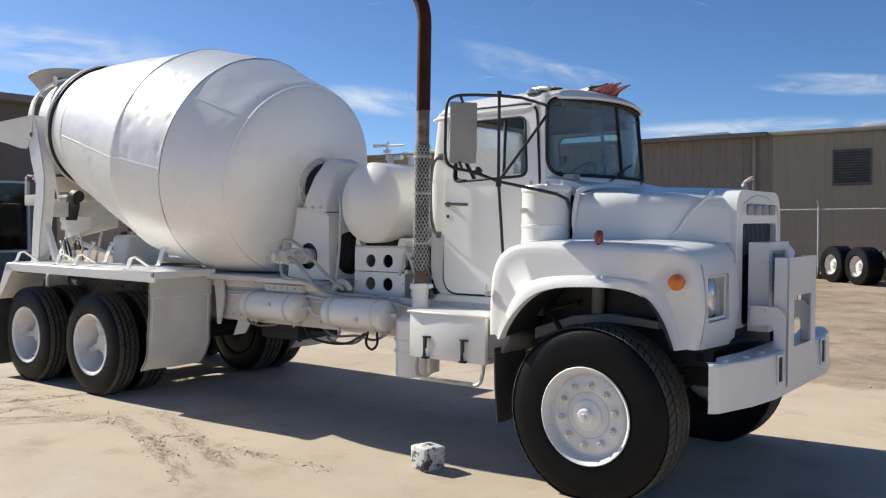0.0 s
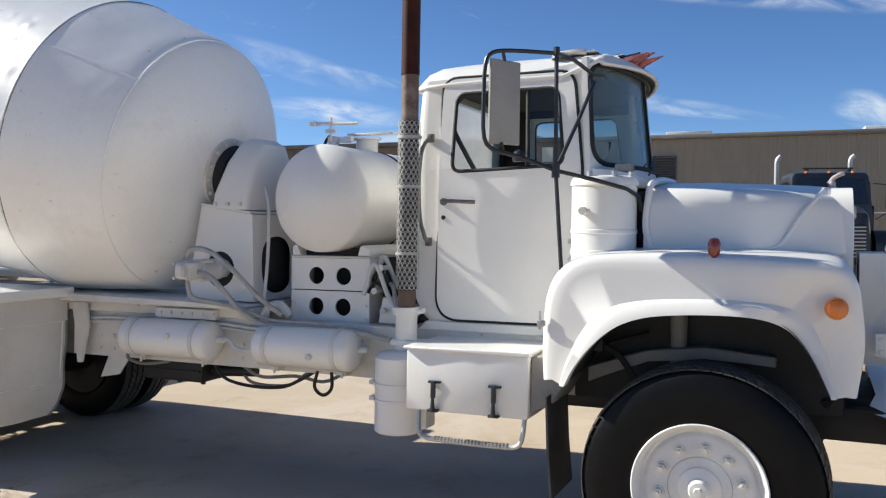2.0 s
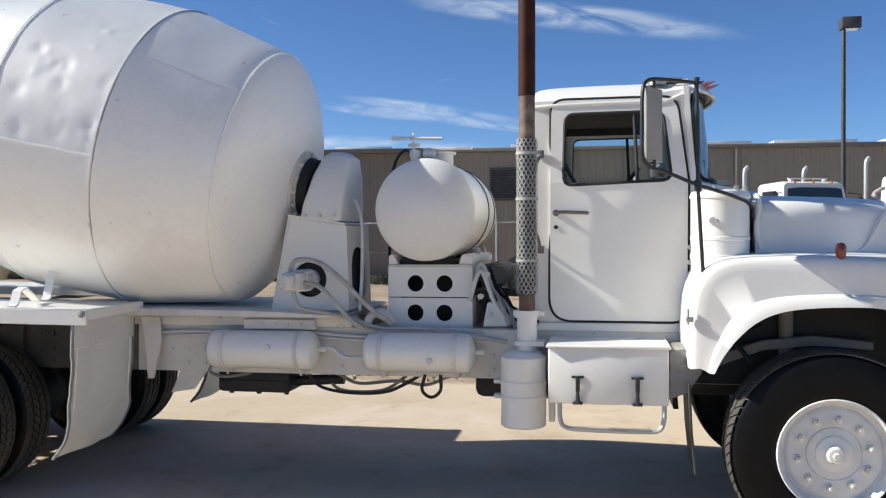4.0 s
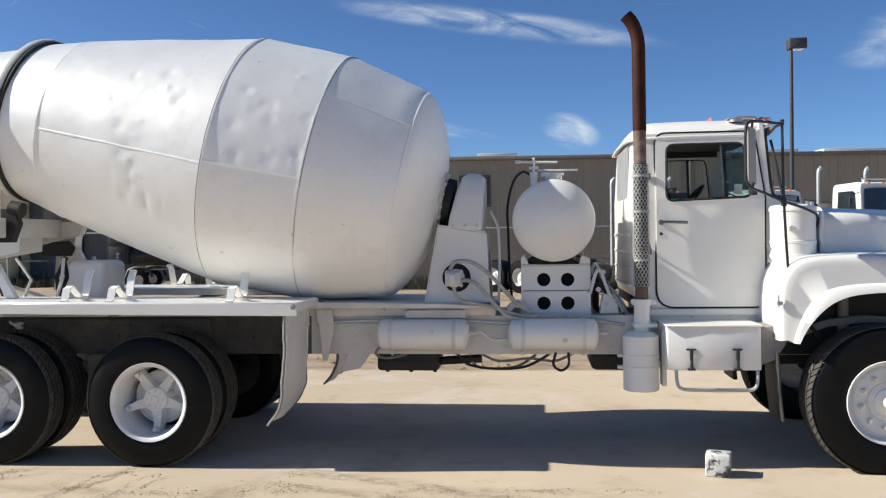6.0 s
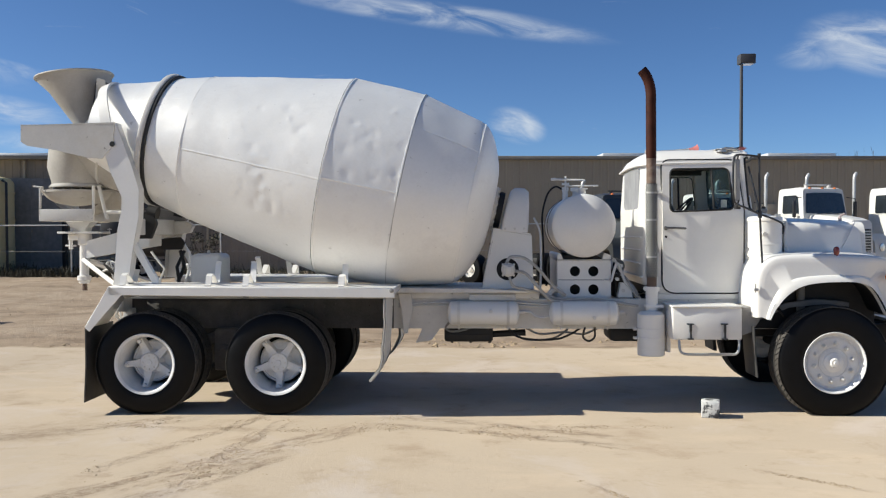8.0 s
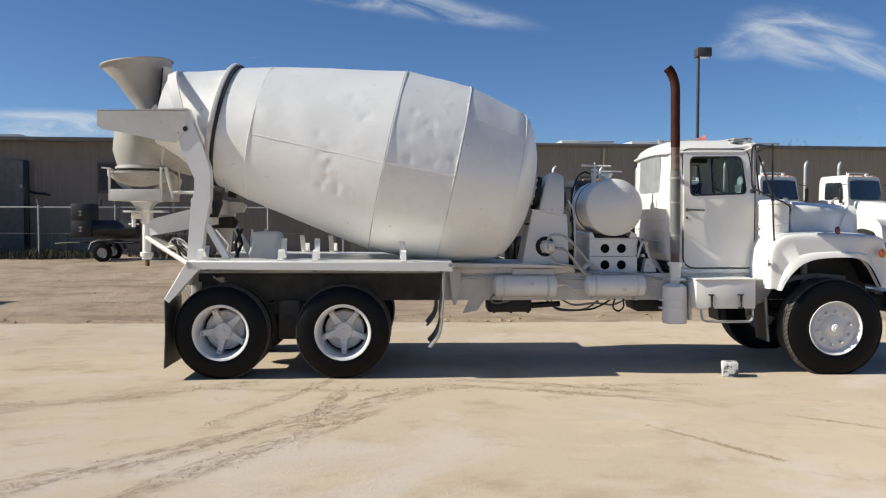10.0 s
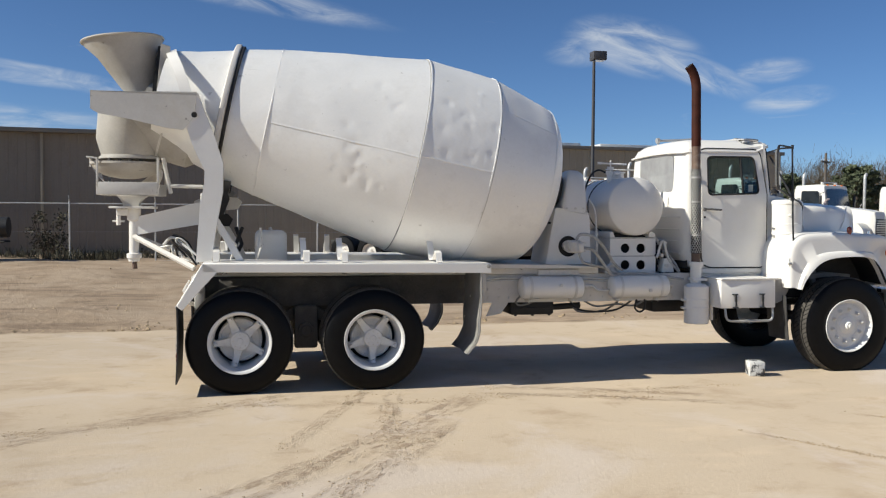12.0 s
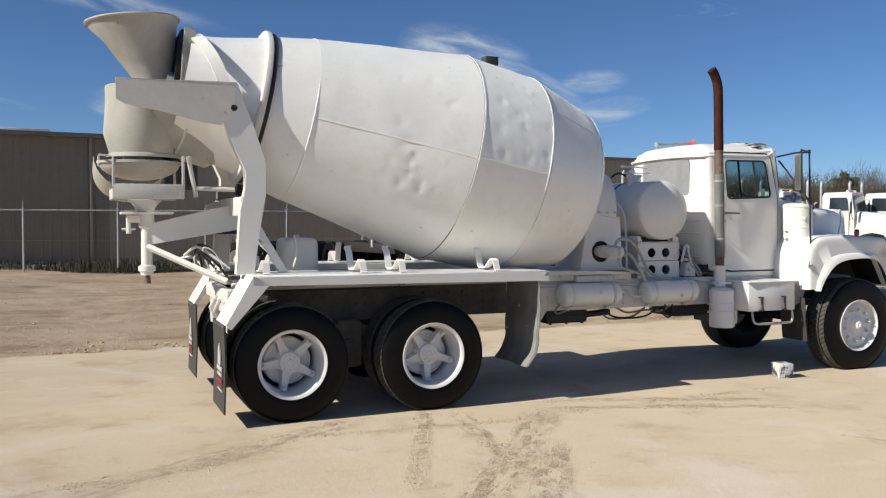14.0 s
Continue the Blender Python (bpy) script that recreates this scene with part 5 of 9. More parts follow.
def drum():
    rnd = random.Random(5)
    bumps = []
    # lumps and dents in clusters on the two rear strakes, hardly any on the front one
    for count, cs, ca, spread in ((13, -1.05, 1.75, 0.16), (9, -0.62, 2.05, 0.14), (8, -0.85, 1.25, 0.2), (12, 0.05, 1.25, 0.15), (8, 0.25, 1.5, 0.12), (5, 0.12, 0.85, 0.12), (4, 0.8, 1.9, 0.2), (14, -0.6, -0.4, 0.6)):
        for _ in range(count):
            out = rnd.random() < 0.6
            bumps.append((rnd.gauss(cs, spread), rnd.gauss(ca, spread * 0.9), rnd.uniform(0.014, 0.022) if out else rnd.uniform(0.03, 0.055), rnd.uniform(0.003, 0.007) if out else -rnd.uniform(0.003, 0.008)))
    ss = []
    for (a, _), (b, _) in zip(STATIONS, STATIONS[1:]):
        n = max(1, round((b - a) / 0.022))
        ss += [a + (b - a) * i / n for i in range(n)]
    ss.append(STATIONS[-1][0])
    n = 320
    rows = []
    for s in ss:
        row = []
        r = drum_radius(s)
        near = [q for q in bumps if abs(s - q[0]) < 3 * q[2]]
        for i in range(n):
            a = 2 * math.pi * i / n
            p = drum_point(s, a)
            lift = 0.007 * noise.noise(p * 1.3) + 0.0045 * noise.noise(p * 3.7) + 0.0012 * noise.noise(p * 11)
            for bs, ba, w, h in near:
                da = (a - ba + math.pi) % (2 * math.pi) - math.pi
                d2 = (s - bs) ** 2 + (da * r) ** 2
                if d2 < 9 * w * w:
                    lift += h * math.exp(-d2 / (w * w))
            row.append(drum_point(s, a, lift if -2.2 < s < 1.2 else 0.0))
        rows.append(row)
    bm = bmesh.new()
    vs = grid_surf(bm, rows, True)
    bm.faces.new(vs[-1])
    d = part("drum", bm, DRUM, truck, "huge dented silver-white mixing drum tilted towards the cab", sharp=28)
    for s, w, h in ((-1.829, 0.010, 0.004), (-0.30, 0.011, 0.006), (0.463, 0.010, 0.006), (1.165, 0.008, 0.003)):
        bm = bmesh.new()
        r = drum_radius(s)
        lathe(bm, DRUM_C, DRUM_AX, [(s - w, r - 0.004), (s - w * 0.6, r + h), (s + w * 0.6, r + h), (s + w, r - 0.006)], 144, up=DRUM_UP)
        part("weld_seam", bm, DRUM, d)
    for s0, s1, ang in ((-1.80, -0.31, 1.66), (-0.29, 0.455, 1.64), (-2.2, -1.84, 0.95), (0.48, 1.16, 0.95), (-1.8, -0.31, 4.3), (-0.29, 0.455, 3.6), (0.48, 1.16, 2.9)):
        bm = bmesh.new()
        k = 24
        rows = []
        for j in range(k + 1):
            s = s0 + (s1 - s0) * j / k
            wob = 0.004 * noise.noise((s * 5, ang, 0))
            rows.append([drum_point(s, ang - 0.012 + wob, 0.0), drum_point(s, ang - 0.005 + wob, 0.0035), drum_point(s, ang + 0.005 + wob, 0.003), drum_point(s, ang + 0.014 + wob, -0.003)])
        grid_surf(bm, rows)
        part("lap_weld", bm, DRUM, d)
    # dark rings beside two of the welds, painting the laps' shadow lines
    for s in (-0.313, 0.475):
        bm = bmesh.new()
        r = drum_radius(s)
        lathe(bm, DRUM_C, DRUM_AX, [(s - 0.004, r - 0.003), (s, r + 0.0055), (s + 0.004, r - 0.003)], 144, up=DRUM_UP)
        part("lap_shadow_line", bm, GRIME, d, "dark shadow line painted along a lapped strake")
    bm = bmesh.new()
    lathe(bm, DRUM_C, DRUM_AX, [(-2.315, 0.66), (-2.315, 0.722), (-2.305, 0.738), (-2.285, 0.744), (-2.262, 0.740), (-2.252, 0.728), (-2.250, 0.66)], 128, up=DRUM_UP)
    part("track_ring", bm, WHITE_OLD, d, "raised steel roller track ring round the drum")
    bm = bmesh.new()
    lathe(bm, DRUM_C, DRUM_AX, [(-2.248, 0.66), (-2.248, 0.730), (-2.222, 0.733), (-2.214, 0.725), (-2.212, 0.69)], 128, up=DRUM_UP)
    part("track_groove", bm, DARK, d, "dark greased edge of the track ring")
    # drive flange at the nose of the drum
    bm = bmesh.new()
    lathe(bm, DRUM_C, DRUM_AX, [(1.40, 0.25), (1.44, 0.245), (1.445, 0.20), (1.52, 0.19), (1.52, 0.0)], 40, up=DRUM_UP)
    side = DRUM_AX.cross(DRUM_UP)
    for k in range(14):
        a = 2 * math.pi * k / 14
        c = DRUM_C + DRUM_AX * 1.44 + (DRUM_UP * math.cos(a) + side * math.sin(a)) * 0.222
        cyl(bm, c, c + DRUM_AX * 0.025, 0.016, n=6)
    part("drive_flange", bm, WHITE_OLD, d, "bolted drive flange")
    bm = bmesh.new()
    lathe(bm, DRUM_C, DRUM_AX, [(1.46, 0.204), (1.525, 0.198), (1.525, 0.0)], 36, up=DRUM_UP)
    part("flange_gap", bm, GAP, d)


drum()


# ---- drum drive in front of the drum ----
def drum_drive():
    y0, y1 = -0.455, 0.10
    bm = bmesh.new()
    hole = circle(-3.145, 1.405, 0.118, 24)
    panel(bm, [(-3.40, 1.20), (-2.885, 1.20), (-2.905, 1.765), (-3.285, 1.825)], [hole], lambda a, c, d: Vector((a, y0 + d, c)), 0.016)
    p = part("drive_pedestal", bm, WHITE, truck, "white plate pedestal carrying the drum gearbox")
    bm = bmesh.new()
    panel(bm, [(y0, 1.20), (y1, 1.20), (y1, 1.765), (y0, 1.765)], [rounded([(-0.36, 1.24), (0.0, 1.24), (0.0, 1.62), (-0.36, 1.62)], 0.17, 6)],
          lambda a, c, d: Vector((-2.885 - 0.02 * (c - 1.2) / 0.565 + 0.014 - d, a, c)), 0.014)
    part("front_plate", bm, WHITE, p)
    bm = bmesh.new()
    panel(bm, [(-3.40, 1.20), (-2.885, 1.20), (-2.905, 1.765), (-3.285, 1.825)], [], lambda a, c, d: Vector((a, y1 - d, c)), 0.016)
    part("far_plate", bm, WHITE, p)
    bm = bmesh.new()
    panel(bm, [(y0, 1.20), (y1, 1.20), (y1, 1.825), (y0, 1.825)], [], lambda a, c, d: Vector((-3.40 + 0.115 * (c - 1.2) / 0.625 - 0.002 - d, a, c)), 0.012)
    part("rear_plate", bm, WHITE, p)
    bm = bmesh.new()
    prism(bm, [(-3.30, 1.828), (-2.90, 1.768), (-2.90, 1.784), (-3.30, 1.844)], y0 - 0.01, y1 + 0.01, 0.003)
    part("top_plate", bm, WHITE, p)
    # box added inside the plates to give the openings their shade
    bm = bmesh.new()
    box(bm, (-3.33, -0.41, 1.21), (-2.93, 0.06, 1.70), 0.03)
    part("pedestal_dark_fill", bm, DARK, p, "dark box added to blacken the pedestal's opening")
    # gearbox housing, tapered upwards
    bm = bmesh.new()
    rows = []
    for z, xa, xb, ya, yb in ((0.0, -3.22, -2.93, -0.47, 0.10), (0.10, -3.20, -2.92, -0.47, 0.10), (0.30, -3.15, -2.91, -0.41, 0.05), (0.44, -3.10, -2.91, -0.33, -0.03), (0.475, -3.06, -2.95, -0.28, -0.08)):
        pts = rounded([(xa, ya), (xb, ya), (xb, yb), (xa, yb)], 0.05, 4)
        rows.append([(a, b, 1.80 + z - 0.06 * (a + 3.02)) for a, b in pts])
    vs = grid_surf(bm, rows, True)
    bm.faces.new(vs[0][::-1])
    bm.faces.new(vs[-1])
    g = part("drum_gearbox", bm, WHITE, truck, "white cast drum gearbox")
    for x in (-3.17, -3.07, -2.97):
        bm = bmesh.new()
        bolts(bm, [(x, -0.475, 1.835)], (0, -1, 0), 0.014, 0.016)
        part("gearbox_bolt", bm, WHITE_OLD, g)
    # hydraulic motor sticking out of the pedestal
    bm = bmesh.new()
    lathe(bm, (-3.145, 0, 1.408), (0, -1, 0), [(0.30, 0.06), (0.47, 0.06), (0.475, 0.07), (0.52, 0.07), (0.525, 0.055), (0.56, 0.055), (0.60, 0.072), (0.68, 0.072), (0.69, 0.055), (0.70, 0.0)], 24)
    box(bm, (-3.205, -0.81, 1.355), (-3.09, -0.67, 1.465), 0.015)
    box(bm, (-3.17, -0.86, 1.37), (-3.12, -0.82, 1.45), 0.008)
    bolts(bm, [(-3.145 + 0.08 * math.cos(a), -0.60, 1.408 + 0.08 * math.sin(a)) for a in [math.pi / 4 + math.pi / 2 * k for k in range(4)]], (0, -1, 0), 0.012, 0.11)
    bolts(bm, [(-3.145 + 0.05 * sx, -0.83, 1.41 + 0.045 * sz) for sx in (-1, 1) for sz in (-1, 1)], (0, -1, 0), 0.01, 0.012)
    part("hydraulic_motor", bm, WHITE_OLD, truck, "overpainted hydraulic drum motor")
    hose([(-3.17, -0.76, 1.48), (-3.12, -0.77, 1.545), (-2.98, -0.76, 1.53), (-2.84, -0.72, 1.42), (-2.72, -0.66, 1.28), (-2.64, -0.62, 1.20), (-2.55, -0.60, 1.14)], 0.016, HOSE_GREY)
    hose([(-3.08, -0.74, 1.40), (-2.98, -0.76, 1.38), (-2.88, -0.74, 1.28), (-2.78, -0.70, 1.16), (-2.68, -0.64, 1.09), (-2.45, -0.60, 1.075), (-2.1, -0.60, 1.07), (-1.8, -0.6, 1.03)], 0.016, HOSE_GREY)
    hose([(-3.14, -0.78, 1.345), (-3.10, -0.78, 1.25), (-2.98, -0.72, 1.215), (-2.8, -0.66, 1.17), (-2.62, -0.6, 1.105), (-2.3, -0.585, 1.10), (-1.95, -0.58, 1.06)], 0.014, HOSE_GREY)
    hose([(-2.72, -0.55, 1.10), (-2.70, -0.54, 1.17), (-2.62, -0.53, 1.20), (-2.56, -0.5, 1.13)], 0.026)
    hose([(-2.86, -0.36, 1.95), (-2.80, -0.40, 1.8), (-2.79, -0.42, 1.5), (-2.80, -0.44, 1.2)], 0.012)


drum_drive()


# ---- water tank on its bracket ----
def water_tank():
    bm = bmesh.new()
    hs = [circle(x, z, 0.055, 18) for x in (-2.43, -2.235) for z in (1.38, 1.187)]
    place = lambda a, c, d: Vector((a, -0.405 + d, c))
    panel(bm, [(-2.615, 1.292), (-2.05, 1.292), (-2.05, 1.49), (-2.615, 1.49)], [hs[0], hs[2]], place, 0.012)
    b = part("tank_bracket", bm, WHITE, truck, "white sheet bracket with four round holes")
    bm = bmesh.new()
    panel(bm, [(-2.615, 1.088), (-2.05, 1.088), (-2.05, 1.285), (-2.615, 1.285)], [hs[1], hs[3]], place, 0.012)
    bolts(bm, [(x, -0.405, z) for x in (-2.59, -2.075) for z in (1.12, 1.2)], (0, -1, 0), 0.011, 0.01)
    part("lower_plate", bm, WHITE, b)
    bm = bmesh.new()
    for x in (-2.615, -2.062):
        box(bm, (x, -0.393, 1.09), (x + 0.012, 0.55, 1.49))
    box(bm, (-2.615, -0.41, 1.492), (-2.05, 0.55, 1.504), 0.003)
    part("bracket_side", bm, WHITE_OLD, b)
    for ys in (-0.33, 0.35):
        bm = bmesh.new()
        prism(bm, [(-2.60, 1.505), (-2.12, 1.505), (-2.20, 1.555), (-2.52, 1.555)], ys, ys + 0.11, 0.004)
        part("tank_saddle", bm, DARK, b, "dark saddle under the tank")
    # plain dark box behind the four round holes
    bm = bmesh.new()
    box(bm, (-2.58, -0.20, 1.10), (-2.09, 0.5, 1.48), 0.02)
    part("bracket_core", bm, DARK, b, "dark box filling the bracket behind its holes")
    bm = bmesh.new()
    prism(bm, [(-2.14, 1.506), (-2.05, 1.506), (-2.05, 1.55), (-2.11, 1.575), (-2.125, 1.56)], -0.40, 0.62, 0.004)
    part("saddle_rail", bm, WHITE, b)
    bm = bmesh.new()
    prism(bm, [(-2.615, 1.506), (-2.55, 1.506), (-2.575, 1.56), (-2.59, 1.575), (-2.615, 1.56)], -0.40, 0.62, 0.004)
    part("saddle_rail", bm, WHITE, b)
    c, r, ya, yb = (-2.345, 1.865), 0.335, -0.585, 0.64
    bm = bmesh.new()
    L = yb - ya
    cap = [(0.11 * (k / 10) ** 2, r * 0.965 * k / 10) for k in range(11)] + [(0.118, r * 0.985), (0.13, r * 0.997), (0.145, r)]
    prof = [(-0.045 + a, q) for a, q in cap] + [(L + 0.03 - a, q) for a, q in reversed(cap)]
    lathe(bm, (c[0], ya, c[1]), (0, 1, 0), prof, 64)
    t = part("water_tank", bm, TANKW, truck, "white cylindrical water tank with domed ends")
    for y in (0.12, 0.44):
        bm = bmesh.new()
        lathe(bm, (c[0], y, c[1]), (0, 1, 0), [(-0.013, r), (-0.013, r + 0.005), (0.013, r + 0.005), (0.013, r)], 64, close=True)
        tb = part("tank_band", bm, GAP, t, "thin black tank band")
        bm = bmesh.new()
        box(bm, (c[0] + 0.20, y - 0.022, 1.555), (c[0] + 0.27, y + 0.022, 1.60), 0.006, m=None)
        cyl(bm, (c[0] + 0.25, y - 0.03, 1.60), (c[0] + 0.25, y + 0.03, 1.60), 0.012, n=8)
        part("band_buckle", bm, STEEL, tb)
    bm = bmesh.new()
    cyl(bm, (-2.33, 0.05, 2.19), (-2.33, 0.05, 2.27), 0.075, n=24)
    cyl(bm, (-2.33, 0.05, 2.27), (-2.33, 0.05, 2.285), 0.095, n=24)
    box(bm, (-2.47, 0.02, 2.305), (-2.12, 0.08, 2.32), 0.004)
    part("filler_neck", bm, TANKW, t, "white filler neck with a lever lid")
    bm = bmesh.new()
    cyl(bm, (-2.50, -0.10, 2.14), (-2.50, -0.10, 2.27), 0.03, n=14)
    box(bm, (-2.535, -0.13, 2.24), (-2.465, -0.07, 2.29), 0.01)
    cyl(bm, (-2.50, -0.14, 2.25), (-2.50, -0.14, 2.41), 0.010, n=8)
    cyl(bm, (-2.64, -0.14, 2.375), (-2.30, -0.14, 2.365), 0.011, n=8)
    box(bm, (-2.66, -0.155, 2.36), (-2.61, -0.125, 2.39), 0.005)
    box(bm, (-2.54, -0.15, 2.31), (-2.46, -0.13, 2.335), 0.004)
    cyl(bm, (-2.44, -0.10, 2.265), (-2.36, -0.10, 2.265), 0.022, n=10)
    part("vent_valve", bm, TANKW, t, "white vent valve with a cross handle")
    hose([(-2.53, -0.06, 2.27), (-2.60, 0.0, 2.30), (-2.68, 0.06, 2.22), (-2.735, 0.1, 2.0), (-2.73, 0.1, 1.75), (-2.72, 0.05, 1.4), (-2.70, 0.0, 1.2)], 0.011, DARK)
    bm = bmesh.new()
    prism(bm, [(-1.98, 1.10), (-1.82, 1.10), (-1.85, 1.26), (-1.95, 1.26)], -0.42, -0.30, 0.006)
    part("valve_guard", bm, WHITE, truck)
    hose([(-1.98, -0.3, 1.35), (-1.90, -0.38, 1.32), (-1.84, -0.46, 1.22), (-1.80, -0.5, 1.12)], 0.013, HOSE_GREY)
    hose([(-2.0, -0.2, 1.28), (-1.88, -0.3, 1.28), (-1.80, -0.4, 1.20), (-1.76, -0.45, 1.08)], 0.012, HOSE_GREY)
    # transverse tank and clutter behind the cab, coloured to sink into the dark gap
    bm = bmesh.new()
    lathe(bm, (-1.92, -0.05, 1.42), (0, 1, 0), [(0.0, 0.0), (0.0, 0.06), (0.02, 0.08), (0.55, 0.08), (0.57, 0.06), (0.57, 0.0)], 28)
    part("spare_air_tank", bm, GRIME, truck, "dull grey spare air tank behind the cab")
    bm = bmesh.new()
    box(bm, (-1.98, 0.25, 1.25), (-1.78, 0.62, 1.30), 0.01)
    rack = part("valve_rack", bm, GRIME, truck)
    for k in range(4):
        bm = bmesh.new()
        cyl(bm, (-1.86, 0.28 + k * 0.09, 1.30), (-1.86, 0.28 + k * 0.09, 1.46), 0.022, n=8)
        cyl(bm, (-1.86, 0.28 + k * 0.09, 1.46), (-1.86, 0.28 + k * 0.09, 1.48), 0.032, n=8)
        part("valve", bm, WHITE_OLD, rack)


water_tank()


# ---- behind the cab clutter: air lines, wiring and fittings ----
def cab_lines():
    rnd = random.Random(17)
    for k in range(9):
        y0, y1 = -0.46 + 0.05 * k, -0.40 + 0.06 * k
        z0 = 1.16 + rnd.uniform(-0.03, 0.05)
        pts = [(-2.06, y0, z0 + 0.10), (-2.0 + rnd.uniform(-0.02, 0.02), y0, z0 + 0.20 + rnd.uniform(-0.06, 0.10)), (-1.90, (y0 + y1) / 2, z0 + 0.10 + rnd.uniform(-0.05, 0.08)), (-1.80, y1, z0 - 0.02), (-1.74, y1, z0 - 0.08)]
        hose(pts, rnd.uniform(0.009, 0.016), DARK if k % 3 else HOSE, "air_line")
    for x, z in ((-1.99, 1.30), (-1.95, 1.44), (-1.93, 1.18)):
        bm = bmesh.new()
        cyl(bm, (x, -0.36, z), (x, -0.44, z), 0.016, 0.015, 6)
        cyl(bm, (x, -0.44, z), (x, -0.46, z), 0.020, 0.020, 8)
        part("line_fitting", bm, WHITE_OLD, truck)
    # plain dark backing plate for the gap
    bm = bmesh.new()
    box(bm, (-1.995, -0.30, 1.10), (-1.975, 0.5, 1.50), 0.004)
    part("line_board", bm, DARK, truck, "dark plate behind the air lines")
    # lines clipped along the frame rail
    for z, r in ((1.06, 0.011), (1.035, 0.009)):
        hose([(-4.30, -0.545, z - 0.02), (-3.9, -0.548, z), (-3.5, -0.545, z - 0.015), (-3.1, -0.55, z), (-2.7, -0.545, z - 0.02), (-2.3, -0.55, z), (-1.95, -0.56, z - 0.01)], r, HOSE, "clipped_line")
    # slanted stiffener hanging below the rail
    bm = bmesh.new()
    prism(bm, [(-4.05, 0.785), (-3.86, 0.785), (-3.95, 0.66), (-4.12, 0.63)], -0.50, -0.485, 0.003)
    part("hanger_plate", bm, WHITE_OLD, truck)


cab_lines()


# ---- cab ----
CAB_Y0, CAB_Y1 = -0.53, 1.03
CAB_BACK, SILL = -1.725, 1.10


def side_y(z, near=True):
    lean = 0.0 if z < 2.02 else (z - 2.02) * 0.10
    return CAB_Y0 + lean if near else CAB_Y1 - lean


def cab():
    # lower shell: rounded back corners, open to the engine
    lower = rounded([(-0.42, CAB_Y0), (CAB_BACK, CAB_Y0), (CAB_BACK, CAB_Y1), (-0.42, CAB_Y1)], [0.02, 0.11, 0.11, 0.02], 7)
    for i in range(len(lower) - 1, 0, -1):
        if (lower[i - 1][0] > -0.5) != (lower[i][0] > -0.5):
            lower.insert(i, (-0.66, (lower[i - 1][1] + lower[i][1]) / 2))
    bm = bmesh.new()
    rows = []
    for z, k, kx in ((SILL, 0.035, 0.16), (SILL + 0.03, 0.012, 0.11), (SILL + 0.09, 0.0, 0.055), (SILL + 0.17, 0.0, 0.016), (SILL + 0.25, 0.0, 0.0), (2.02, 0.0, 0.0)):
        rows.append([(x + (kx if x < -1.0 else 0), y + (k if y < 0 else -k), z - (0.085 if x > -0.5 and z > 2.0 else 0)) for x, y in lower])
    vs = grid_surf(bm, rows, True)
    bm.faces.new(vs[0][::-1])
    c = part("cab", bm, WHITE, truck, "white steel cab with open side window")
    # upper sides with window openings
    win = rounded([(-1.455, 2.005), (-0.795, 2.03), (-0.845, 2.46), (-1.445, 2.455)], 0.06, 5)
    for near in (True, False):
        bm = bmesh.new()
        s = 1 if near else -1
        panel(bm, [(-1.63, 2.02), (-0.655, 2.02), (-0.706, 2.60), (-1.0, 2.56), (-1.63, 2.545)],
              [[(-1.475, 2.021), (-1.475, 2.47), (-0.825, 2.475), (-0.775, 2.021)]], lambda a, z, d: Vector((a, side_y(z, near) + s * d, z)), 0.03)
        part("side_frame", bm, WHITE, c)
    # back wall and its corners
    bm = bmesh.new()
    panel(bm, [(CAB_Y0 + 0.10, 2.02), (CAB_Y1 - 0.10, 2.02), (CAB_Y1 - 0.14, 2.545), (CAB_Y0 + 0.14, 2.545)],
          [rounded([(-0.195, 2.05), (0.745, 2.05), (0.735, 2.49), (-0.185, 2.49)], 0.07, 5)], lambda a, z, d: Vector((CAB_BACK + (z - 2.02) * 0.06 + d, a, z)), 0.03)
    part("back_wall", bm, WHITE, c)
    for near in (True, False):
        bm = bmesh.new()
        rows = []
        for z in (2.02, 2.20, 2.38, 2.545):
            y = side_y(z, near)
            s = 1 if near else -1
            xb = CAB_BACK + (z - 2.02) * 0.06
            ye = (CAB_Y0 + 0.10 + (z - 2.02) * 0.076) if near else (CAB_Y1 - 0.10 - (z - 2.02) * 0.076)
            p0, p1, p2 = Vector((-1.63, y, z)), Vector((xb, y, z)), Vector((xb, ye, z))
            rows.append([p0 * (1 - t) ** 2 + p1 * 2 * t * (1 - t) + p2 * t * t for t in [k / 7 for k in range(8)]])
        grid_surf(bm, rows)
        part("back_corner", bm, WHITE, c)
    bm = bmesh.new()
    prism(bm, rounded([(-0.19, 2.055), (0.74, 2.055), (0.73, 2.485), (-0.18, 2.485)], 0.07, 5), CAB_BACK + 0.012, CAB_BACK + 0.030, axes="yz")
    rw = part("rear_window", bm, HAZED, c, "rear window misted over with white overspray")
    bm = bmesh.new()
    for z in (1.32, 1.46, 1.60, 1.74):
        tube(bm, [(CAB_BACK - 0.002, -0.38, z), (CAB_BACK - 0.002, 0.88, z)], 0.012, 6)
    part("back_rib", bm, WHITE, c)
    # roof
    bm = bmesh.new()
    rows = []
    nx, ny = 22, 18
    xa, xb = CAB_BACK - 0.005, -0.465
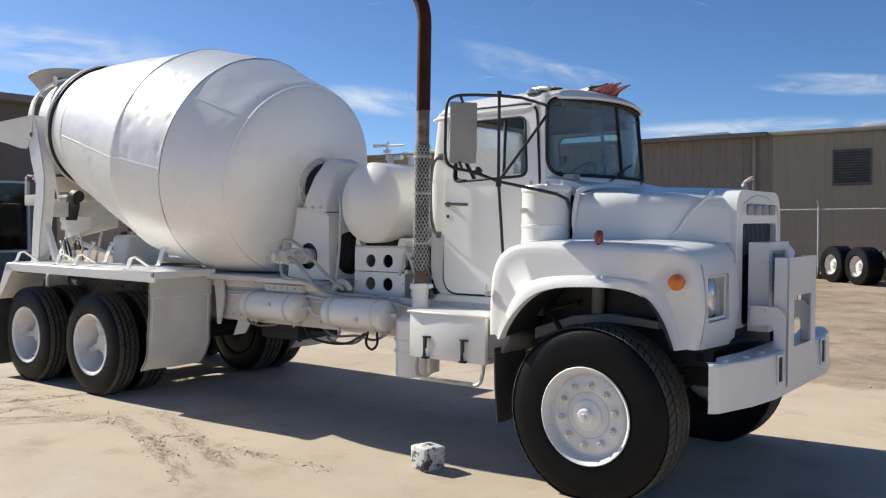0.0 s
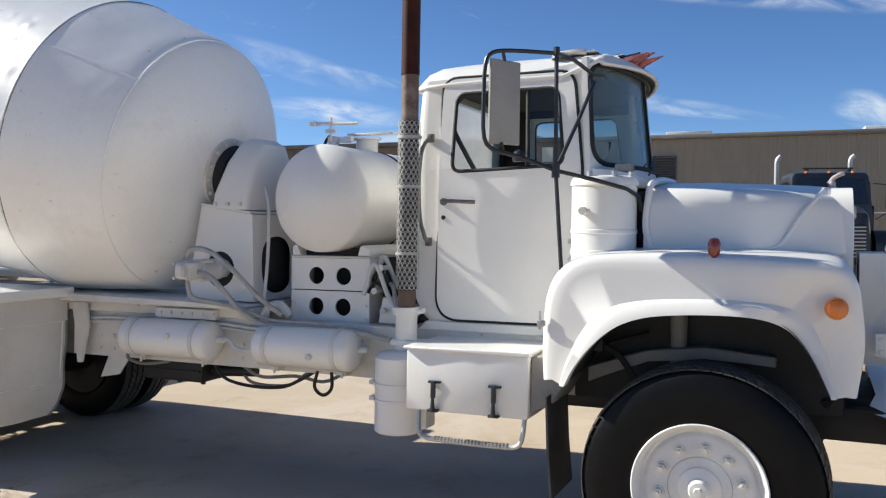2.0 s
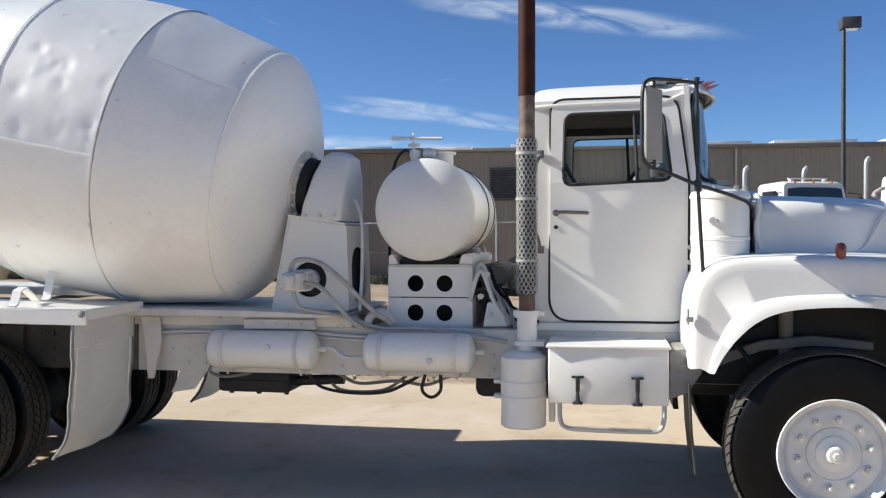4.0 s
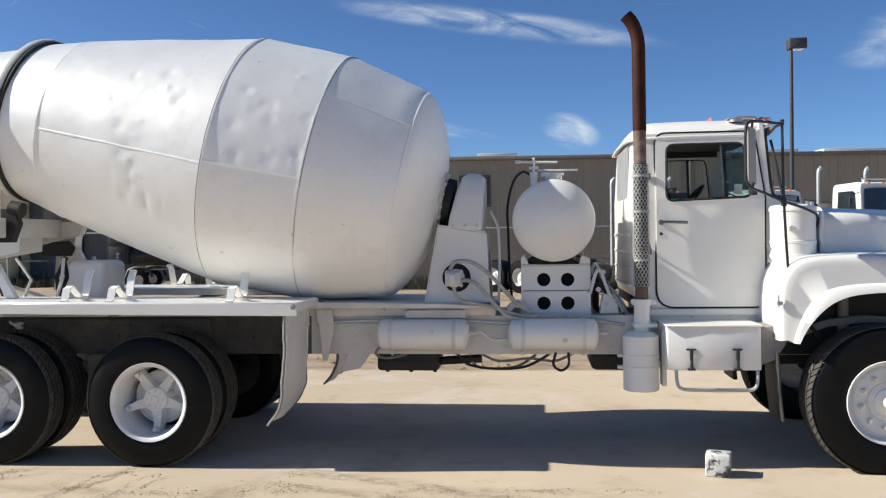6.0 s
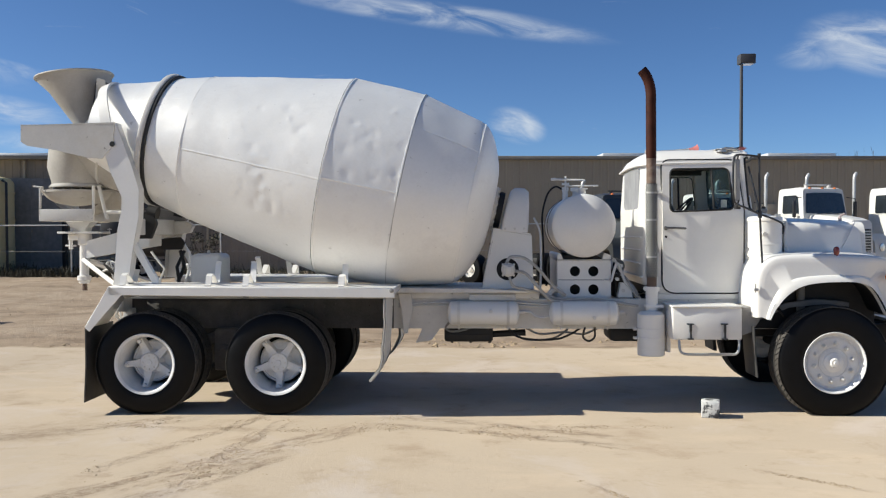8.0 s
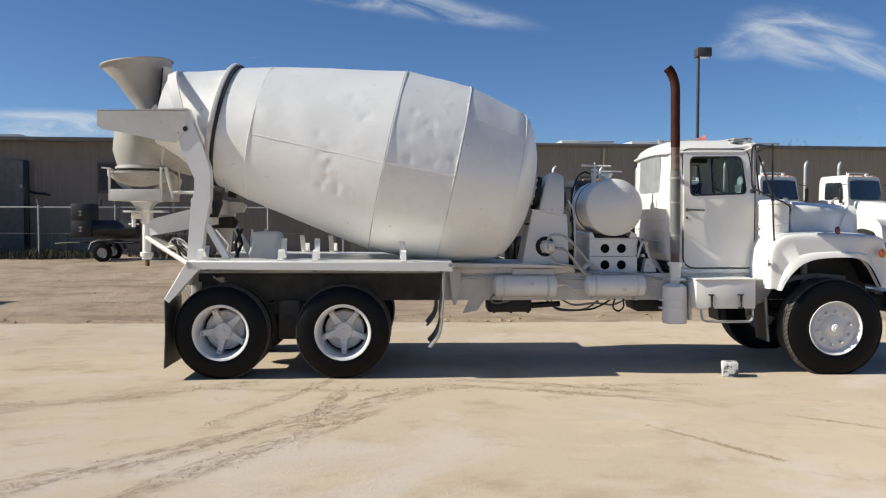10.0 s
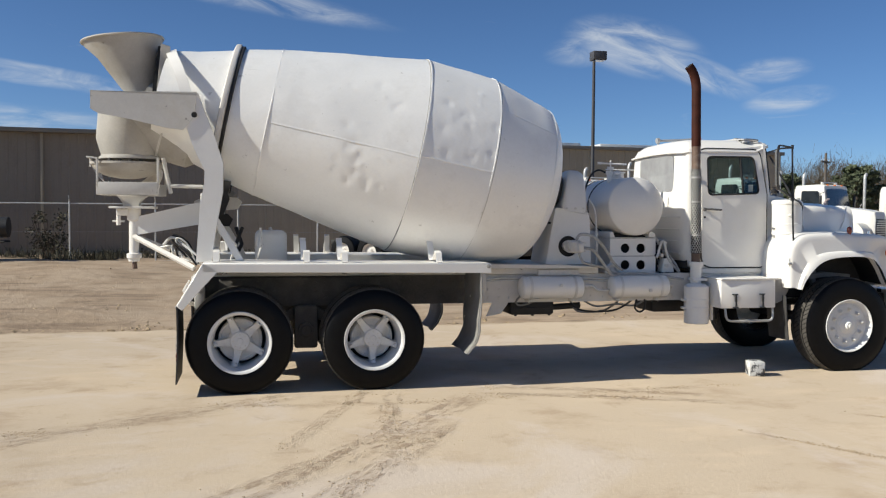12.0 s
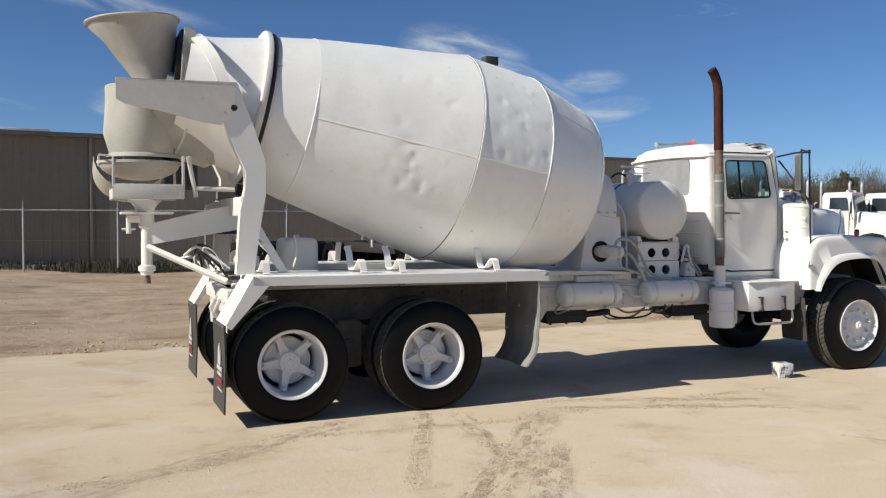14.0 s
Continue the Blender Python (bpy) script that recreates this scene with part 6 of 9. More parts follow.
    for i in range(nx + 1):
        u = i / nx
        row = []
        for j in range(ny + 1):
            v = j / ny
            s, t = 2 * u - 1, 2 * v - 1
            x = xa + (xb - xa) * u
            hw = 1 - 0.10 * max(0, s) ** 4 - 0.07 * max(0, -s) ** 8
            y = 0.25 + t * 0.742 * hw
            x -= 0.15 * t * t * max(0, s) ** 3
            front = max(0.0, min(1.0, (s - 0.45) / 0.45))
            drop = max((0.145 - 0.085 * front) * abs(t) ** 7, 0.145 * max(0, -s) ** 10, 0.075 * max(0, s) ** 9)
            z = 2.690 - drop - 0.02 * t * t - 0.018 * min(0.0, s) ** 2
            row.append((x, y, z))
        rows.append(row)
    grid_surf(bm, rows)
    rim = [Vector(r) for r in rows[0]] + [Vector(r[-1]) for r in rows[1:-1]] + [Vector(r) for r in reversed(rows[-1])] + [Vector(r[0]) for r in reversed(rows[1:-1])]
    tube(bm, [p + Vector((0, 0, -0.006)) for p in rim], 0.014, 8, closed=True)
    roof = part("roof", bm, WHITE, c, "white rounded cab roof", sharp=60)
    # near-black sheets over the white shell, to darken the interior
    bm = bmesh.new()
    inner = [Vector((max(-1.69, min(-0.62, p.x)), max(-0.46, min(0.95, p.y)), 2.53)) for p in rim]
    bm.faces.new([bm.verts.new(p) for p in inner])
    part("headlining", bm, INTERIOR_DARK, c)
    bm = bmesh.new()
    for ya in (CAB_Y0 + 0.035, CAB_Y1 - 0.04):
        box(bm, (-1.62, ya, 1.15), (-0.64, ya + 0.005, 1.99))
    part("door_trim", bm, INTERIOR_DARK, c)
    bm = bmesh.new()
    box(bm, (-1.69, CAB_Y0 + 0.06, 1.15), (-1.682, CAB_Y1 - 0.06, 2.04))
    part("back_trim", bm, INTERIOR_DARK, c)
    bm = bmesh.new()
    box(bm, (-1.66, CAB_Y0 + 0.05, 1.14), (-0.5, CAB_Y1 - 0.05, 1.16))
    part("cab_floor", bm, INTERIOR_DARK, c)
    bm = bmesh.new()
    lathe(bm, (-0.87, -0.36, 2.64), (0, 0, 1), [(0.0, 0.055), (0.02, 0.055), (0.035, 0.03), (0.036, 0.0)], 16)
    tube(bm, [(-0.87, -0.36, 2.67), (-0.78, -0.38, 2.672), (-0.72, -0.38, 2.665)], 0.018, 8)
    part("roof_horn", bm, STEEL, c)
    # long trumpet horn on two feet along the far edge of the roof
    bm = bmesh.new()
    lathe(bm, (-1.45, 0.80, 2.745), Vector((0.62, 0.03, 0.03)).normalized(), [(0.0, 0.0), (0.0, 0.035), (0.035, 0.038), (0.05, 0.016), (0.30, 0.016), (0.48, 0.022), (0.52, 0.028)], 16)
    th = part("trumpet_horn", bm, GALV, c, "long trumpet air horn with a red bell")
    bm = bmesh.new()
    lathe(bm, (-0.932, 0.825, 2.770), Vector((0.62, 0.03, 0.03)).normalized(), [(0.0, 0.026), (0.05, 0.036), (0.09, 0.055), (0.105, 0.068), (0.095, 0.05), (0.02, 0.02)], 20)
    part("horn_bell", bm, RAGRED, th, "red flared horn bell")
    for x in (-1.43, -1.02):
        bm = bmesh.new()
        cyl(bm, (x, 0.80, 2.60), (x, 0.80, 2.755), 0.010, n=8)
        part("horn_foot", bm, GALV, th)
    # more near-black sheets, added where white pillars showed through the windows
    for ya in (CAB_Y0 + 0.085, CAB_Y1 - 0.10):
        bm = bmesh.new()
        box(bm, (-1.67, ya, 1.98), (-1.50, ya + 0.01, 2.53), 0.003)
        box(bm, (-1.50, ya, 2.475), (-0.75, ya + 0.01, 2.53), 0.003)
        part("pillar_trim", bm, INTERIOR_DARK, c)
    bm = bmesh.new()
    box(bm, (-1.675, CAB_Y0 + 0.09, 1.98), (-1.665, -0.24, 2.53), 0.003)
    part("corner_trim", bm, INTERIOR_DARK, c)
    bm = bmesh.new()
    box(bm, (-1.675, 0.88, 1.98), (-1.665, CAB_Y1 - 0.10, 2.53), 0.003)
    part("corner_trim", bm, INTERIOR_DARK, c)
    # windscreen: two panes meeting at a centre bar
    zb = 2.03

    def screen(a, z, d):
        t = abs(a - 0.25) / 0.79
        x = -0.470 - 0.185 * t ** 2.3 - (z - zb) * 0.107
        return Vector((x - d, a, z))
    bm = bmesh.new()
    steps = 18
    top = [(-0.490 + 1.480 * k / steps, 2.615) for k in range(steps + 1)]
    bot = [(-0.538 + 1.576 * k / steps, 1.985) for k in range(steps + 1)]

    def dense(loop):
        out = []
        for i, p in enumerate(loop):
            q = loop[(i + 1) % len(loop)]
            k = max(1, round(abs(q[0] - p[0]) / 0.09))
            out += [(p[0] + (q[0] - p[0]) * j / k, p[1] + (q[1] - p[1]) * j / k) for j in range(k)]
        return out
    opening = dense(rounded([(-0.522, 2.035), (0.30, 2.035), (1.022, 2.035), (0.975, 2.585), (0.30, 2.595), (-0.478, 2.585)], [0.13, 0, 0.13, 0.11, 0, 0.11], 7))
    panel(bm, bot + top[::-1], [opening], screen, 0.03)
    part("windscreen_frame", bm, WHITE, c, sharp=60)
    bm = bmesh.new()
    tube(bm, [screen(a, z, -0.004) for a, z in opening], 0.014, 6, closed=True)
    part("windscreen_seal", bm, GAP, c, "black rubber seal round the wide bowed windscreen")
    bm = bmesh.new()
    rows = [[screen(0.305 + dy, 2.03 + 0.57 * k / 6, dd) for dy, dd in ((-0.009, -0.004), (0.009, -0.004), (0.009, 0.016), (-0.009, 0.016))] for k in range(7)]
    grid_surf(bm, rows, True)
    part("windscreen_divider", bm, GAP, c, "thin black strip between the two panes")
    for lo, hi in ((-0.530, 0.30), (0.31, 1.030)):
        bm = bmesh.new()
        ys = [lo + (hi - lo) * k / 10 for k in range(11)]
        grid_surf(bm, [[screen(y + (0.25 - y) * 0.05 * (z - 2.03) / 0.56, z, 0.012) for y in ys] for z in (2.03, 2.59)])
        g = part("windscreen_pane", bm, WINDSCREEN, c, "blue-green tinted windscreen pane")
        g.visible_shadow = False
    for y in (0.05, 0.62):
        bm = bmesh.new()
        a, b2 = screen(y, 2.0, -0.03), screen(y + 0.26, 2.09, -0.018)
        tube(bm, [a, (a + b2) / 2 + Vector((0.01, 0, 0.0)), b2], 0.006, 6)
        tube(bm, [screen(y + 0.14, 2.055, -0.014), screen(y + 0.42, 2.14, -0.012)], 0.007, 6)
        part("wiper", bm, BLACK, c, "black windscreen wiper")
    writing("sticker_mark", "7", 0.075, GAP, Matrix(((0.39, -0.10, 0.92, -0.585), (0.92, 0.04, -0.39, -0.373), (0, 0.99, 0.11, 2.135), (0, 0, 0, 1))), c, 0.001)
    # cowl between windscreen and hood
    bm = bmesh.new()
    prism(bm, [(-0.62, 1.90), (-0.34, 1.90), (-0.335, 1.945), (-0.42, 1.975), (-0.62, 2.02)], -0.52, 1.02, 0.01)
    part("cowl", bm, WHITE, c)
    bm = bmesh.new()
    box(bm, (-0.53, -0.50, 1.99), (-0.44, -0.40, 2.035), 0.012)
    part("cowl_lamp", bm, TRIMGREY, c)
    # dashboard, wheel and seats seen through the windows
    bm = bmesh.new()
    prism(bm, [(-0.95, 1.90), (-0.66, 1.90), (-0.62, 2.02), (-0.80, 2.05), (-0.93, 2.0)], -0.46, 0.96, 0.02)
    part("dashboard", bm, SEAT, c)
    bm = bmesh.new()
    lathe(bm, (-1.08, 0.66, 2.03), (-0.75, 0, 0.66), [(-0.012, 0.215), (0.0, 0.228), (0.012, 0.215), (0.0, 0.203)], 36, close=True)
    u, w, d = frame_along((-0.75, 0, 0.66))
    for k in range(3):
        a = 2 * math.pi * k / 3 + 0.5
        tube(bm, [Vector((-1.08, 0.66, 2.03)), Vector((-1.08, 0.66, 2.03)) + (u * math.cos(a) + w * math.sin(a)) * 0.21], 0.01, 6)
    cyl(bm, (-1.08, 0.66, 2.03), (-0.85, 0.66, 1.82), 0.03, n=12)
    part("steering_wheel", bm, BLACK, c)
    for y in (-0.05, 0.66):
        bm = bmesh.new()
        box(bm, (-1.60, y - 0.22, 1.45), (-1.20, y + 0.22, 1.62), 0.05)
        box(bm, (-1.66, y - 0.21, 1.60), (-1.54, y + 0.21, 2.0), 0.05)
        part("seat", bm, SEAT, c)
    bm = bmesh.new()
    tube(bm, [(-1.40, -0.42, 2.50), (-1.52, -0.42, 2.36), (-1.50, -0.40, 2.25), (-1.36, -0.36, 1.98)], 0.014, 6, 4)
    part("seat_belt", bm, BLACK, c)
    # doors
    for near in (True, False):
        s = 1 if near else -1
        bm = bmesh.new()
        place = lambda a, z, d: Vector((a, side_y(z, near) - s * 0.016 + s * d, z))
        low = rounded([(-1.535, 1.165), (-0.708, 1.165), (-0.700, 2.02), (-1.535, 2.02)], [0.14, 0.09, 0, 0], 7)
        panel(bm, low, [], place, 0.016)
        d = part("door", bm, WHITE, c, "white cab door")
        bm = bmesh.new()
        up = rounded([(-1.535, 2.02), (-0.700, 2.02), (-0.765, 2.545), (-1.53, 2.545)], [0, 0, 0.09, 0.09], 6)
        panel(bm, up, [win], place, 0.016)
        part("window_frame", bm, WHITE, d)
        bm = bmesh.new()
        loop = low[:-2] + [(-0.700, 2.02)] + up[2:-1]
        outline = rounded([(-1.542, 1.158), (-0.702, 1.158), (-0.694, 2.02), (-0.758, 2.553), (-1.537, 2.553)], [0.145, 0.095, 0.02, 0.095, 0.095], 7)
        tube(bm, [place(a, z, 0.009) for a, z in outline], 0.0085, 6, closed=True)
        part("door_seal", bm, GAP, d, "black rubber door seal")
        bm = bmesh.new()
        tube(bm, [place(a, z, 0.004) for a, z in win], 0.011, 6, closed=True)
        tube(bm, [place(-1.0, 2.015, 0.008), place(-1.02, 2.455, 0.008)], 0.012, 6)
        part("window_seal", bm, GAP, d)
        bm = bmesh.new()
        bm.faces.new([bm.verts.new(place(a, z, 0.01)) for a, z in ((-1.0, 2.02), (-0.80, 2.035), (-0.85, 2.455), (-1.02, 2.455))])
        g = part("vent_pane", bm, PANE, d, "smoky quarter vent pane")
        g.visible_shadow = False
        if not near:
            bm = bmesh.new()
            bm.faces.new([bm.verts.new(place(a, z, 0.01)) for a, z in ((-1.45, 2.01), (-1.0, 2.02), (-1.02, 2.455), (-1.44, 2.455))])
            g = part("window_pane", bm, PANE, d)
            g.visible_shadow = False
        bm = bmesh.new()
        y = side_y(1.83, near) - s * 0.016
        tube(bm, [Vector((-1.50, y, 1.835)), Vector((-1.50, y - s * 0.03, 1.838)), Vector((-1.44, y - s * 0.036, 1.838)), Vector((-1.33, y - s * 0.034, 1.833)), Vector((-1.30, y - s * 0.02, 1.832))], 0.011, 8)
        lathe(bm, (-1.50, y, 1.835), (0, -s, 0), [(0, 0.022), (0.012, 0.02), (0.014, 0.0)], 14)
        part("door_handle", bm, GRAB, d, "dull metal door handle")
        bm = bmesh.new()
        lathe(bm, (-1.50, y, 1.745), (0, -s, 0), [(0, 0.013), (0.004, 0.013), (0.006, 0.0)], 14)
        part("keyhole", bm, GAP, d)
        if near:
            bm = bmesh.new()
            box(bm, (-0.925, side_y(2.1) + 0.0, 2.05), (-0.865, side_y(2.1) + 0.004, 2.13))
            part("pane_sticker", bm, STICKER, d)
    bm = bmesh.new()
    prism(bm, [(-1.66, SILL - 0.005), (-0.74, SILL - 0.005), (-0.72, 1.15), (-1.60, 1.15)], CAB_Y0 - 0.008, CAB_Y0 + 0.02, 0.006)
    part("door_sill", bm, WHITE, c)
    bm = bmesh.new()
    tube(bm, [(-1.595, -0.53, 2.20), (-1.60, -0.575, 2.185), (-1.625, -0.59, 2.12), (-1.64, -0.59, 1.95), (-1.63, -0.59, 1.75), (-1.605, -0.59, 1.66), (-1.598, -0.575, 1.62), (-1.595, -0.53, 1.605)], 0.012, 8, 4)
    box(bm, (-1.615, -0.55, 1.58), (-1.575, -0.53, 1.63), 0.005)
    box(bm, (-1.615, -0.545, 2.18), (-1.575, -0.515, 2.23), 0.005)
    part("grab_handle", bm, GRAB, c, "bent grab handle beside the door")
    bm = bmesh.new()
    box(bm, (-1.6, -0.5, 1.0), (-0.6, 0.98, 1.09), 0.01)
    part("cab_mount", bm, DARK, c)


cab()


# ---- hood, fenders, grille ----
HOOD_Y = 0.11


def hood():
    secs = [(-0.335, 0.775, 1.945, 1.54), (-0.30, 0.785, 1.948, 1.54), (-0.05, 0.74, 1.945, 1.54), (0.22, 0.665, 1.935, 1.54), (0.42, 0.555, 1.925, 1.55), (0.56, 0.455, 1.912, 1.56), (0.61, 0.42, 1.90, 1.57),
            (0.64, 0.385, 1.87, 1.58)]
    bm = bmesh.new()
    rows = []
    for x, hw, zt, zb in secs:
        r = min(0.11, hw * 0.3)
        half = []
        for t in [k / 4 for k in range(5)]:
            half.append((hw * (1 + 0.05 * (1 - t)), zb + (zt - 0.05 - r - zb) * t))
        for k in range(1, 7):
            a = math.pi / 2 * k / 6
            half.append((hw - r + r * math.cos(a), zt - 0.05 - r + r * math.sin(a)))
        for t in (0.25, 0.5, 0.75, 1.0):
            half.append(((hw - r) * (1 - t), zt - 0.05 * (1 - t) ** 2))
        row = [(x, HOOD_Y - a, z) for a, z in half] + [(x, HOOD_Y + a, z) for a, z in reversed(half[:-1])]
        rows.append(row)
    vs = grid_surf(bm, rows)
    bm.faces.new(vs[0])
    h = part("hood", bm, WHITE, truck, "long rounded white bonnet", sharp=50)
    bm = bmesh.new()
    tube(bm, [(-0.30, HOOD_Y - 0.80, 1.60), (-0.325, HOOD_Y - 0.798, 1.70), (-0.315, HOOD_Y - 0.79, 1.85), (-0.31, HOOD_Y - 0.73, 1.915), (-0.31, HOOD_Y - 0.4, 1.95), (-0.31, HOOD_Y, 1.955)], 0.018, 8, 4)
    part("hood_lip", bm, WHITE, h)
    bm = bmesh.new()
    tube(bm, [(0.50, HOOD_Y - 0.488, 1.89), (0.40, HOOD_Y - 0.592, 1.76), (0.34, HOOD_Y - 0.628, 1.66), (0.28, HOOD_Y - 0.655, 1.60), (0.15, HOOD_Y - 0.70, 1.575), (-0.1, HOOD_Y - 0.77, 1.572)], 0.009, 8, 5)
    part("hood_crease", bm, WHITE, h)
    # black box filling the gap behind the air cleaner
    bm = bmesh.new()
    box(bm, (-0.42, -0.60, 1.45), (-0.345, 0.8, 1.88), 0.01)
    part("firewall", bm, GAP, h)
    # nose with the grille opening
    gx = 0.66
    bm = bmesh.new()
    outer = rounded([(-0.36, 1.02), (0.58, 1.02), (0.54, 1.90), (-0.32, 1.90)], [0.04, 0.04, 0.13, 0.13], 6)
    hole = rounded([(-0.225, 1.04), (0.445, 1.04), (0.445, 1.685), (-0.225, 1.685)], 0.03, 3)
    panel(bm, outer, [hole], lambda a, z, d: Vector((gx - 0.02 - max(0, z - 1.6) * 0.03 - d, a, z)), 0.10)
    bmesh.ops.bevel(bm, geom=[e for e in bm.edges if e.calc_face_angle(0) > 1.0], offset=0.012, segments=2, affect="EDGES")
    n = part("grille_shell", bm, WHITE, h, "white nose panel round the grille")
    for k in range(26):
        y = -0.215 + k * 0.0258
        bm = bmesh.new()
        box(bm, (gx - 0.085, y, 1.04), (gx - 0.06, y + 0.011, 1.685), 0.002)
        part("grille_bar", bm, GRILLE, n)
    bm = bmesh.new()
    box(bm, (gx - 0.15, -0.23, 1.03), (gx - 0.125, 0.45, 1.69))
    part("radiator", bm, MESH, n, "dark radiator core")
    # raised letters become plain bars of cast metal
    for k in range(4):
        y = -0.15 + k * 0.145
        bm = bmesh.new()
        box(bm, (gx - 0.03, y, 1.74), (gx - 0.006, y + 0.105, 1.812), 0.012, 3)
        part("maker_badge", bm, BADGE, n, "plain cast metal bar on the nose")
    bm = bmesh.new()
    oy = HOOD_Y - 0.03
    lathe(bm, (0.54, oy, 1.90), (0, 0, 1), [(0, 0.034), (0.012, 0.03), (0.02, 0.018), (0.035, 0.02), (0.05, 0.014), (0.06, 0.0)], 14)
    tube(bm, [(0.525, oy, 1.935), (0.545, oy, 1.965), (0.565, oy, 1.978), (0.585, oy, 1.988)], 0.012, 8)
    box(bm, (0.575, oy - 0.014, 1.978), (0.603, oy + 0.014, 2.0), 0.007)
    part("hood_ornament", bm, ORNAMENT, h, "small tarnished bonnet ornament")


def fender(flip):
    f = Matrix.Diagonal((1, -1, 1, 1)) if flip else Matrix.Identity(4)
    XF[0] = BODY_LEAN @ f
    outer = [(-0.745, 0.955), (-0.755, 1.12), (-0.745, 1.32), (-0.715, 1.43), (-0.655, 1.51), (-0.56, 1.555), (-0.40, 1.572), (-0.1, 1.578), (0.2, 1.568), (0.42, 1.556), (0.56, 1.535), (0.625, 1.485), (0.652, 1.38),
             (0.668, 1.18), (0.64, 0.96)]
    arch = [(-0.62, 0.94), (-0.575, 1.03), (-0.50, 1.13), (-0.40, 1.22), (-0.28, 1.275), (-0.12, 1.30), (0.10, 1.308), (0.24, 1.298), (0.34, 1.262), (0.41, 1.195), (0.47, 1.10), (0.535, 0.96)]
    n = 60
    P, A = resample([(x, z, 0) for x, z in smooth2(outer)], n), resample([(x, z, 0) for x, z in smooth2(arch)], n)
    mid = Vector((0.0, 1.05, 0))
    rows = [[] for _ in range(11)]
    for p, a in zip(P, A):
        inn = (mid - p).normalized()
        # side lip, side wall, rounded shoulder, top
        k = max(0.0, min(1.0, (p.x - 0.25) / 0.42))
        bend = 0.10 * k * k
        side = -1.085 + bend
        rows[0].append((a.x, side + 0.03, a.y))
        rows[1].append((a.x, side - 0.038, a.y))
        q = a.lerp(p, 0.17)
        rows[2].append((q.x, side - 0.030, q.y))
        q = a.lerp(p, 0.25)
        rows[3].append((q.x, side + 0.008, q.y))
        sh = min(0.10, (p - a).length * 0.45)
        for r, (s, dy) in enumerate(((1.0, 0.012), (0.55, 0.014), (0.26, 0.024), (0.08, 0.045), (0.0, 0.075))):
            q = p + inn * sh * s
            rows[4 + r].append((q.x, side + dy, q.y))
        top = max(0.0, min(1.0, (p.y - 1.40) / 0.14))
        rows[9].append((p.x, -0.72, p.y + 0.012 * top))
        rows[10].append((p.x, -0.36, p.y + 0.03 * top))
    bm = bmesh.new()
    grid_surf(bm, rows)
    gone = [f for f in bm.faces if f.calc_center_median().x > 0.60 and f.calc_center_median().y > -0.875 and f.calc_center_median().z < 1.46]
    bmesh.ops.delete(bm, geom=gone, context="FACES")
    fd = part("fender", bm, WHITE, truck, "white rounded front fender", sharp=50)
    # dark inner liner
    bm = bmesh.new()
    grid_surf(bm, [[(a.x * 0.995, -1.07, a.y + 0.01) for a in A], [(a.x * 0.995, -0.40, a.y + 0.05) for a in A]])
    part("wheel_arch_liner", bm, DARK, fd, "dark wheel arch lining")
    # near-black plate added to make the arch read black
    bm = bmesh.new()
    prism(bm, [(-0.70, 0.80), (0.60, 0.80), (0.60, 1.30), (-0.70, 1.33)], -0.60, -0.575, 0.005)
    part("splash_apron", bm, DARK, fd, "near-black splash apron closing the arch")
    # headlamp in a square pocket
    hx, ly0, ly1, lz0, lz1 = 0.660, -0.845, -0.505, 1.105, 1.385
    pocket = rounded([(ly0, lz0), (ly1, lz0), (ly1, lz1), (ly0, lz1)], 0.02, 3)
    bm = bmesh.new()

    def skin(z):
        zs, xs = (0.94, 0.96, 1.18, 1.38, 1.46, 1.50), (0.637, 0.642, 0.669, 0.654, 0.636, 0.612)
        i = max(k for k in range(5) if zs[k] <= max(z, 0.94))
        return xs[i] + (xs[i + 1] - xs[i]) * (z - zs[i]) / (zs[i + 1] - zs[i])
    edge = [(-0.895, 0.955), (-0.355, 0.935)] + [(-0.355, z) for z in (1.06, 1.18, 1.27, 1.35, 1.41, 1.495)] + [(-0.895, z) for z in (1.475, 1.41, 1.35, 1.27, 1.18, 1.06)]
    panel(bm, edge, [pocket[::-1]], lambda a, z, d: Vector((skin(z) - d, a, z)), 0.012)
    part("fender_front", bm, WHITE, fd)
    bm = bmesh.new()
    vs = grid_surf(bm, [[Vector((hx - 0.006 - dx, a, z)) for a, z in pocket] for dx in (0.0, 0.075)], True)
    bm.faces.new(vs[-1])
    bowl = part("headlamp_bowl", bm, WHITE, fd, "white square headlamp pocket")
    bm = bmesh.new()
    k = 0.022
    panel(bm, rounded([(ly0 + 0.004, lz0 + 0.004), (ly1 - 0.004, lz0 + 0.004), (ly1 - 0.004, lz1 - 0.004), (ly0 + 0.004, lz1 - 0.004)], 0.018, 3),
          [rounded([(ly0 + k, lz0 + k), (ly1 - k, lz0 + k), (ly1 - k, lz1 - k), (ly0 + k, lz1 - k)], 0.012, 3)[::-1]], lambda a, z, d: Vector((hx - 0.022 - d, a, z)), 0.008)
    bolts(bm, [(hx - 0.022, a, z) for a in (ly0 + 0.013, ly1 - 0.013) for z in (lz0 + 0.05, 1.245, lz1 - 0.05)], (1, 0, 0), 0.006, 0.006)
    part("headlamp_bezel", bm, WHITE, bowl)
    bm = bmesh.new()
    lathe(bm, (hx - 0.07, (ly0 + ly1) / 2, 1.245), (1, 0, 0), [(0.0, 0.118), (0.022, 0.118), (0.030, 0.108), (0.046, 0.075), (0.052, 0.0)], 28)
    part("headlamp", bm, LAMPGLASS, bowl, "round sealed-beam headlamp")
    bm = bmesh.new()
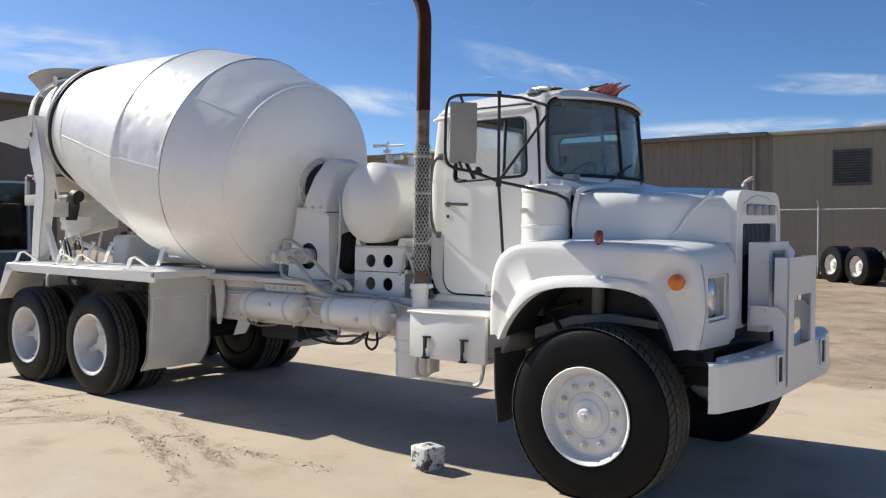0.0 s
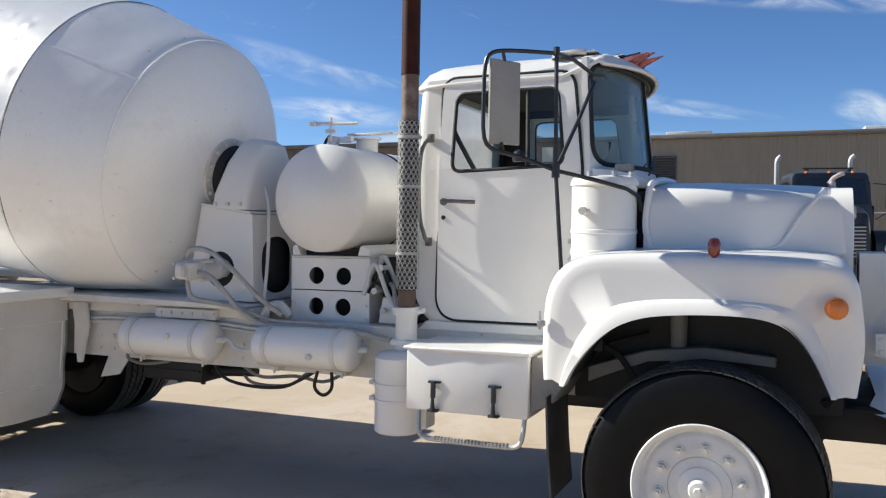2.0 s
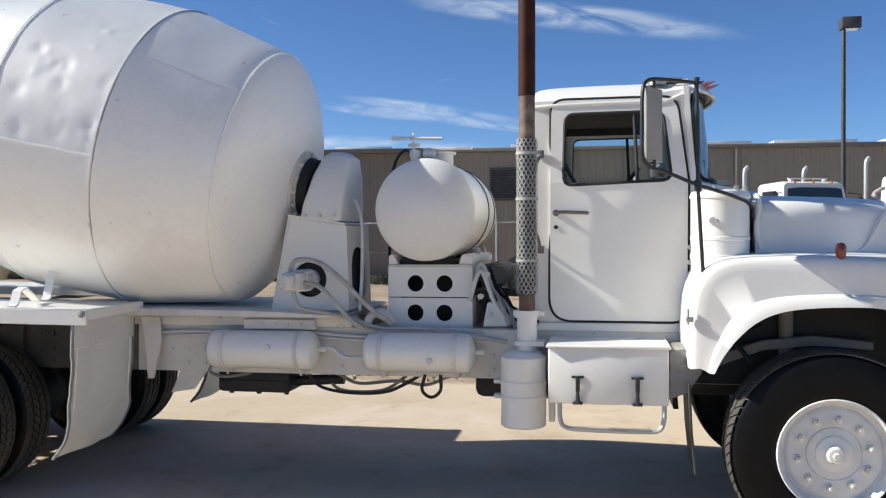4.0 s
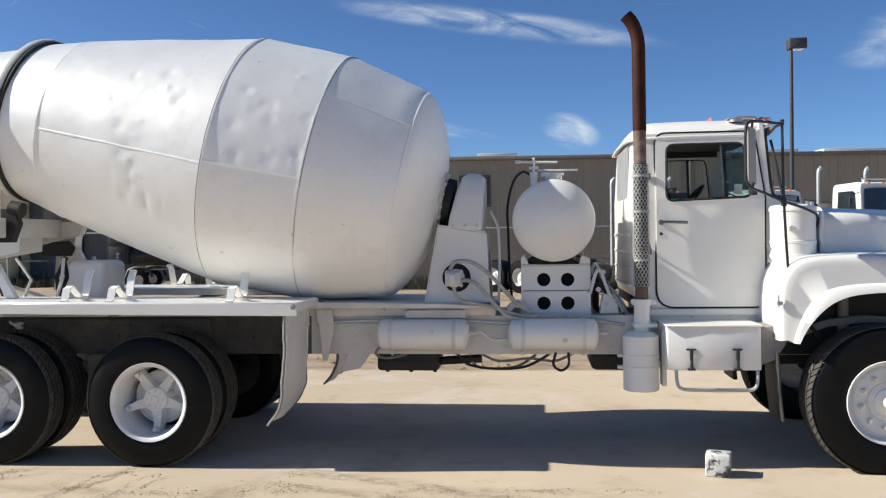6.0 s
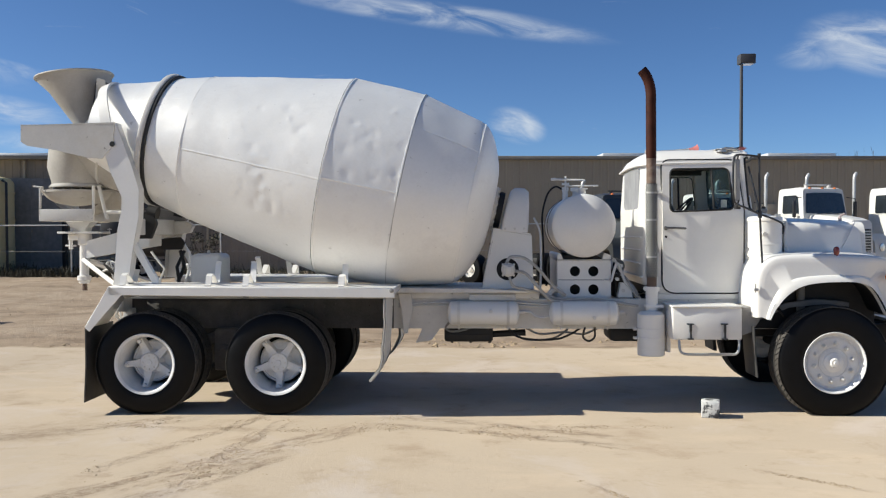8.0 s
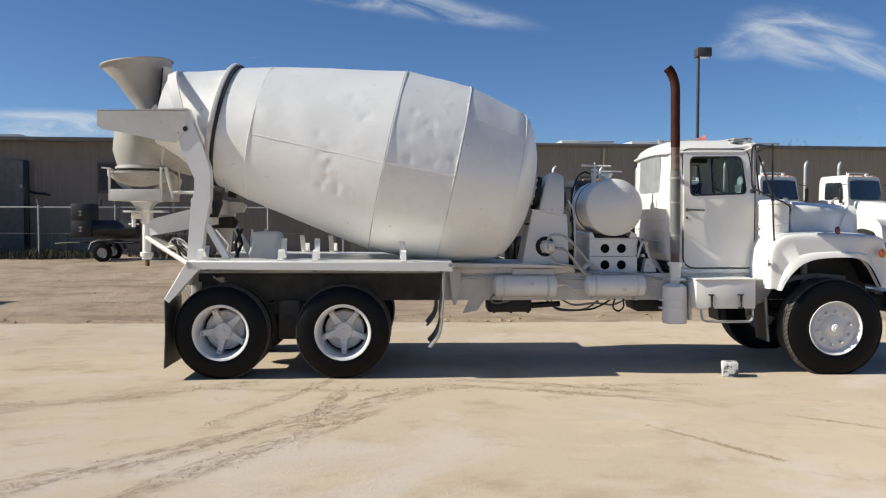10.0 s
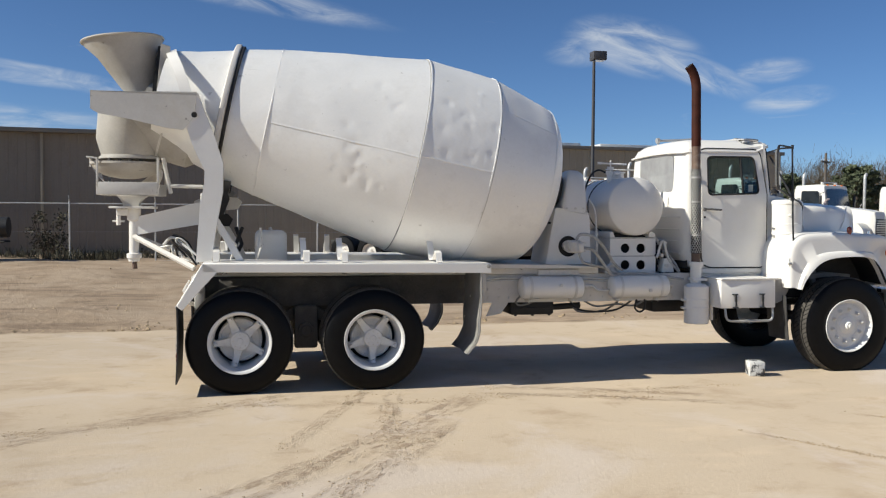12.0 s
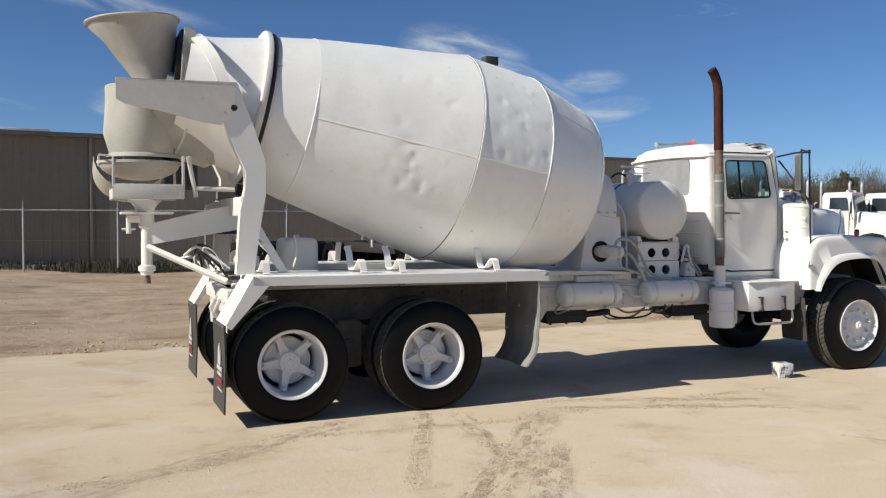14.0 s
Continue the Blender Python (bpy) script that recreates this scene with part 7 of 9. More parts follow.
    lathe(bm, (0.548, -1.040, 1.352), (0.3, -1, 0), [(0, 0.048), (0.012, 0.048), (0.012, 0.041), (0.024, 0.037), (0.031, 0.022), (0.033, 0.0)], 24)
    part("side_lamp", bm, AMBER, fd, "round amber side lamp")
    bm = bmesh.new()
    lathe(bm, (0.045, -1.035, 1.545), (0, 0, 1), [(0, 0.016), (0.02, 0.014), (0.028, 0.022), (0.05, 0.029), (0.08, 0.029), (0.10, 0.019), (0.106, 0.0)], 18)
    part("marker_lamp", bm, RED, fd, "red and amber marker lamp on the fender")
    bm = bmesh.new()
    box(bm, (-0.765, -1.092, 1.215), (-0.725, -1.068, 1.245), 0.006)
    cyl(bm, (-0.752, -1.08, 1.20), (-0.752, -1.08, 1.29), 0.006, n=8)
    part("hood_latch", bm, STEEL, fd)
    # steering gear and stiffeners seen inside the arch
    bm = bmesh.new()
    cyl(bm, (-0.16, -0.645, 0.98), (-0.16, -0.645, 1.31), 0.042, n=16)
    cyl(bm, (-0.16, -0.645, 0.86), (-0.16, -0.645, 0.98), 0.024, n=12)
    part("shock_absorber", bm, GRIME, fd, "grimy grey shock absorber")
    bm = bmesh.new()
    prism(bm, [(-0.60, 0.98), (-0.30, 1.08), (-0.02, 1.11), (0.30, 1.08), (0.30, 1.03), (-0.02, 1.06), (-0.30, 1.03), (-0.60, 0.90)], -0.72, -0.62, 0.006)
    part("leaf_spring", bm, GRIME, fd, "grimy leaf spring")
    bm = bmesh.new()
    tube(bm, [(-0.62, -0.70, 1.12), (-0.46, -0.72, 1.06), (-0.36, -0.74, 0.94)], 0.016, 6, 3)
    tube(bm, [(-0.66, -0.66, 1.02), (-0.50, -0.68, 1.10), (-0.30, -0.66, 1.16)], 0.012, 6, 3)
    box(bm, (-0.60, -0.74, 1.06), (-0.52, -0.64, 1.14), 0.01)
    part("brake_line", bm, DARK, fd)
    XF[0] = BODY_LEAN


def smooth2(pts):
    return [(p.x, p.y) for p in smooth_path([(x, z, 0) for x, z in pts], 5)]


def bumper():
    bm = bmesh.new()
    plan = [(-1.10, 0.765), (-1.095, 0.79), (-1.07, 0.815), (-0.80, 0.895), (-0.50, 0.935), (0.62, 0.935), (0.90, 0.885), (1.07, 0.815), (1.095, 0.79), (1.10, 0.765)]
    rows = []
    for dz, dx in ((0.905, -0.20), (0.91, -0.01), (0.90, 0.0), (0.645, 0.012), (0.638, -0.01), (0.638, -0.04)):
        rows.append([(x + dx * (0.3 if abs(y) > 1.06 else 1.0), y * (1 + 0.5 * dx * (abs(y) > 1.06)), dz) for y, x in plan])
    grid_surf(bm, rows)
    bolts(bm, [(x, y, 0.908) for x, y in ((0.80, -0.95), (0.84, -0.72), (0.86, -0.50), (0.86, 0.62))], (0, 0, 1), 0.02, 0.014)
    b = part("bumper", bm, WHITE, truck, "heavy white steel front bumper", sharp=25)
    gx = 0.955
    bm = bmesh.new()
    panel(bm, [(-0.30, 0.69), (0.28, 0.69), (0.28, 1.475), (-0.30, 1.475)], [[(-0.19, 0.92), (-0.19, 1.235), (0.18, 1.235), (0.18, 0.92)]], lambda a, z, d: Vector((gx - d, a, z)), 0.012)
    for y in (-0.30, 0.265):
        box(bm, (gx - 0.09, y, 0.69), (gx - 0.002, y + 0.015, 1.475))
    g = part("bumper_guard", bm, WHITE, b, "white plate guard bolted to the bumper")
    for y in (-0.345, 0.21):
        bm = bmesh.new()
        prism(bm, [(0.74, 1.06), (0.87, 1.06), (0.90, 0.92), (0.945, 0.92), (0.945, 1.13), (0.90, 1.175), (0.74, 1.175)], y, y + 0.014)
        bolts(bm, [(x, y, z) for x in (0.77, 0.82) for z in (1.085, 1.145)], (0, -1, 0), 0.014, 0.012)
        part("guard_bracket", bm, WHITE, b)
    bm = bmesh.new()
    panel(bm, [(-0.20, 1.00), (0.20, 1.00), (0.20, 1.565), (-0.20, 1.565)], [[(-0.14, 1.06), (-0.14, 1.51), (0.14, 1.51), (0.14, 1.06)]], lambda a, z, d: Vector((0.80 - d, a, z)), 0.13)
    c = part("cooler_frame", bm, WHITE, b, "white frame round an extra cooler")
    bm = bmesh.new()
    box(bm, (0.70, -0.14, 1.06), (0.735, 0.14, 1.51))
    part("cooler_core", bm, MESH, c)
    bm = bmesh.new()
    for k in range(8):
        y = -0.13 + k * 0.037
        tube(bm, [(0.79, y, 1.06), (0.79, y, 1.51)], 0.0035, 5)
    for k in range(11):
        z = 1.12 + k * 0.038
        tube(bm, [(0.793, -0.14, z), (0.793, 0.14, z)], 0.0035, 5)
    part("cooler_mesh", bm, GALV, c)
    for y in (-0.42, 0.52):
        bm = bmesh.new()
        panel(bm, [(y - 0.06, 0.72), (y + 0.06, 0.72), (y + 0.06, 0.90), (y - 0.06, 0.90)], [[(y - 0.042, 0.735), (y - 0.042, 0.885), (y + 0.042, 0.885), (y + 0.042, 0.735)]], lambda a, z, d: Vector((0.950 - d, a, z)), 0.010)
        t = part("tow_eye", bm, WHITE, b)
        # black plate painted for the dark of the slot
        bm = bmesh.new()
        box(bm, (0.936, y - 0.042, 0.735), (0.943, y + 0.042, 0.885))
        part("tow_eye_recess", bm, GAP, t)
    for y in (-0.56, 0.30):
        bm = bmesh.new()
        box(bm, (0.40, y, 0.68), (0.90, y + 0.10, 0.84), 0.01)
        part("frame_horn", bm, DARK, b)
    bm = bmesh.new()
    box(bm, (0.55, -0.44, 0.76), (0.80, 0.30, 0.86), 0.01)
    tube(bm, [(0.52, -0.62, 0.86), (0.60, -0.45, 0.93), (0.68, -0.30, 0.95), (0.70, -0.1, 0.93)], 0.022, 8, 4)
    part("tow_tray", bm, DARK, b, "dark open tray behind the bumper")


def air_cleaner():
    bm = bmesh.new()
    lathe(bm, (-0.535, -0.70, 0.0), (0, 0, 1), [(1.42, 0.0), (1.42, 0.15), (1.44, 0.164), (1.55, 0.165), (1.555, 0.170), (1.575, 0.170), (1.58, 0.165), (1.66, 0.165), (1.664, 0.169), (1.68, 0.169), (1.684, 0.165),
                                                 (1.90, 0.165), (1.905, 0.172), (1.925, 0.172), (1.945, 0.16), (1.955, 0.13), (1.96, 0.0)], 48)
    a = part("air_cleaner", bm, WHITE, truck, "white drum-shaped air cleaner beside the bonnet")
    bm = bmesh.new()
    cyl(bm, (-0.60, -0.85, 1.775), (-0.60, -0.90, 1.775), 0.02, n=14)
    cyl(bm, (-0.60, -0.87, 1.775), (-0.57, -0.89, 1.775), 0.012, n=8)
    part("cleaner_gauge", bm, WHITE_OLD, a)
    for k in range(3):
        ang = -1.9 + k * 0.9
        p = Vector((-0.535 + 0.14 * math.cos(ang), -0.70 + 0.14 * math.sin(ang), 1.945))
        bm = bmesh.new()
        cyl(bm, p, p + Vector((0, 0, 0.03)), 0.015, n=8)
        part("lid_clip", bm, STEEL, a)
    bm = bmesh.new()
    for z in (1.62, 1.53):
        box(bm, (-0.72, -0.72, z - 0.012), (-0.695, -0.68, z + 0.012), 0.004)
    part("band_clamp", bm, STEEL, a)


def mirror():
    J = Vector((-0.695, -1.045, 1.968))
    T = Vector((-0.700, -1.045, 2.535))
    bm = bmesh.new()
    m = pose(-0.935, -1.12, 2.30, 0, 0, -27)
    box(bm, (-0.013, -0.100, -0.205), (0.009, 0.100, 0.205), 0.009, 3, m)
    h = part("side_mirror", bm, TRIMGREY, truck, "tall grey-backed side mirror on a black tube frame")
    bm = bmesh.new()
    box(bm, (-0.018, -0.088, -0.19), (-0.0145, 0.088, 0.19), m=m)
    mm = part("mirror_glass", bm, STEEL, h)
    r = 0.0105
    bm = bmesh.new()
    tube(bm, [J, (-0.86, -1.11, 2.035), (-0.955, -1.185, 2.062), (-1.000, -1.222, 2.12), (-1.004, -1.226, 2.30), (-1.000, -1.222, 2.47), (-0.975, -1.20, 2.53), (-0.90, -1.13, 2.548), T], r, 8, 3)
    part("mirror_loop", bm, BLACK, h)
    for name, pts in (("mirror_post", [T + Vector((0, 0, 0.02)), J, Vector((-0.680, -1.03, 1.70)), Vector((-0.665, -1.02, 1.46)), Vector((-0.66, -1.03, 1.34))]),
                      ("mirror_stay", [T, Vector((-0.68, -0.80, 2.545)), Vector((-0.655, -0.50, 2.52))]),
                      ("mirror_stay", [J, Vector((-0.66, -0.74, 2.26)), Vector((-0.64, -0.52, 2.47))]),
                      ("mirror_stay", [J, Vector((-0.53, -0.94, 1.925)), Vector((-0.40, -0.80, 1.885)), Vector((-0.355, -0.73, 1.85)), Vector((-0.35, -0.68, 1.78))])):
        bm = bmesh.new()
        tube(bm, pts, r, 8)
        part(name, bm, BLACK, h)
    bm = bmesh.new()
    cyl(bm, J + Vector((0, 0, -0.035)), J + Vector((0, 0, 0.03)), 0.02, n=10)
    part("mirror_clamp", bm, BLACK, h)
    bm = bmesh.new()
    cyl(bm, T + Vector((0, 0, -0.01)), T + Vector((0, 0, 0.03)), 0.016, n=10)
    part("mirror_clamp", bm, BLACK, h)
    for z0, z1 in ((2.50, 2.545), (2.06, 2.10)):
        bm = bmesh.new()
        cyl(bm, (-0.935, -1.13, z0), (-0.935, -1.16, z1), 0.009, n=8)
        part("mirror_pin", bm, BLACK, h)
    bm = bmesh.new()
    lathe(bm, (-0.90, -1.0, 2.05), (0, 0, 1), [(-0.03, 0.0), (-0.03, 0.03), (0.0, 0.035), (0.02, 0.02), (0.03, 0.0)], 12)
    part("mirror_clamp", bm, BLACK, h)


hood()
fender(False)
fender(True)
bumper()
air_cleaner()
mirror()


# ---- deck fenders over the rear wheels ----
def rear_deck(flip):
    XF[0] = BODY_LEAN @ (Matrix.Diagonal((1, -1, 1, 1)) if flip else Matrix.Identity(4))
    ya, yb = -1.25, -0.60
    bm = bmesh.new()
    prism(bm, [(-7.10, 1.215), (-4.27, 1.195), (-4.27, 1.262), (-7.10, 1.280)], ya, yb, 0.006)
    prism(bm, [(-7.10, 1.19), (-4.27, 1.165), (-4.27, 1.255), (-7.10, 1.27)], ya - 0.012, ya + 0.005, 0.003)
    d = part("deck_fender", bm, WHITE, truck, "white flat deck fender over the rear wheels")
    bm = bmesh.new()
    prism(bm, [(-7.10, 1.28), (-7.08, 1.20), (-7.305, 0.865), (-7.345, 0.872)], ya, ya + 0.46, 0.004)
    prism(bm, [(-7.10, 1.278), (-6.96, 1.20), (-7.29, 0.83), (-7.335, 0.868)], ya - 0.012, ya + 0.001, 0.003)
    part("rear_slope", bm, WHITE, d)
    bm = bmesh.new()
    prism(bm, [(-7.345, 0.87), (-7.330, 0.87), (-7.325, 0.5), (-7.34, 0.13), (-7.352, 0.13), (-7.338, 0.5)], ya + 0.01, ya + 0.64)
    fl = part("mud_flap", bm, FLAP, d, "black rubber mud flap with a faded emblem")
    bm = bmesh.new()
    x = -7.352
    for y0, y1, z0, z1 in ((0.10, 0.36, 0.47, 0.505), (0.12, 0.34, 0.425, 0.45), (0.10, 0.36, 0.30, 0.312)):
        box(bm, (x - 0.004, ya + y0, z0), (x + 0.004, ya + y1, z1))
    prism(bm, [(ya + 0.17, 0.52), (ya + 0.31, 0.52), (ya + 0.28, 0.66), (ya + 0.23, 0.70), (ya + 0.19, 0.62)], x - 0.004, x + 0.006, axes="yz")
    part("flap_emblem", bm, CREAM, fl)
    bm = bmesh.new()
    for z0, z1 in ((0.37, 0.40), (0.335, 0.35)):
        box(bm, (x - 0.005, ya + 0.10, z0), (x + 0.004, ya + 0.36, z1))
    part("flap_emblem", bm, DULLRED, fl)
    bm = bmesh.new()
    bolts(bm, [(-7.345, ya + 0.05 + 0.12 * k, 0.855) for k in range(4)], (-1, 0, 0), 0.012, 0.012)
    part("flap_bolts", bm, STEEL, fl)
    # splash panel hanging at the front of the deck, kicked back at its foot
    bm = bmesh.new()
    prof = smooth_path([(-4.375, 0, 1.20), (-4.375, 0, 1.05), (-4.385, 0, 0.80), (-4.405, 0, 0.58), (-4.44, 0, 0.46), (-4.515, 0, 0.345)], 4)
    span = [k / 8 for k in range(9)]

    def sheet(p, k, off):
        y0 = ya + 0.06 * max(0, 0.6 - p.z)
        y = y0 + (yb + 0.02 - y0) * k
        dent = 0.030 * noise.noise((y * 4.0, p.z * 3.2, 3.0)) + 0.012 * noise.noise((y * 11.0, p.z * 9.0, 8.0))
        return Vector((p.x + off + dent * min(1.0, (1.2 - p.z) * 4), y, p.z))
    front = [[sheet(p, k, 0.012) for k in span] for p in prof]
    back = [[sheet(p, k, -0.002) for k in span] for p in prof]
    vs = grid_surf(bm, [f + b[::-1] for f, b in zip(front, back)], True)
    bm.faces.new(vs[0])
    bm.faces.new(vs[-1][::-1])
    s = part("splash_panel", bm, DUSTY, d, "white bent sheet splash panel ahead of the rear wheels")
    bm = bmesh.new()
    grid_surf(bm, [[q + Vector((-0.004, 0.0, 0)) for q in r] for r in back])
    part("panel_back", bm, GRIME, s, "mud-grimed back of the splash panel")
    bm = bmesh.new()
    tube(bm, [r[0] for r in front], 0.009, 6)
    part("panel_edge", bm, GRIME, s)
    bm = bmesh.new()
    tube(bm, [r[-1] for r in front], 0.009, 6)
    part("panel_edge", bm, GRIME, s)
    bm = bmesh.new()
    tube(bm, [(-4.362, ya + 0.01, 1.02), (-4.362, yb, 1.02)], 0.005, 6)
    part("panel_crease", bm, WHITE, s)
    bm = bmesh.new()
    tube(bm, [(-4.394, ya + 0.02, 0.60), (-4.394, yb, 0.60)], 0.004, 6)
    part("panel_crease", bm, WHITE, s)
    # folded rim round the middle field, and the gusseted head of the panel
    for y in (ya + 0.035, yb - 0.015):
        bm = bmesh.new()
        tube(bm, [(-4.360, y, 1.015), (-4.370, y, 0.80), (-4.388, y, 0.605)], 0.007, 6, 3)
        part("panel_rim", bm, WHITE, s)
    bm = bmesh.new()
    prism(bm, [(ya, 1.262), (yb + 0.06, 1.262), (yb + 0.035, 1.15), (yb + 0.02, 1.025), (ya, 1.025)], -4.361, -4.352, 0.002, axes="yz")
    part("panel_head", bm, DUSTY, s)
    bm = bmesh.new()
    lathe(bm, (-4.30, ya - 0.012, 1.235), (0, -1, 0), [(0, 0.022), (0.01, 0.022), (0.014, 0.012), (0.014, 0.0)], 14)
    part("reflector", bm, TRIMGREY, d)
    bm = bmesh.new()
    prism(bm, [(-4.30, 1.16), (-4.16, 1.16), (-4.14, 1.0), (-4.20, 0.74), (-4.24, 0.74), (-4.26, 0.98)], -0.60, -0.575, 0.004)
    part("deck_bracket", bm, WHITE_OLD, d)
    for x in (-6.95, -5.75, -4.6):
        bm = bmesh.new()
        box(bm, (x - 0.025, -1.2, 1.16), (x + 0.025, -0.5, 1.20), 0.004)
        part("deck_outrigger", bm, GRIME, d)
    for x, k in ((-6.98, 0.6), (-6.12, 1.0), (-5.75, 1.0), (-4.80, 1.0)):
        bm = bmesh.new()
        zd = 1.262 - 0.0064 * (x + 4.27)
        pts = [(-1.235, 0.004), (-1.205, 0.012), (-1.175, 0.095), (-1.125, 0.112), (-1.06, 0.070), (-0.985, 0.022), (-0.90, 0.016), (-0.865, 0.030), (-0.815, 0.175 * k), (-0.775, 0.215 * k), (-0.80, 0.225 * k)]
        rows = []
        for i, (y, h) in enumerate(pts):
            a, b = pts[max(i - 1, 0)], pts[min(i + 1, len(pts) - 1)]
            way = Vector((0, b[0] - a[0], b[1] - a[1])).normalized()
            nrm = Vector((0, -way.z, way.y)) * 0.006
            p = Vector((x - 0.10 * max(0.0, (y + 1.0)), y, zd + h + 0.004))
            w = Vector((0.030, 0, 0))
            rows.append([p + w + nrm, p - w + nrm, p - w - nrm, p + w - nrm])
        vs = grid_surf(bm, rows, True)
        bm.faces.new(vs[0])
        bm.faces.new(vs[-1][::-1])
        part("chute_hook", bm, WHITE, d, "bent flat-bar chute hook")
    XF[0] = BODY_LEAN


rear_deck(False)
rear_deck(True)


# ---- rear frame, hopper and chute ----
def rear_frame():
    yn, yf = -0.945, 0.60
    leg = [(-7.327, 2.76), (-7.215, 2.42), (-7.095, 2.165), (-7.10, 2.02), (-7.143, 1.846), (-7.185, 1.27), (-7.03, 1.27), (-6.988, 1.617), (-6.925, 1.964), (-6.92, 2.25), (-7.006, 2.51), (-7.161, 2.93), (-7.26, 2.93)]
    top = [(-8.15, 2.91), (-8.15, 2.742), (-8.08, 2.70), (-7.80, 2.655), (-7.451, 2.575), (-7.30, 2.56), (-7.19, 2.70), (-7.17, 2.937)]
    for y, s in ((yn, 1), (yf, -1)):
        bm = bmesh.new()
        prism(bm, leg, y, y + s * 0.02, 0.004)
        for a, b in ((0, 1), (1, 2), (2, 3), (3, 4), (4, 5), (6, 7), (7, 8), (8, 9), (9, 10), (10, 11)):
            p, q = leg[a], leg[b]
            v = [Vector((p[0], y, p[1])), Vector((q[0], y, q[1])), Vector((q[0], y + s * 0.13, q[1])), Vector((p[0], y + s * 0.13, p[1]))]
            bm.faces.new([bm.verts.new(c) for c in v])
        r = part("rear_post", bm, WHITE, truck, "white welded rear drum post", sharp=25)
        bm = bmesh.new()
        panel(bm, top, [circle(-7.194, 2.80, 0.001, 3)], lambda a, z, d: Vector((a, y + s * (d - 0.014), z)), 0.013)
        box(bm, (-8.15, y - 0.014 * s, 2.905), (-7.17, y + s * 0.07, 2.917))
        part("hopper_beam", bm, DUSTY, r, "cement-stained hopper beam")
        # black disc painted for the dark of the pin hole
        bm = bmesh.new()
        lathe(bm, (-7.194, y - s * 0.0145, 2.712), (0, -s, 0), [(0, 0.028), (0.002, 0.028), (0.002, 0.0)], 20)
        part("pin_hole", bm, GAP, r)
        bm = bmesh.new()
        prism(bm, [(-7.02, 1.66), (-6.98, 1.72), (-6.72, 1.28), (-6.80, 1.28)], y + s * 0.05, y + s * 0.11, 0.004)
        part("brace", bm, WHITE, r)
    bm = bmesh.new()
    half = [(-7.270, -0.93, 2.91), (-7.300, -0.90, 3.02), (-7.350, -0.83, 3.16), (-7.410, -0.68, 3.30), (-7.450, -0.47, 3.40), (-7.465, -0.17, 3.435)]
    pts = smooth_path(half + [(x, -0.34 - y, z) for x, y, z in half[-2::-1]], 5)
    rows = []
    for i, p in enumerate(pts):
        d = (pts[min(i + 1, len(pts) - 1)] - pts[max(i - 1, 0)]).normalized()
        w = Vector((0.93, 0, 0.36))
        w = (w - d * w.dot(d)).normalized() * 0.052
        n = d.cross(w).normalized() * 0.012
        rows.append([p + w + n, p - w + n, p - w - n, p + w - n])
    vs = grid_surf(bm, rows, True)
    bm.faces.new(vs[0])
    bm.faces.new(vs[-1][::-1])
    part("mouth_hoop", bm, WHITE, truck, "bent white strap arching over the drum mouth", sharp=40)
    bm = bmesh.new()
    box(bm, (-7.14, yn + 0.02, 1.78), (-6.98, yf - 0.02, 1.95), 0.01)
    part("cross_beam", bm, WHITE_OLD, truck)
    # pedestal of the far drum roller: a beam, the roller housing on it and a gusset below
    y = 0.24
    bm = bmesh.new()
    prism(bm, [(-7.28, 1.705), (-7.28, 1.885), (-7.18, 1.93), (-6.82, 1.93), (-6.76, 1.885), (-6.80, 1.80), (-6.94, 1.785), (-7.08, 1.745)], y, y + 0.10, 0.006)
    g = part("roller_pedestal", bm, WHITE_OLD, truck, "dusty white pedestal under the drum roller")
    bm = bmesh.new()
    prism(bm, [(-7.17, 1.935), (-6.86, 1.935), (-6.82, 1.985), (-6.94, 2.035), (-7.16, 2.085)], y + 0.01, y + 0.09, 0.006)
    part("roller_housing", bm, GRIME, g)
    bm = bmesh.new()
    prism(bm, [(-7.20, 1.605), (-6.90, 1.605), (-6.86, 1.685), (-6.92, 1.75), (-7.08, 1.74), (-7.20, 1.695)], y + 0.03, y + 0.06, 0.004)
    part("pedestal_gusset", bm, DARK, g)
    bm = bmesh.new()
    cyl(bm, (-6.98, y + 0.06, 2.045), (-6.88, y + 0.06, 2.024), 0.07, n=24)
    part("roller", bm, DARK, g, "greasy support roller")
    # near roller, tucked behind the post
    bm = bmesh.new()
    prism(bm, [(-7.05, 1.74), (-6.93, 1.74), (-6.87, 1.90), (-6.90, 2.00), (-7.03, 2.03)], -0.62, -0.54, 0.006)
    cyl(bm, (-6.97, -0.56, 2.03), (-6.87, -0.56, 2.01), 0.07, n=24)
    part("roller_mount", bm, DARK, truck, "greasy dark roller mount behind the post")
    # clutter of levers under the neck
    rnd = random.Random(3)
    for k in range(5):
        bm = bmesh.new()
        x, y = -6.75 + rnd.uniform(-0.15, 0.3), -0.45 + rnd.uniform(-0.1, 0.7)
        tube(bm, [(x, y, 1.25), (x + rnd.uniform(-0.1, 0.1), y, 1.42), (x + rnd.uniform(-0.2, 0.2), y + 0.05, 1.60)], rnd.uniform(0.01, 0.025), 7)
        part("control_rod", bm, WHITE_OLD if k % 3 else DARK, truck)
    bm = bmesh.new()
    box(bm, (-6.62, -0.30, 1.16), (-6.28, 0.15, 1.57), 0.06, 3)
    part("hydraulic_reservoir", bm, WHITE, truck, "white boxy fluid tank on the frame")
    bm = bmesh.new()
    box(bm, (-7.24, -0.75, 0.98), (-7.16, 0.60, 1.12), 0.01)
    box(bm, (-7.22, -0.62, 0.72), (-7.12, -0.50, 1.0), 0.01)
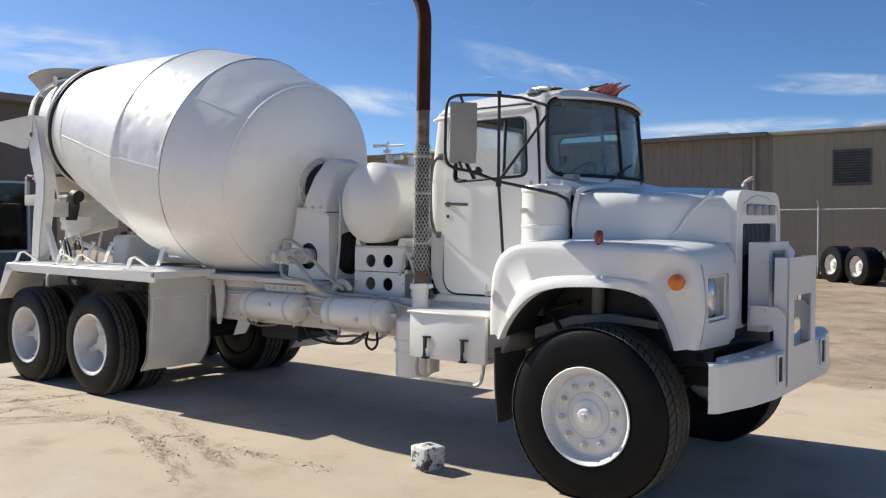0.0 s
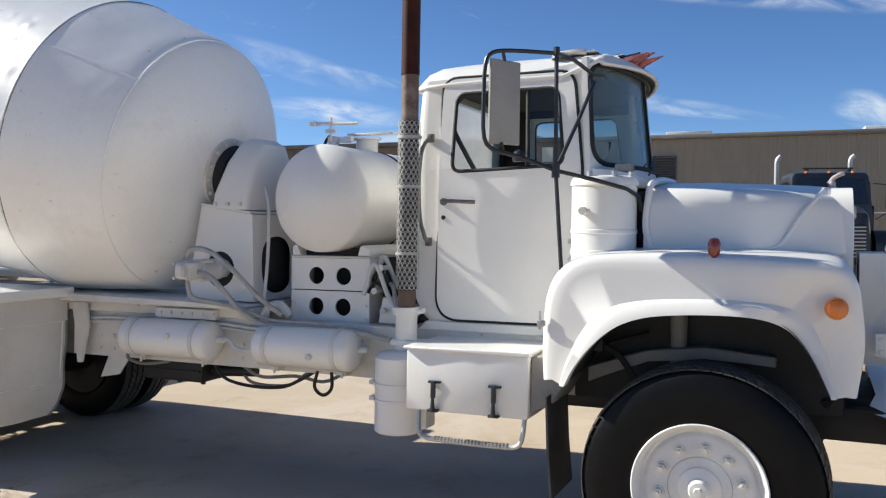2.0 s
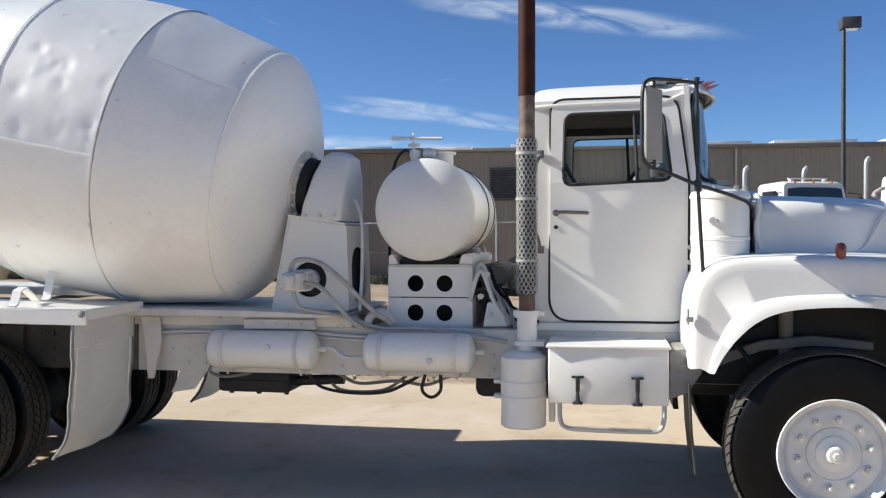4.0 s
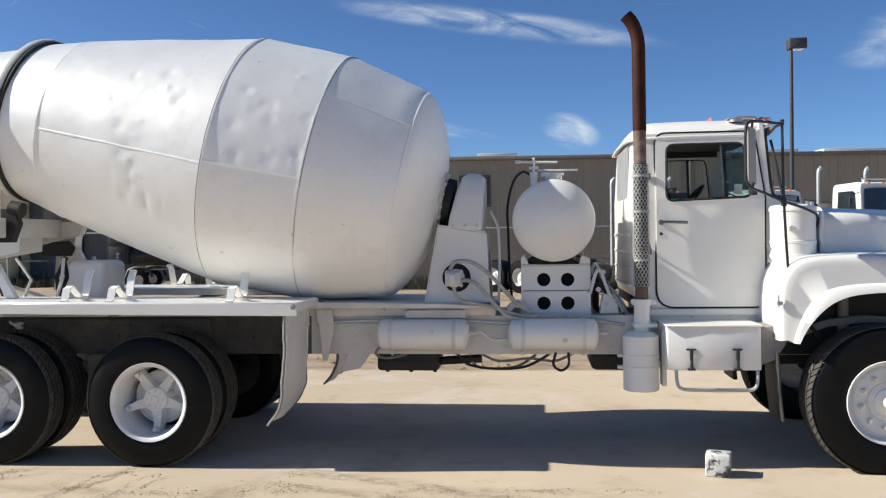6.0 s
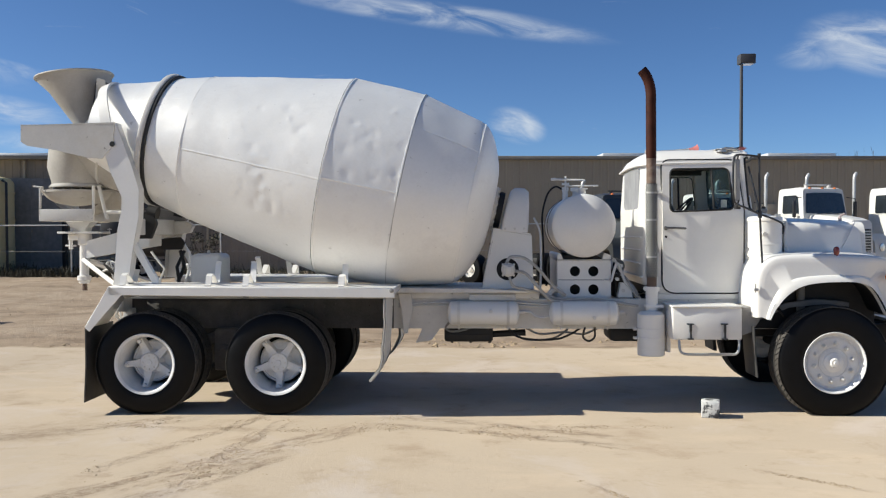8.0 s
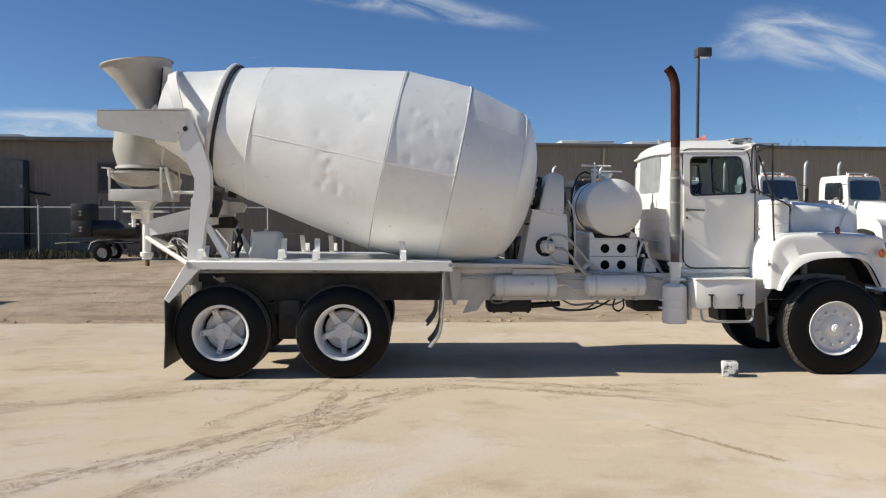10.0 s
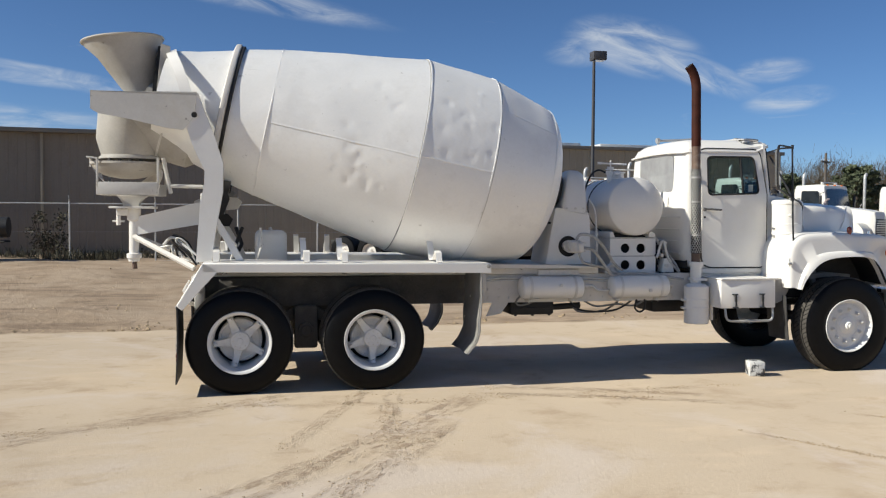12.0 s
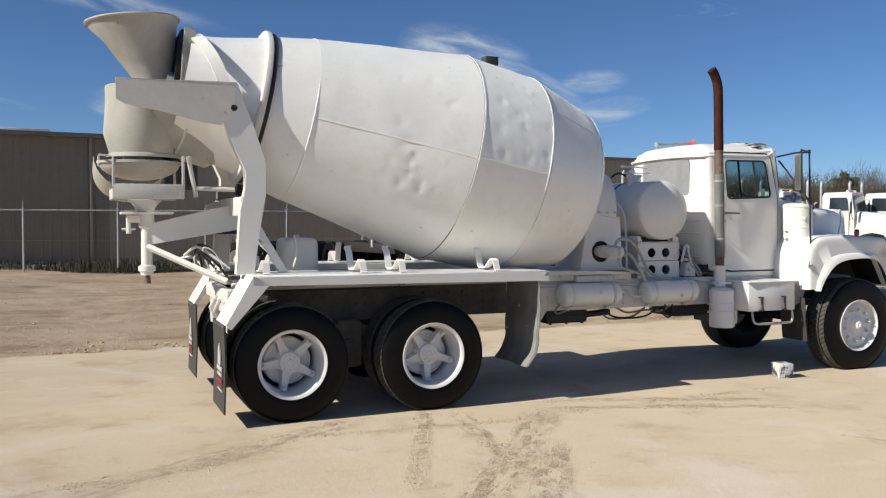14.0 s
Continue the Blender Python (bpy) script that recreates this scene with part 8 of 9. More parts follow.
    box(bm, (-7.22, 0.34, 0.72), (-7.12, 0.46, 1.0), 0.01)
    tube(bm, [(-7.28, -0.6, 1.03), (-7.32, -0.55, 0.92), (-7.27, -0.5, 0.82), (-7.22, -0.45, 0.80)], 0.018, 6)
    tube(bm, [(-7.28, -0.4, 1.05), (-7.34, -0.42, 0.95), (-7.30, -0.42, 0.84), (-7.2, -0.4, 0.8)], 0.015, 6)
    part("rear_crossmember", bm, WHITE_OLD, truck)


def hopper():
    cy = -0.17
    # charge hopper: an oval funnel leaning over the drum mouth
    bm = bmesh.new()
    rows = []
    prof = [(3.545, -7.95, 0.42, 0.40), (3.53, -7.95, 0.415, 0.395), (3.38, -7.89, 0.325, 0.33), (3.19, -7.838, 0.245, 0.26), (3.02, -7.79, 0.17, 0.2), (2.80, -7.77, 0.15, 0.18)]
    n = 40
    for off in (0.0, 0.012):
        part_rows = []
        for z, cx, rx, ry in prof:
            part_rows.append([(cx + (rx - off) * math.cos(a) * (1 if math.cos(a) < 0 else 0.92), cy + (ry - off) * math.sin(a), z + 0.045 * (cx + rx * math.cos(a) + 7.96) / 0.42 * (1 if z > 3.1 else 0)) for a in [2 * math.pi * k / n for k in range(n)]])
        rows = rows + (part_rows if off == 0 else [])
        inner = part_rows
    grid_surf(bm, rows, True)
    grid_surf(bm, inner, True)
    grid_surf(bm, [rows[0], inner[0]], True)
    h = part("charge_hopper", bm, CEMENT, truck, "cement-stained funnel hopper above the drum mouth", sharp=60)
    bm = bmesh.new()
    tube(bm, rows[0], 0.014, 6, closed=True)
    part("hopper_lip", bm, CEMENT, h)
    bm = bmesh.new()
    prism(bm, [(-7.58, 3.45), (-7.55, 3.46), (-7.60, 2.95), (-7.645, 2.95)], cy - 0.31, cy + 0.31)
    part("hopper_back", bm, GAP, h, "dark worn rubber behind the funnel")
    bm = bmesh.new()
    prism(bm, [(-7.548, 3.47), (-7.46, 3.45), (-7.44, 3.2), (-7.42, 2.92), (-7.597, 2.92)], cy - 0.36, cy - 0.34, 0.003)
    part("hopper_side_plate", bm, CEMENT, h)
    # collector below the mouth
    bm = bmesh.new()
    rows = []
    for z, cx, rx, ry in ((2.95, -7.86, 0.35, 0.36), (2.80, -7.86, 0.35, 0.36), (2.72, -7.865, 0.35, 0.36), (2.52, -7.885, 0.345, 0.36), (2.40, -7.88, 0.315, 0.33), (2.345, -7.88, 0.30, 0.315), (2.325, -7.88, 0.325, 0.335), (2.305, -7.88, 0.325, 0.335)):
        rows.append([(cx + rx * math.cos(a), cy + ry * math.sin(a), z) for a in [2 * math.pi * k / n for k in range(n)]])
    grid_surf(bm, rows, True)
    grid_surf(bm, [[(x * 0.985 - 7.86 * 0.015, y * 0.97 + cy * 0.03, z + 0.003) for x, y, z in r] for r in rows], True)
    c = part("collector", bm, CEMENT, truck, "cement-stained discharge collector", sharp=50)
    bm = bmesh.new()
    lathe(bm, (-7.74, cy, 2.76), (0.94, 0, -0.34), [(-0.05, 0.37), (0.30, 0.375), (0.55, 0.36), (0.62, 0.30)], 36)
    part("neck_shroud", bm, CEMENT, c)
    bm = bmesh.new()
    lathe(bm, (-7.74, cy, 2.76), (0.94, 0, -0.34), [(0.245, 0.372), (0.245, 0.392), (0.265, 0.392), (0.265, 0.372)], 36, close=True)
    part("neck_flange", bm, DUSTY, c)
    # swinging chute bowl and its cradle
    bm = bmesh.new()
    rows = []
    for t in [k / 7 for k in range(8)]:
        a = t * math.pi / 2
        r = 0.355 * math.cos(a) if t < 1 else 0.02
        rows.append([(-7.92 + r * math.cos(b), cy + r * 1.0 * math.sin(b), 2.262 - 0.16 * math.sin(a)) for b in [2 * math.pi * k / 36 for k in range(36)]])
    grid_surf(bm, rows, True)
    grid_surf(bm, [[(x * 0.98 - 7.92 * 0.02, y * 0.98 + cy * 0.02, z + 0.012) for x, y, z in r] for r in rows], True)
    ch = part("chute_bowl", bm, CEMENT, truck, "round swinging discharge bowl", sharp=50)
    bm = bmesh.new()
    lathe(bm, (-7.92, cy, 2.262), (0, 0, 1), [(-0.012, 0.352), (0.012, 0.352), (0.012, 0.37), (-0.012, 0.37)], 40, close=True)
    part("bowl_rim", bm, CEMENT, ch)
    # far half: the folded chute stub
    bm = bmesh.new()
    rows = []
    for y, z in ((cy + 0.1, 2.33), (cy + 0.55, 2.26), (cy + 0.80, 2.22)):
        rows.append([(-7.98 + 0.33 * math.cos(b), y, z - 0.30 * math.sin(b)) for b in [math.pi * k / 16 for k in range(17)]])
    grid_surf(bm, rows)
    part("chute_stub", bm, CEMENT, ch)
    bm = bmesh.new()
    for y in (cy - 0.37, cy + 0.37):
        box(bm, (-8.17, y - 0.012, 1.93), (-7.57, y + 0.012, 2.06), 0.006)
        box(bm, (-8.17, y - 0.012, 2.0), (-8.15, y + 0.012, 2.29), 0.004)
        box(bm, (-7.59, y - 0.012, 2.0), (-7.565, y + 0.012, 2.31), 0.004)
    box(bm, (-8.17, cy - 0.37, 1.93), (-8.155, cy + 0.37, 2.02), 0.004)
    prism(bm, [(-8.03, 1.93), (-7.72, 1.93), (-7.80, 1.865), (-7.80, 1.815), (-7.96, 1.815), (-7.96, 1.865)], cy - 0.08, cy + 0.08, 0.006)
    part("chute_cradle", bm, DUSTY, ch, "white plate cradle under the bowl")
    bm = bmesh.new()
    tube(bm, [(-8.17, cy - 0.3, 2.30), (-8.27, cy - 0.3, 2.31), (-8.27, cy - 0.1, 2.31), (-8.27, cy - 0.1, 2.22)], 0.01, 6)
    part("bowl_handle", bm, DUSTY, ch)
    # fins inside the bowl, and the stay rods beside it
    for k in range(4):
        bm = bmesh.new()
        x = -8.07 + 0.10 * k
        prism(bm, [(x, 2.20), (x + 0.012, 2.20), (x + 0.016, 2.30), (x - 0.004, 2.30)], cy - 0.27, cy + 0.2, 0.002)
        part("bowl_fin", bm, GRIME, ch)
    bm = bmesh.new()
    tube(bm, [(-7.53, -0.52, 2.31), (-7.51, -0.50, 2.20), (-7.46, -0.47, 1.95)], 0.020, 8)
    part("stay_rod", bm, DUSTY, ch)
    bm = bmesh.new()
    tube(bm, [(-7.46, -0.48, 2.03), (-7.13, -0.55, 2.02)], 0.02, 8)
    part("stay_rod", bm, DUSTY, ch)
    # pivot
    bm = bmesh.new()
    lathe(bm, (-7.865, cy + 0.04, 0), (0, 0, 1), [(1.20, 0.0), (1.20, 0.018), (1.235, 0.022), (1.24, 0.055), (1.27, 0.06), (1.275, 0.075), (1.32, 0.075), (1.33, 0.05), (1.66, 0.05), (1.68, 0.07), (1.81, 0.07), (1.815, 0.0)], 28)
    box(bm, (-8.09, cy - 0.14, 1.795), (-7.64, cy + 0.20, 1.818), 0.004)
    box(bm, (-8.04, cy - 0.0, 1.72), (-7.80, cy + 0.10, 1.79), 0.012)
    cyl(bm, (-8.02, cy + 0.04, 1.62), (-8.02, cy + 0.04, 1.80), 0.022, n=10)
    cyl(bm, (-8.08, cy + 0.04, 1.66), (-7.96, cy + 0.04, 1.66), 0.01, n=8)
    p = part("chute_pivot", bm, WHITE, truck, "vertical chute pivot post")
    bm = bmesh.new()
    cyl(bm, (-7.86, cy + 0.04, 1.16), (-7.86, cy + 0.04, 1.24), 0.03, 0.024, 12)
    part("pivot_nut", bm, RUST_TAN, p)
    for y0, y1, ys in ((cy + 0.0, -0.30, -0.63), (cy + 0.08, 0.04, 0.39)):
        bm = bmesh.new()
        a0, a1 = Vector((-7.85, y0, 1.705)), Vector((-7.85, y0, 1.515))
        b0, b1 = Vector((-7.06, y1, 1.90)), Vector((-7.06, y1, 1.655))
        off = Vector((0, 0.02, 0))
        vs = grid_surf(bm, [[a0, a1, a1 + off, a0 + off], [b0, b1, b1 + off, b0 + off]], True)
        bm.faces.new(vs[0])
        bm.faces.new(vs[1][::-1])
        part("swing_arm", bm, WHITE, p, "tapered plate arm")
        bm = bmesh.new()
        tube(bm, [(-7.86, y0, 1.50), (-7.22, ys, 1.19)], 0.03, 4)
        part("lower_strut", bm, WHITE, p)
    hose([(-7.55, -0.3, 1.42), (-7.45, -0.42, 1.50), (-7.30, -0.5, 1.40), (-7.18, -0.55, 1.30)], 0.014)
    rnd = random.Random(12)
    for k in range(5):
        y = -0.25 - 0.07 * k
        hose([(-7.50 + 0.05 * k, y, 1.30), (-7.42 + rnd.uniform(-0.05, 0.05), y - 0.03, 1.42 + rnd.uniform(0, 0.12)), (-7.30, y - 0.05, 1.40 + rnd.uniform(-0.08, 0.1)), (-7.20, y - 0.05, 1.22)], 0.008 + 0.002 * (k % 3), HOSE if k % 2 else DARK)
    hose([(-7.62, -0.2, 1.38), (-7.48, -0.3, 1.40), (-7.35, -0.4, 1.28), (-7.2, -0.48, 1.24)], 0.012)


rear_frame()
hopper()
XF[0] = None


# ---- things on the yard ----
def painted_block():
    bm = bmesh.new()
    box(bm, (0, 0, 0), (0.172, 0.172, 0.16), 0.012, 2)
    for v in bm.verts:
        v.co += Vector((noise.noise(v.co * 9), noise.noise(v.co * 9 + Vector((5, 0, 0))), 0)) * 0.006
    b = part("painted_block", bm, BLOCKW)
    b.matrix_world = pose(-1.307, -1.193, 0.0, 0, 0, -15)
    tagged(b, "small white block smeared with black paint on the concrete", "concrete block")


painted_block()


def roof_rags():
    XF[0] = BODY_LEAN
    for name, mat, c, sx, sy, seed, lab in (("pale_rag", RAGGREY, (-0.80, -0.24), 0.26, 0.22, 7, "crumpled pale cloth lying on the cab roof"),):
        bm = bmesh.new()
        rows = []
        n = 16
        for i in range(n + 1):
            row = []
            for j in range(n + 1):
                u, v = i / n - 0.5, j / n - 0.5
                r = 1 - (2 * max(abs(u), abs(v))) ** 3
                h = 0.012 + 0.085 * r * abs(noise.noise((u * 4 + seed, v * 4, seed))) + 0.03 * abs(noise.noise((u * 11, v * 11 + seed, 2)))
                row.append((c[0] + u * sx * (1 + 0.3 * noise.noise((v * 3, seed, 0))), c[1] + v * sy * (1 + 0.4 * noise.noise((u * 3, seed, 4))), 2.664 + 0.55 * h))
            rows.append(row)
        vs = grid_surf(bm, rows)
        tagged(part(name, bm, mat, sharp=80), lab, "rag")
    XF[0] = None


roof_rags()


def broken_roof_lamp():
    # tapered white lamp fairing, its front smashed open, red lens shards left inside
    XF[0] = BODY_LEAN
    rnd = random.Random(3)
    n = 14
    bm = bmesh.new()
    rows = []
    for k in range(9):
        t = k / 8
        x, w, h = -1.06 + 0.44 * t, 0.05 + 0.14 * t ** 0.8, 0.012 + 0.060 * t
        row = []
        for i in range(n + 1):
            a = math.pi * i / n
            jag = (rnd.uniform(-0.07, 0.05) if k == 8 else 0.0)
            row.append((x + jag, 0.22 - w * math.cos(a), 2.676 + h * math.sin(a) ** 0.7))
        rows.append(row)
    grid_surf(bm, rows)
    grid_surf(bm, [[(x, 0.22 + (y - 0.22) * 0.95, z - 0.005) for x, y, z in r] for r in rows])
    f = part("roof_lamp_fairing", bm, WHITE_OLD, truck, "smashed white roof lamp fairing with red shards", sharp=60)
    for k in range(9):
        bm = bmesh.new()
        y, x = 0.06 + 0.034 * k, -0.66 + rnd.uniform(-0.02, 0.08)
        z1 = 2.705 + 0.035 * math.sin(math.pi * (k + 0.5) / 9) + rnd.uniform(0, 0.018)
        lean = rnd.uniform(0.02, 0.14)
        prism(bm, [(x - 0.10, 2.675), (x + 0.05, 2.668), (x + 0.06 + lean, z1), (x + lean * 0.3, z1 - 0.022)], y, y + 0.026)
        part("lens_shard", bm, DARK if k in (2, 7) else RAGRED, f)
    XF[0] = None


broken_roof_lamp()


def lamp_post():
    l = thing("yard_lamp_post", "tall dark yard lamp post with a box floodlight", "lamp post", at=(5.66, 20.68, 0))
    bm = bmesh.new()
    cyl(bm, (0, 0, 0), (0, 0, 7.55), 0.075, 0.055, 12)
    part("pole", bm, POLE, l)
    bm = bmesh.new()
    box(bm, (-0.16, -0.16, 0), (0.16, 0.16, 0.04), 0.01)
    part("base_plate", bm, POLE, l)
    bm = bmesh.new()
    box(bm, (-0.10, -0.22, 7.53), (0.43, 0.22, 7.86), 0.03)
    h = part("lamp_head", bm, POLE, l)
    bm = bmesh.new()
    box(bm, (-0.04, -0.17, 7.518), (0.37, 0.17, 7.53))
    part("lens", bm, LAMPGLASS, h)


lamp_post()


def fence():
    f = thing("yard_fence", "galvanised post and rail yard fence in front of the warehouse", "fence", at=(0, 21.2, 0))
    x0, x1, step = -34.75, 18.0, 2.75
    bm = bmesh.new()
    cyl(bm, (0, 0, 0), (0, 0, 2.12), 0.03, n=8)
    tube(bm, [(0, 0, 2.12), (0, -0.14, 2.32)], 0.018, 6)
    post = part("post", bm, GALV, f)
    post.location = (x0, 0, 0)
    i = 1
    while x0 + i * step < x1:
        o = new("post", post.data)
        o.parent, o.location = f, (x0 + i * step, 0, 0)
        i += 1
    for z in (2.05,):
        bm = bmesh.new()
        cyl(bm, (x0, 0, z), (x1, 0, z), 0.024, n=8)
        part("top_rail", bm, GALV, f)
    for z in (0.12, 1.1):
        bm = bmesh.new()
        cyl(bm, (x0, 0, z), (x1, 0, z), 0.003, n=5)
        part("tension_wire", bm, GALV, f)


fence()


def weeds():
    rnd = random.Random(11)
    bm = bmesh.new()
    for _ in range(22000):
        x = rnd.uniform(-30.0, 4.0)
        y = 20.7 + abs(rnd.gauss(0, 1.6))
        patch = noise.noise((x * 0.35, y * 0.35, 3.0))
        if patch < -0.12:
            continue
        h = rnd.uniform(0.08, 0.42) * (0.7 + 1.3 * max(0.0, patch))
        a = rnd.uniform(0, math.pi)
        d = Vector((math.cos(a), math.sin(a), 0)) * rnd.uniform(0.006, 0.02)
        p = Vector((x, y, 0.02 + 0.14 * max(0, min(1, (-6 - x) / 5))))
        lean = Vector((rnd.uniform(-0.6, 0.6) * h, rnd.uniform(-0.6, 0.6) * h, h))
        bm.faces.new([bm.verts.new(q) for q in (p - d, p + d, p + lean + d * 0.3, p + lean - d * 0.3)])
    w = part("weeds", bm, WEED)
    tagged(w, "dry green-brown weeds along the fence line", "weeds", kind="stuff")


weeds()


def clods():
    rnd = random.Random(21)
    verts, faces = [], []
    ring = [(1, 0, 0), (0, 1, 0), (-1, 0, 0), (0, -1, 0)]

    def clod(x, y, z, s):
        k = len(verts)
        a, c = rnd.uniform(0, 6.3), rnd.uniform(0.6, 1.0)
        for px, py, _ in ring:
            r = s * rnd.uniform(0.7, 1.25)
            verts.append((x + r * (px * math.cos(a) - py * c * math.sin(a)), y + r * (px * math.sin(a) + py * c * math.cos(a)), z + s * rnd.uniform(0.0, 0.25)))
        verts.append((x + rnd.uniform(-0.3, 0.3) * s, y + rnd.uniform(-0.3, 0.3) * s, z + s * rnd.uniform(0.45, 0.8)))
        verts.append((x, y, z - s * 0.4))
        for i in range(4):
            faces.append((k + i, k + (i + 1) % 4, k + 4))
            faces.append((k + (i + 1) % 4, k + i, k + 5))
    for _ in range(9000):
        x0, y0, x1, y1, half, bend, amt = rnd.choice(TRACKS)
        f, side_off = rnd.uniform(0.02, 0.98), rnd.gauss(0, half * 0.5)
        ln = math.hypot(x1 - x0, y1 - y0)
        off = side_off - bend * (ln * (f - 0.5)) ** 2
        x, y = x0 + (x1 - x0) * f - (y1 - y0) / ln * off, y0 + (y1 - y0) * f + (x1 - x0) / ln * off
        if noise.noise((x * 1.7, y * 1.7, 5.0)) < 0.08 - 0.1 * amt:
            continue
        clod(x, y, 0.0, 0.002 + 0.011 * rnd.random() ** 4)
    # crumbs along the ragged edge of the pad
    for _ in range(2600):
        x, y = rnd.uniform(-24, 12), 3.75 + abs(rnd.gauss(0, 0.5))
        if noise.noise((x * 0.7, y * 0.7, 2.0)) > 0.0:
            clod(x, y, ground_z(x, y), 0.006 + 0.05 * rnd.random() ** 4)
    for _ in range(2600):
        x, y = rnd.uniform(-22, 12), rnd.uniform(4.0, 19)
        if noise.noise((x * 0.5, y * 0.5, 9.0)) < 0.0:
            continue
        clod(x, y, ground_z(x, y), 0.006 + 0.04 * rnd.random() ** 4)
    me = bpy.data.meshes.new("dirt_clods")
    me.from_pydata(verts, [], faces)
    me.materials.append(CLOD)
    tagged(new("dirt_clods", me), "scattered clods of dry dirt on the yard", "clods", kind="stuff")


clods()


# ---- parked trucks in a row, noses towards the yard ----
def parked_truck(paint, lab):
    t = thing("parked_truck", lab, "truck", "parked trucks by the fence")
    # local: nose towards -y, x across
    def loft(name, secs, mat, label="", r=0.10, parent=t):
        bm = bmesh.new()
        rows = []
        for y, hw, z0, z1, k in secs:
            pts = rounded([(-hw, z0), (hw, z0), (hw * k, z1), (-hw * k, z1)], [0.02, 0.02, r, r], 4)
            rows.append([(a, y, b) for a, b in pts])
        vs = grid_surf(bm, rows, True)
        bm.faces.new(vs[0])
        bm.faces.new(vs[-1][::-1])
        return part(name, bm, mat, parent, label)
    cab_ = loft("cab", [(0.62, 0.90, 1.05, 2.60, 0.90), (0.55, 0.95, 1.05, 2.68, 0.90), (-0.30, 0.95, 1.05, 2.70, 0.90), (-0.50, 0.93, 1.05, 2.66, 0.88), (-0.62, 0.90, 1.05, 2.02, 0.98)], paint, "cab with dark windows", 0.14)
    bm = bmesh.new()
    grid_surf(bm, [[(-0.80, -0.640, 2.05), (-0.4, -0.66, 2.05), (0.4, -0.66, 2.05), (0.80, -0.640, 2.05)], [(-0.72, -0.545, 2.54), (-0.4, -0.555, 2.56), (0.4, -0.555, 2.56), (0.72, -0.545, 2.54)]])
    part("windscreen", bm, PARKED_GLASS, cab_, "dark windscreen")
    for s in (-1, 1):
        bm = bmesh.new()
        q = rounded([(-0.42, 2.05), (0.32, 2.05), (0.30, 2.50), (-0.34, 2.50)], 0.05, 3)
        bm.faces.new([bm.verts.new((s * (0.957 - 0.06 * (z - 1.05) / 1.62 - 0.02), y, z)) for y, z in q])
        for v in bm.verts:
            v.co.x += s * 0.012
        part("side_window", bm, PARKED_GLASS, cab_)
        bm = bmesh.new()
        box(bm, (s * 0.95 - 0.004, -0.44, 1.20), (s * 0.95 + 0.012 * s, 0.36, 2.02), 0.004)
        part("door", bm, paint, cab_)
        bm = bmesh.new()
        box(bm, (s * 1.22 - 0.06, -0.62, 1.95), (s * 1.22 + 0.06, -0.56, 2.35), 0.015)
        tube(bm, [(s * 0.9, -0.55, 2.45), (s * 1.22, -0.60, 2.42), (s * 1.22, -0.60, 1.9), (s * 0.95, -0.6, 1.75)], 0.012, 6)
        part("mirror", bm, BLACK, t)
        # fender, wheel, lamp
        bm = bmesh.new()
        prof = [(0.72, 0.95), (0.70, 1.35), (0.55, 1.52), (-0.5, 1.55), (-0.72, 1.35), (-0.76, 0.95), (-0.60, 0.95), (-0.45, 1.22), (0.0, 1.30), (0.42, 1.22), (0.56, 0.95)]
        prism(bm, [(y - 1.35, z) for y, z in rounded(prof, [0.02, 0.1, 0.1, 0.1, 0.1, 0.02, 0.02, 0.1, 0.1, 0.1, 0.02], 3)], s * 0.55, s * 1.12, axes="yz")
        part("fender", bm, paint, t)
        bm = bmesh.new()
        lathe(bm, (s * 0.76, -1.35, 0.53), (s, 0, 0), [(0.0, 0.29), (0.02, 0.50), (0.05, 0.53), (0.24, 0.53), (0.27, 0.50), (0.28, 0.30), (0.25, 0.28)], 28)
        w = part("wheel", bm, RUBBER, t)
        bm = bmesh.new()
        lathe(bm, (s * 0.76, -1.35, 0.53), (s, 0, 0), [(0.20, 0.285), (0.27, 0.285), (0.27, 0.25), (0.20, 0.20), (0.23, 0.10), (0.27, 0.0)], 24)
        part("rim", bm, paint, w)
        bm = bmesh.new()
        lathe(bm, (s * 0.80, -2.10, 1.22), (0, -1, 0), [(0, 0.10), (0.02, 0.095), (0.035, 0.0)], 18)
        part("headlamp", bm, LAMPGLASS, t)
    loft("hood", [(-0.60, 0.80, 1.3, 2.03, 0.82), (-1.20, 0.70, 1.3, 1.98, 0.80), (-1.80, 0.56, 1.2, 1.92, 0.80), (-2.08, 0.48, 1.0, 1.86, 0.84), (-2.13, 0.44, 1.0, 1.78, 0.84)], paint, "sloping bonnet", 0.14)
    bm = bmesh.new()
    box(bm, (-0.33, -2.145, 1.02), (0.33, -2.132, 1.66), 0.004)
    g = part("grille", bm, BLACK, t)
    for k in range(9):
        bm = bmesh.new()
        box(bm, (-0.33, -2.16, 1.06 + 0.066 * k), (0.33, -2.145, 1.085 + 0.066 * k))
        part("grille_bar", bm, STEEL, g)
    bm = bmesh.new()
    box(bm, (-1.12, -2.38, 0.62), (1.12, -2.22, 0.92), 0.03)
    part("bumper", bm, paint, t)
    for sx in (-0.86, 0.86):
        bm = bmesh.new()
        cyl(bm, (sx, 1.2, 0.9), (sx, 1.2, 2.96), 0.055, n=12)
        tube(bm, [(sx, 1.2, 2.94), (sx + 0.02, 1.2, 3.04), (sx + 0.10, 1.2, 3.11)], 0.055, 12, 3)
        part("exhaust_pipe", bm, GALV, t)
    bm = bmesh.new()
    box(bm, (-0.50, -0.3, 2.70), (-0.42, -0.2, 2.76), 0.01)
    box(bm, (0.42, -0.3, 2.70), (0.50, -0.2, 2.76), 0.01)
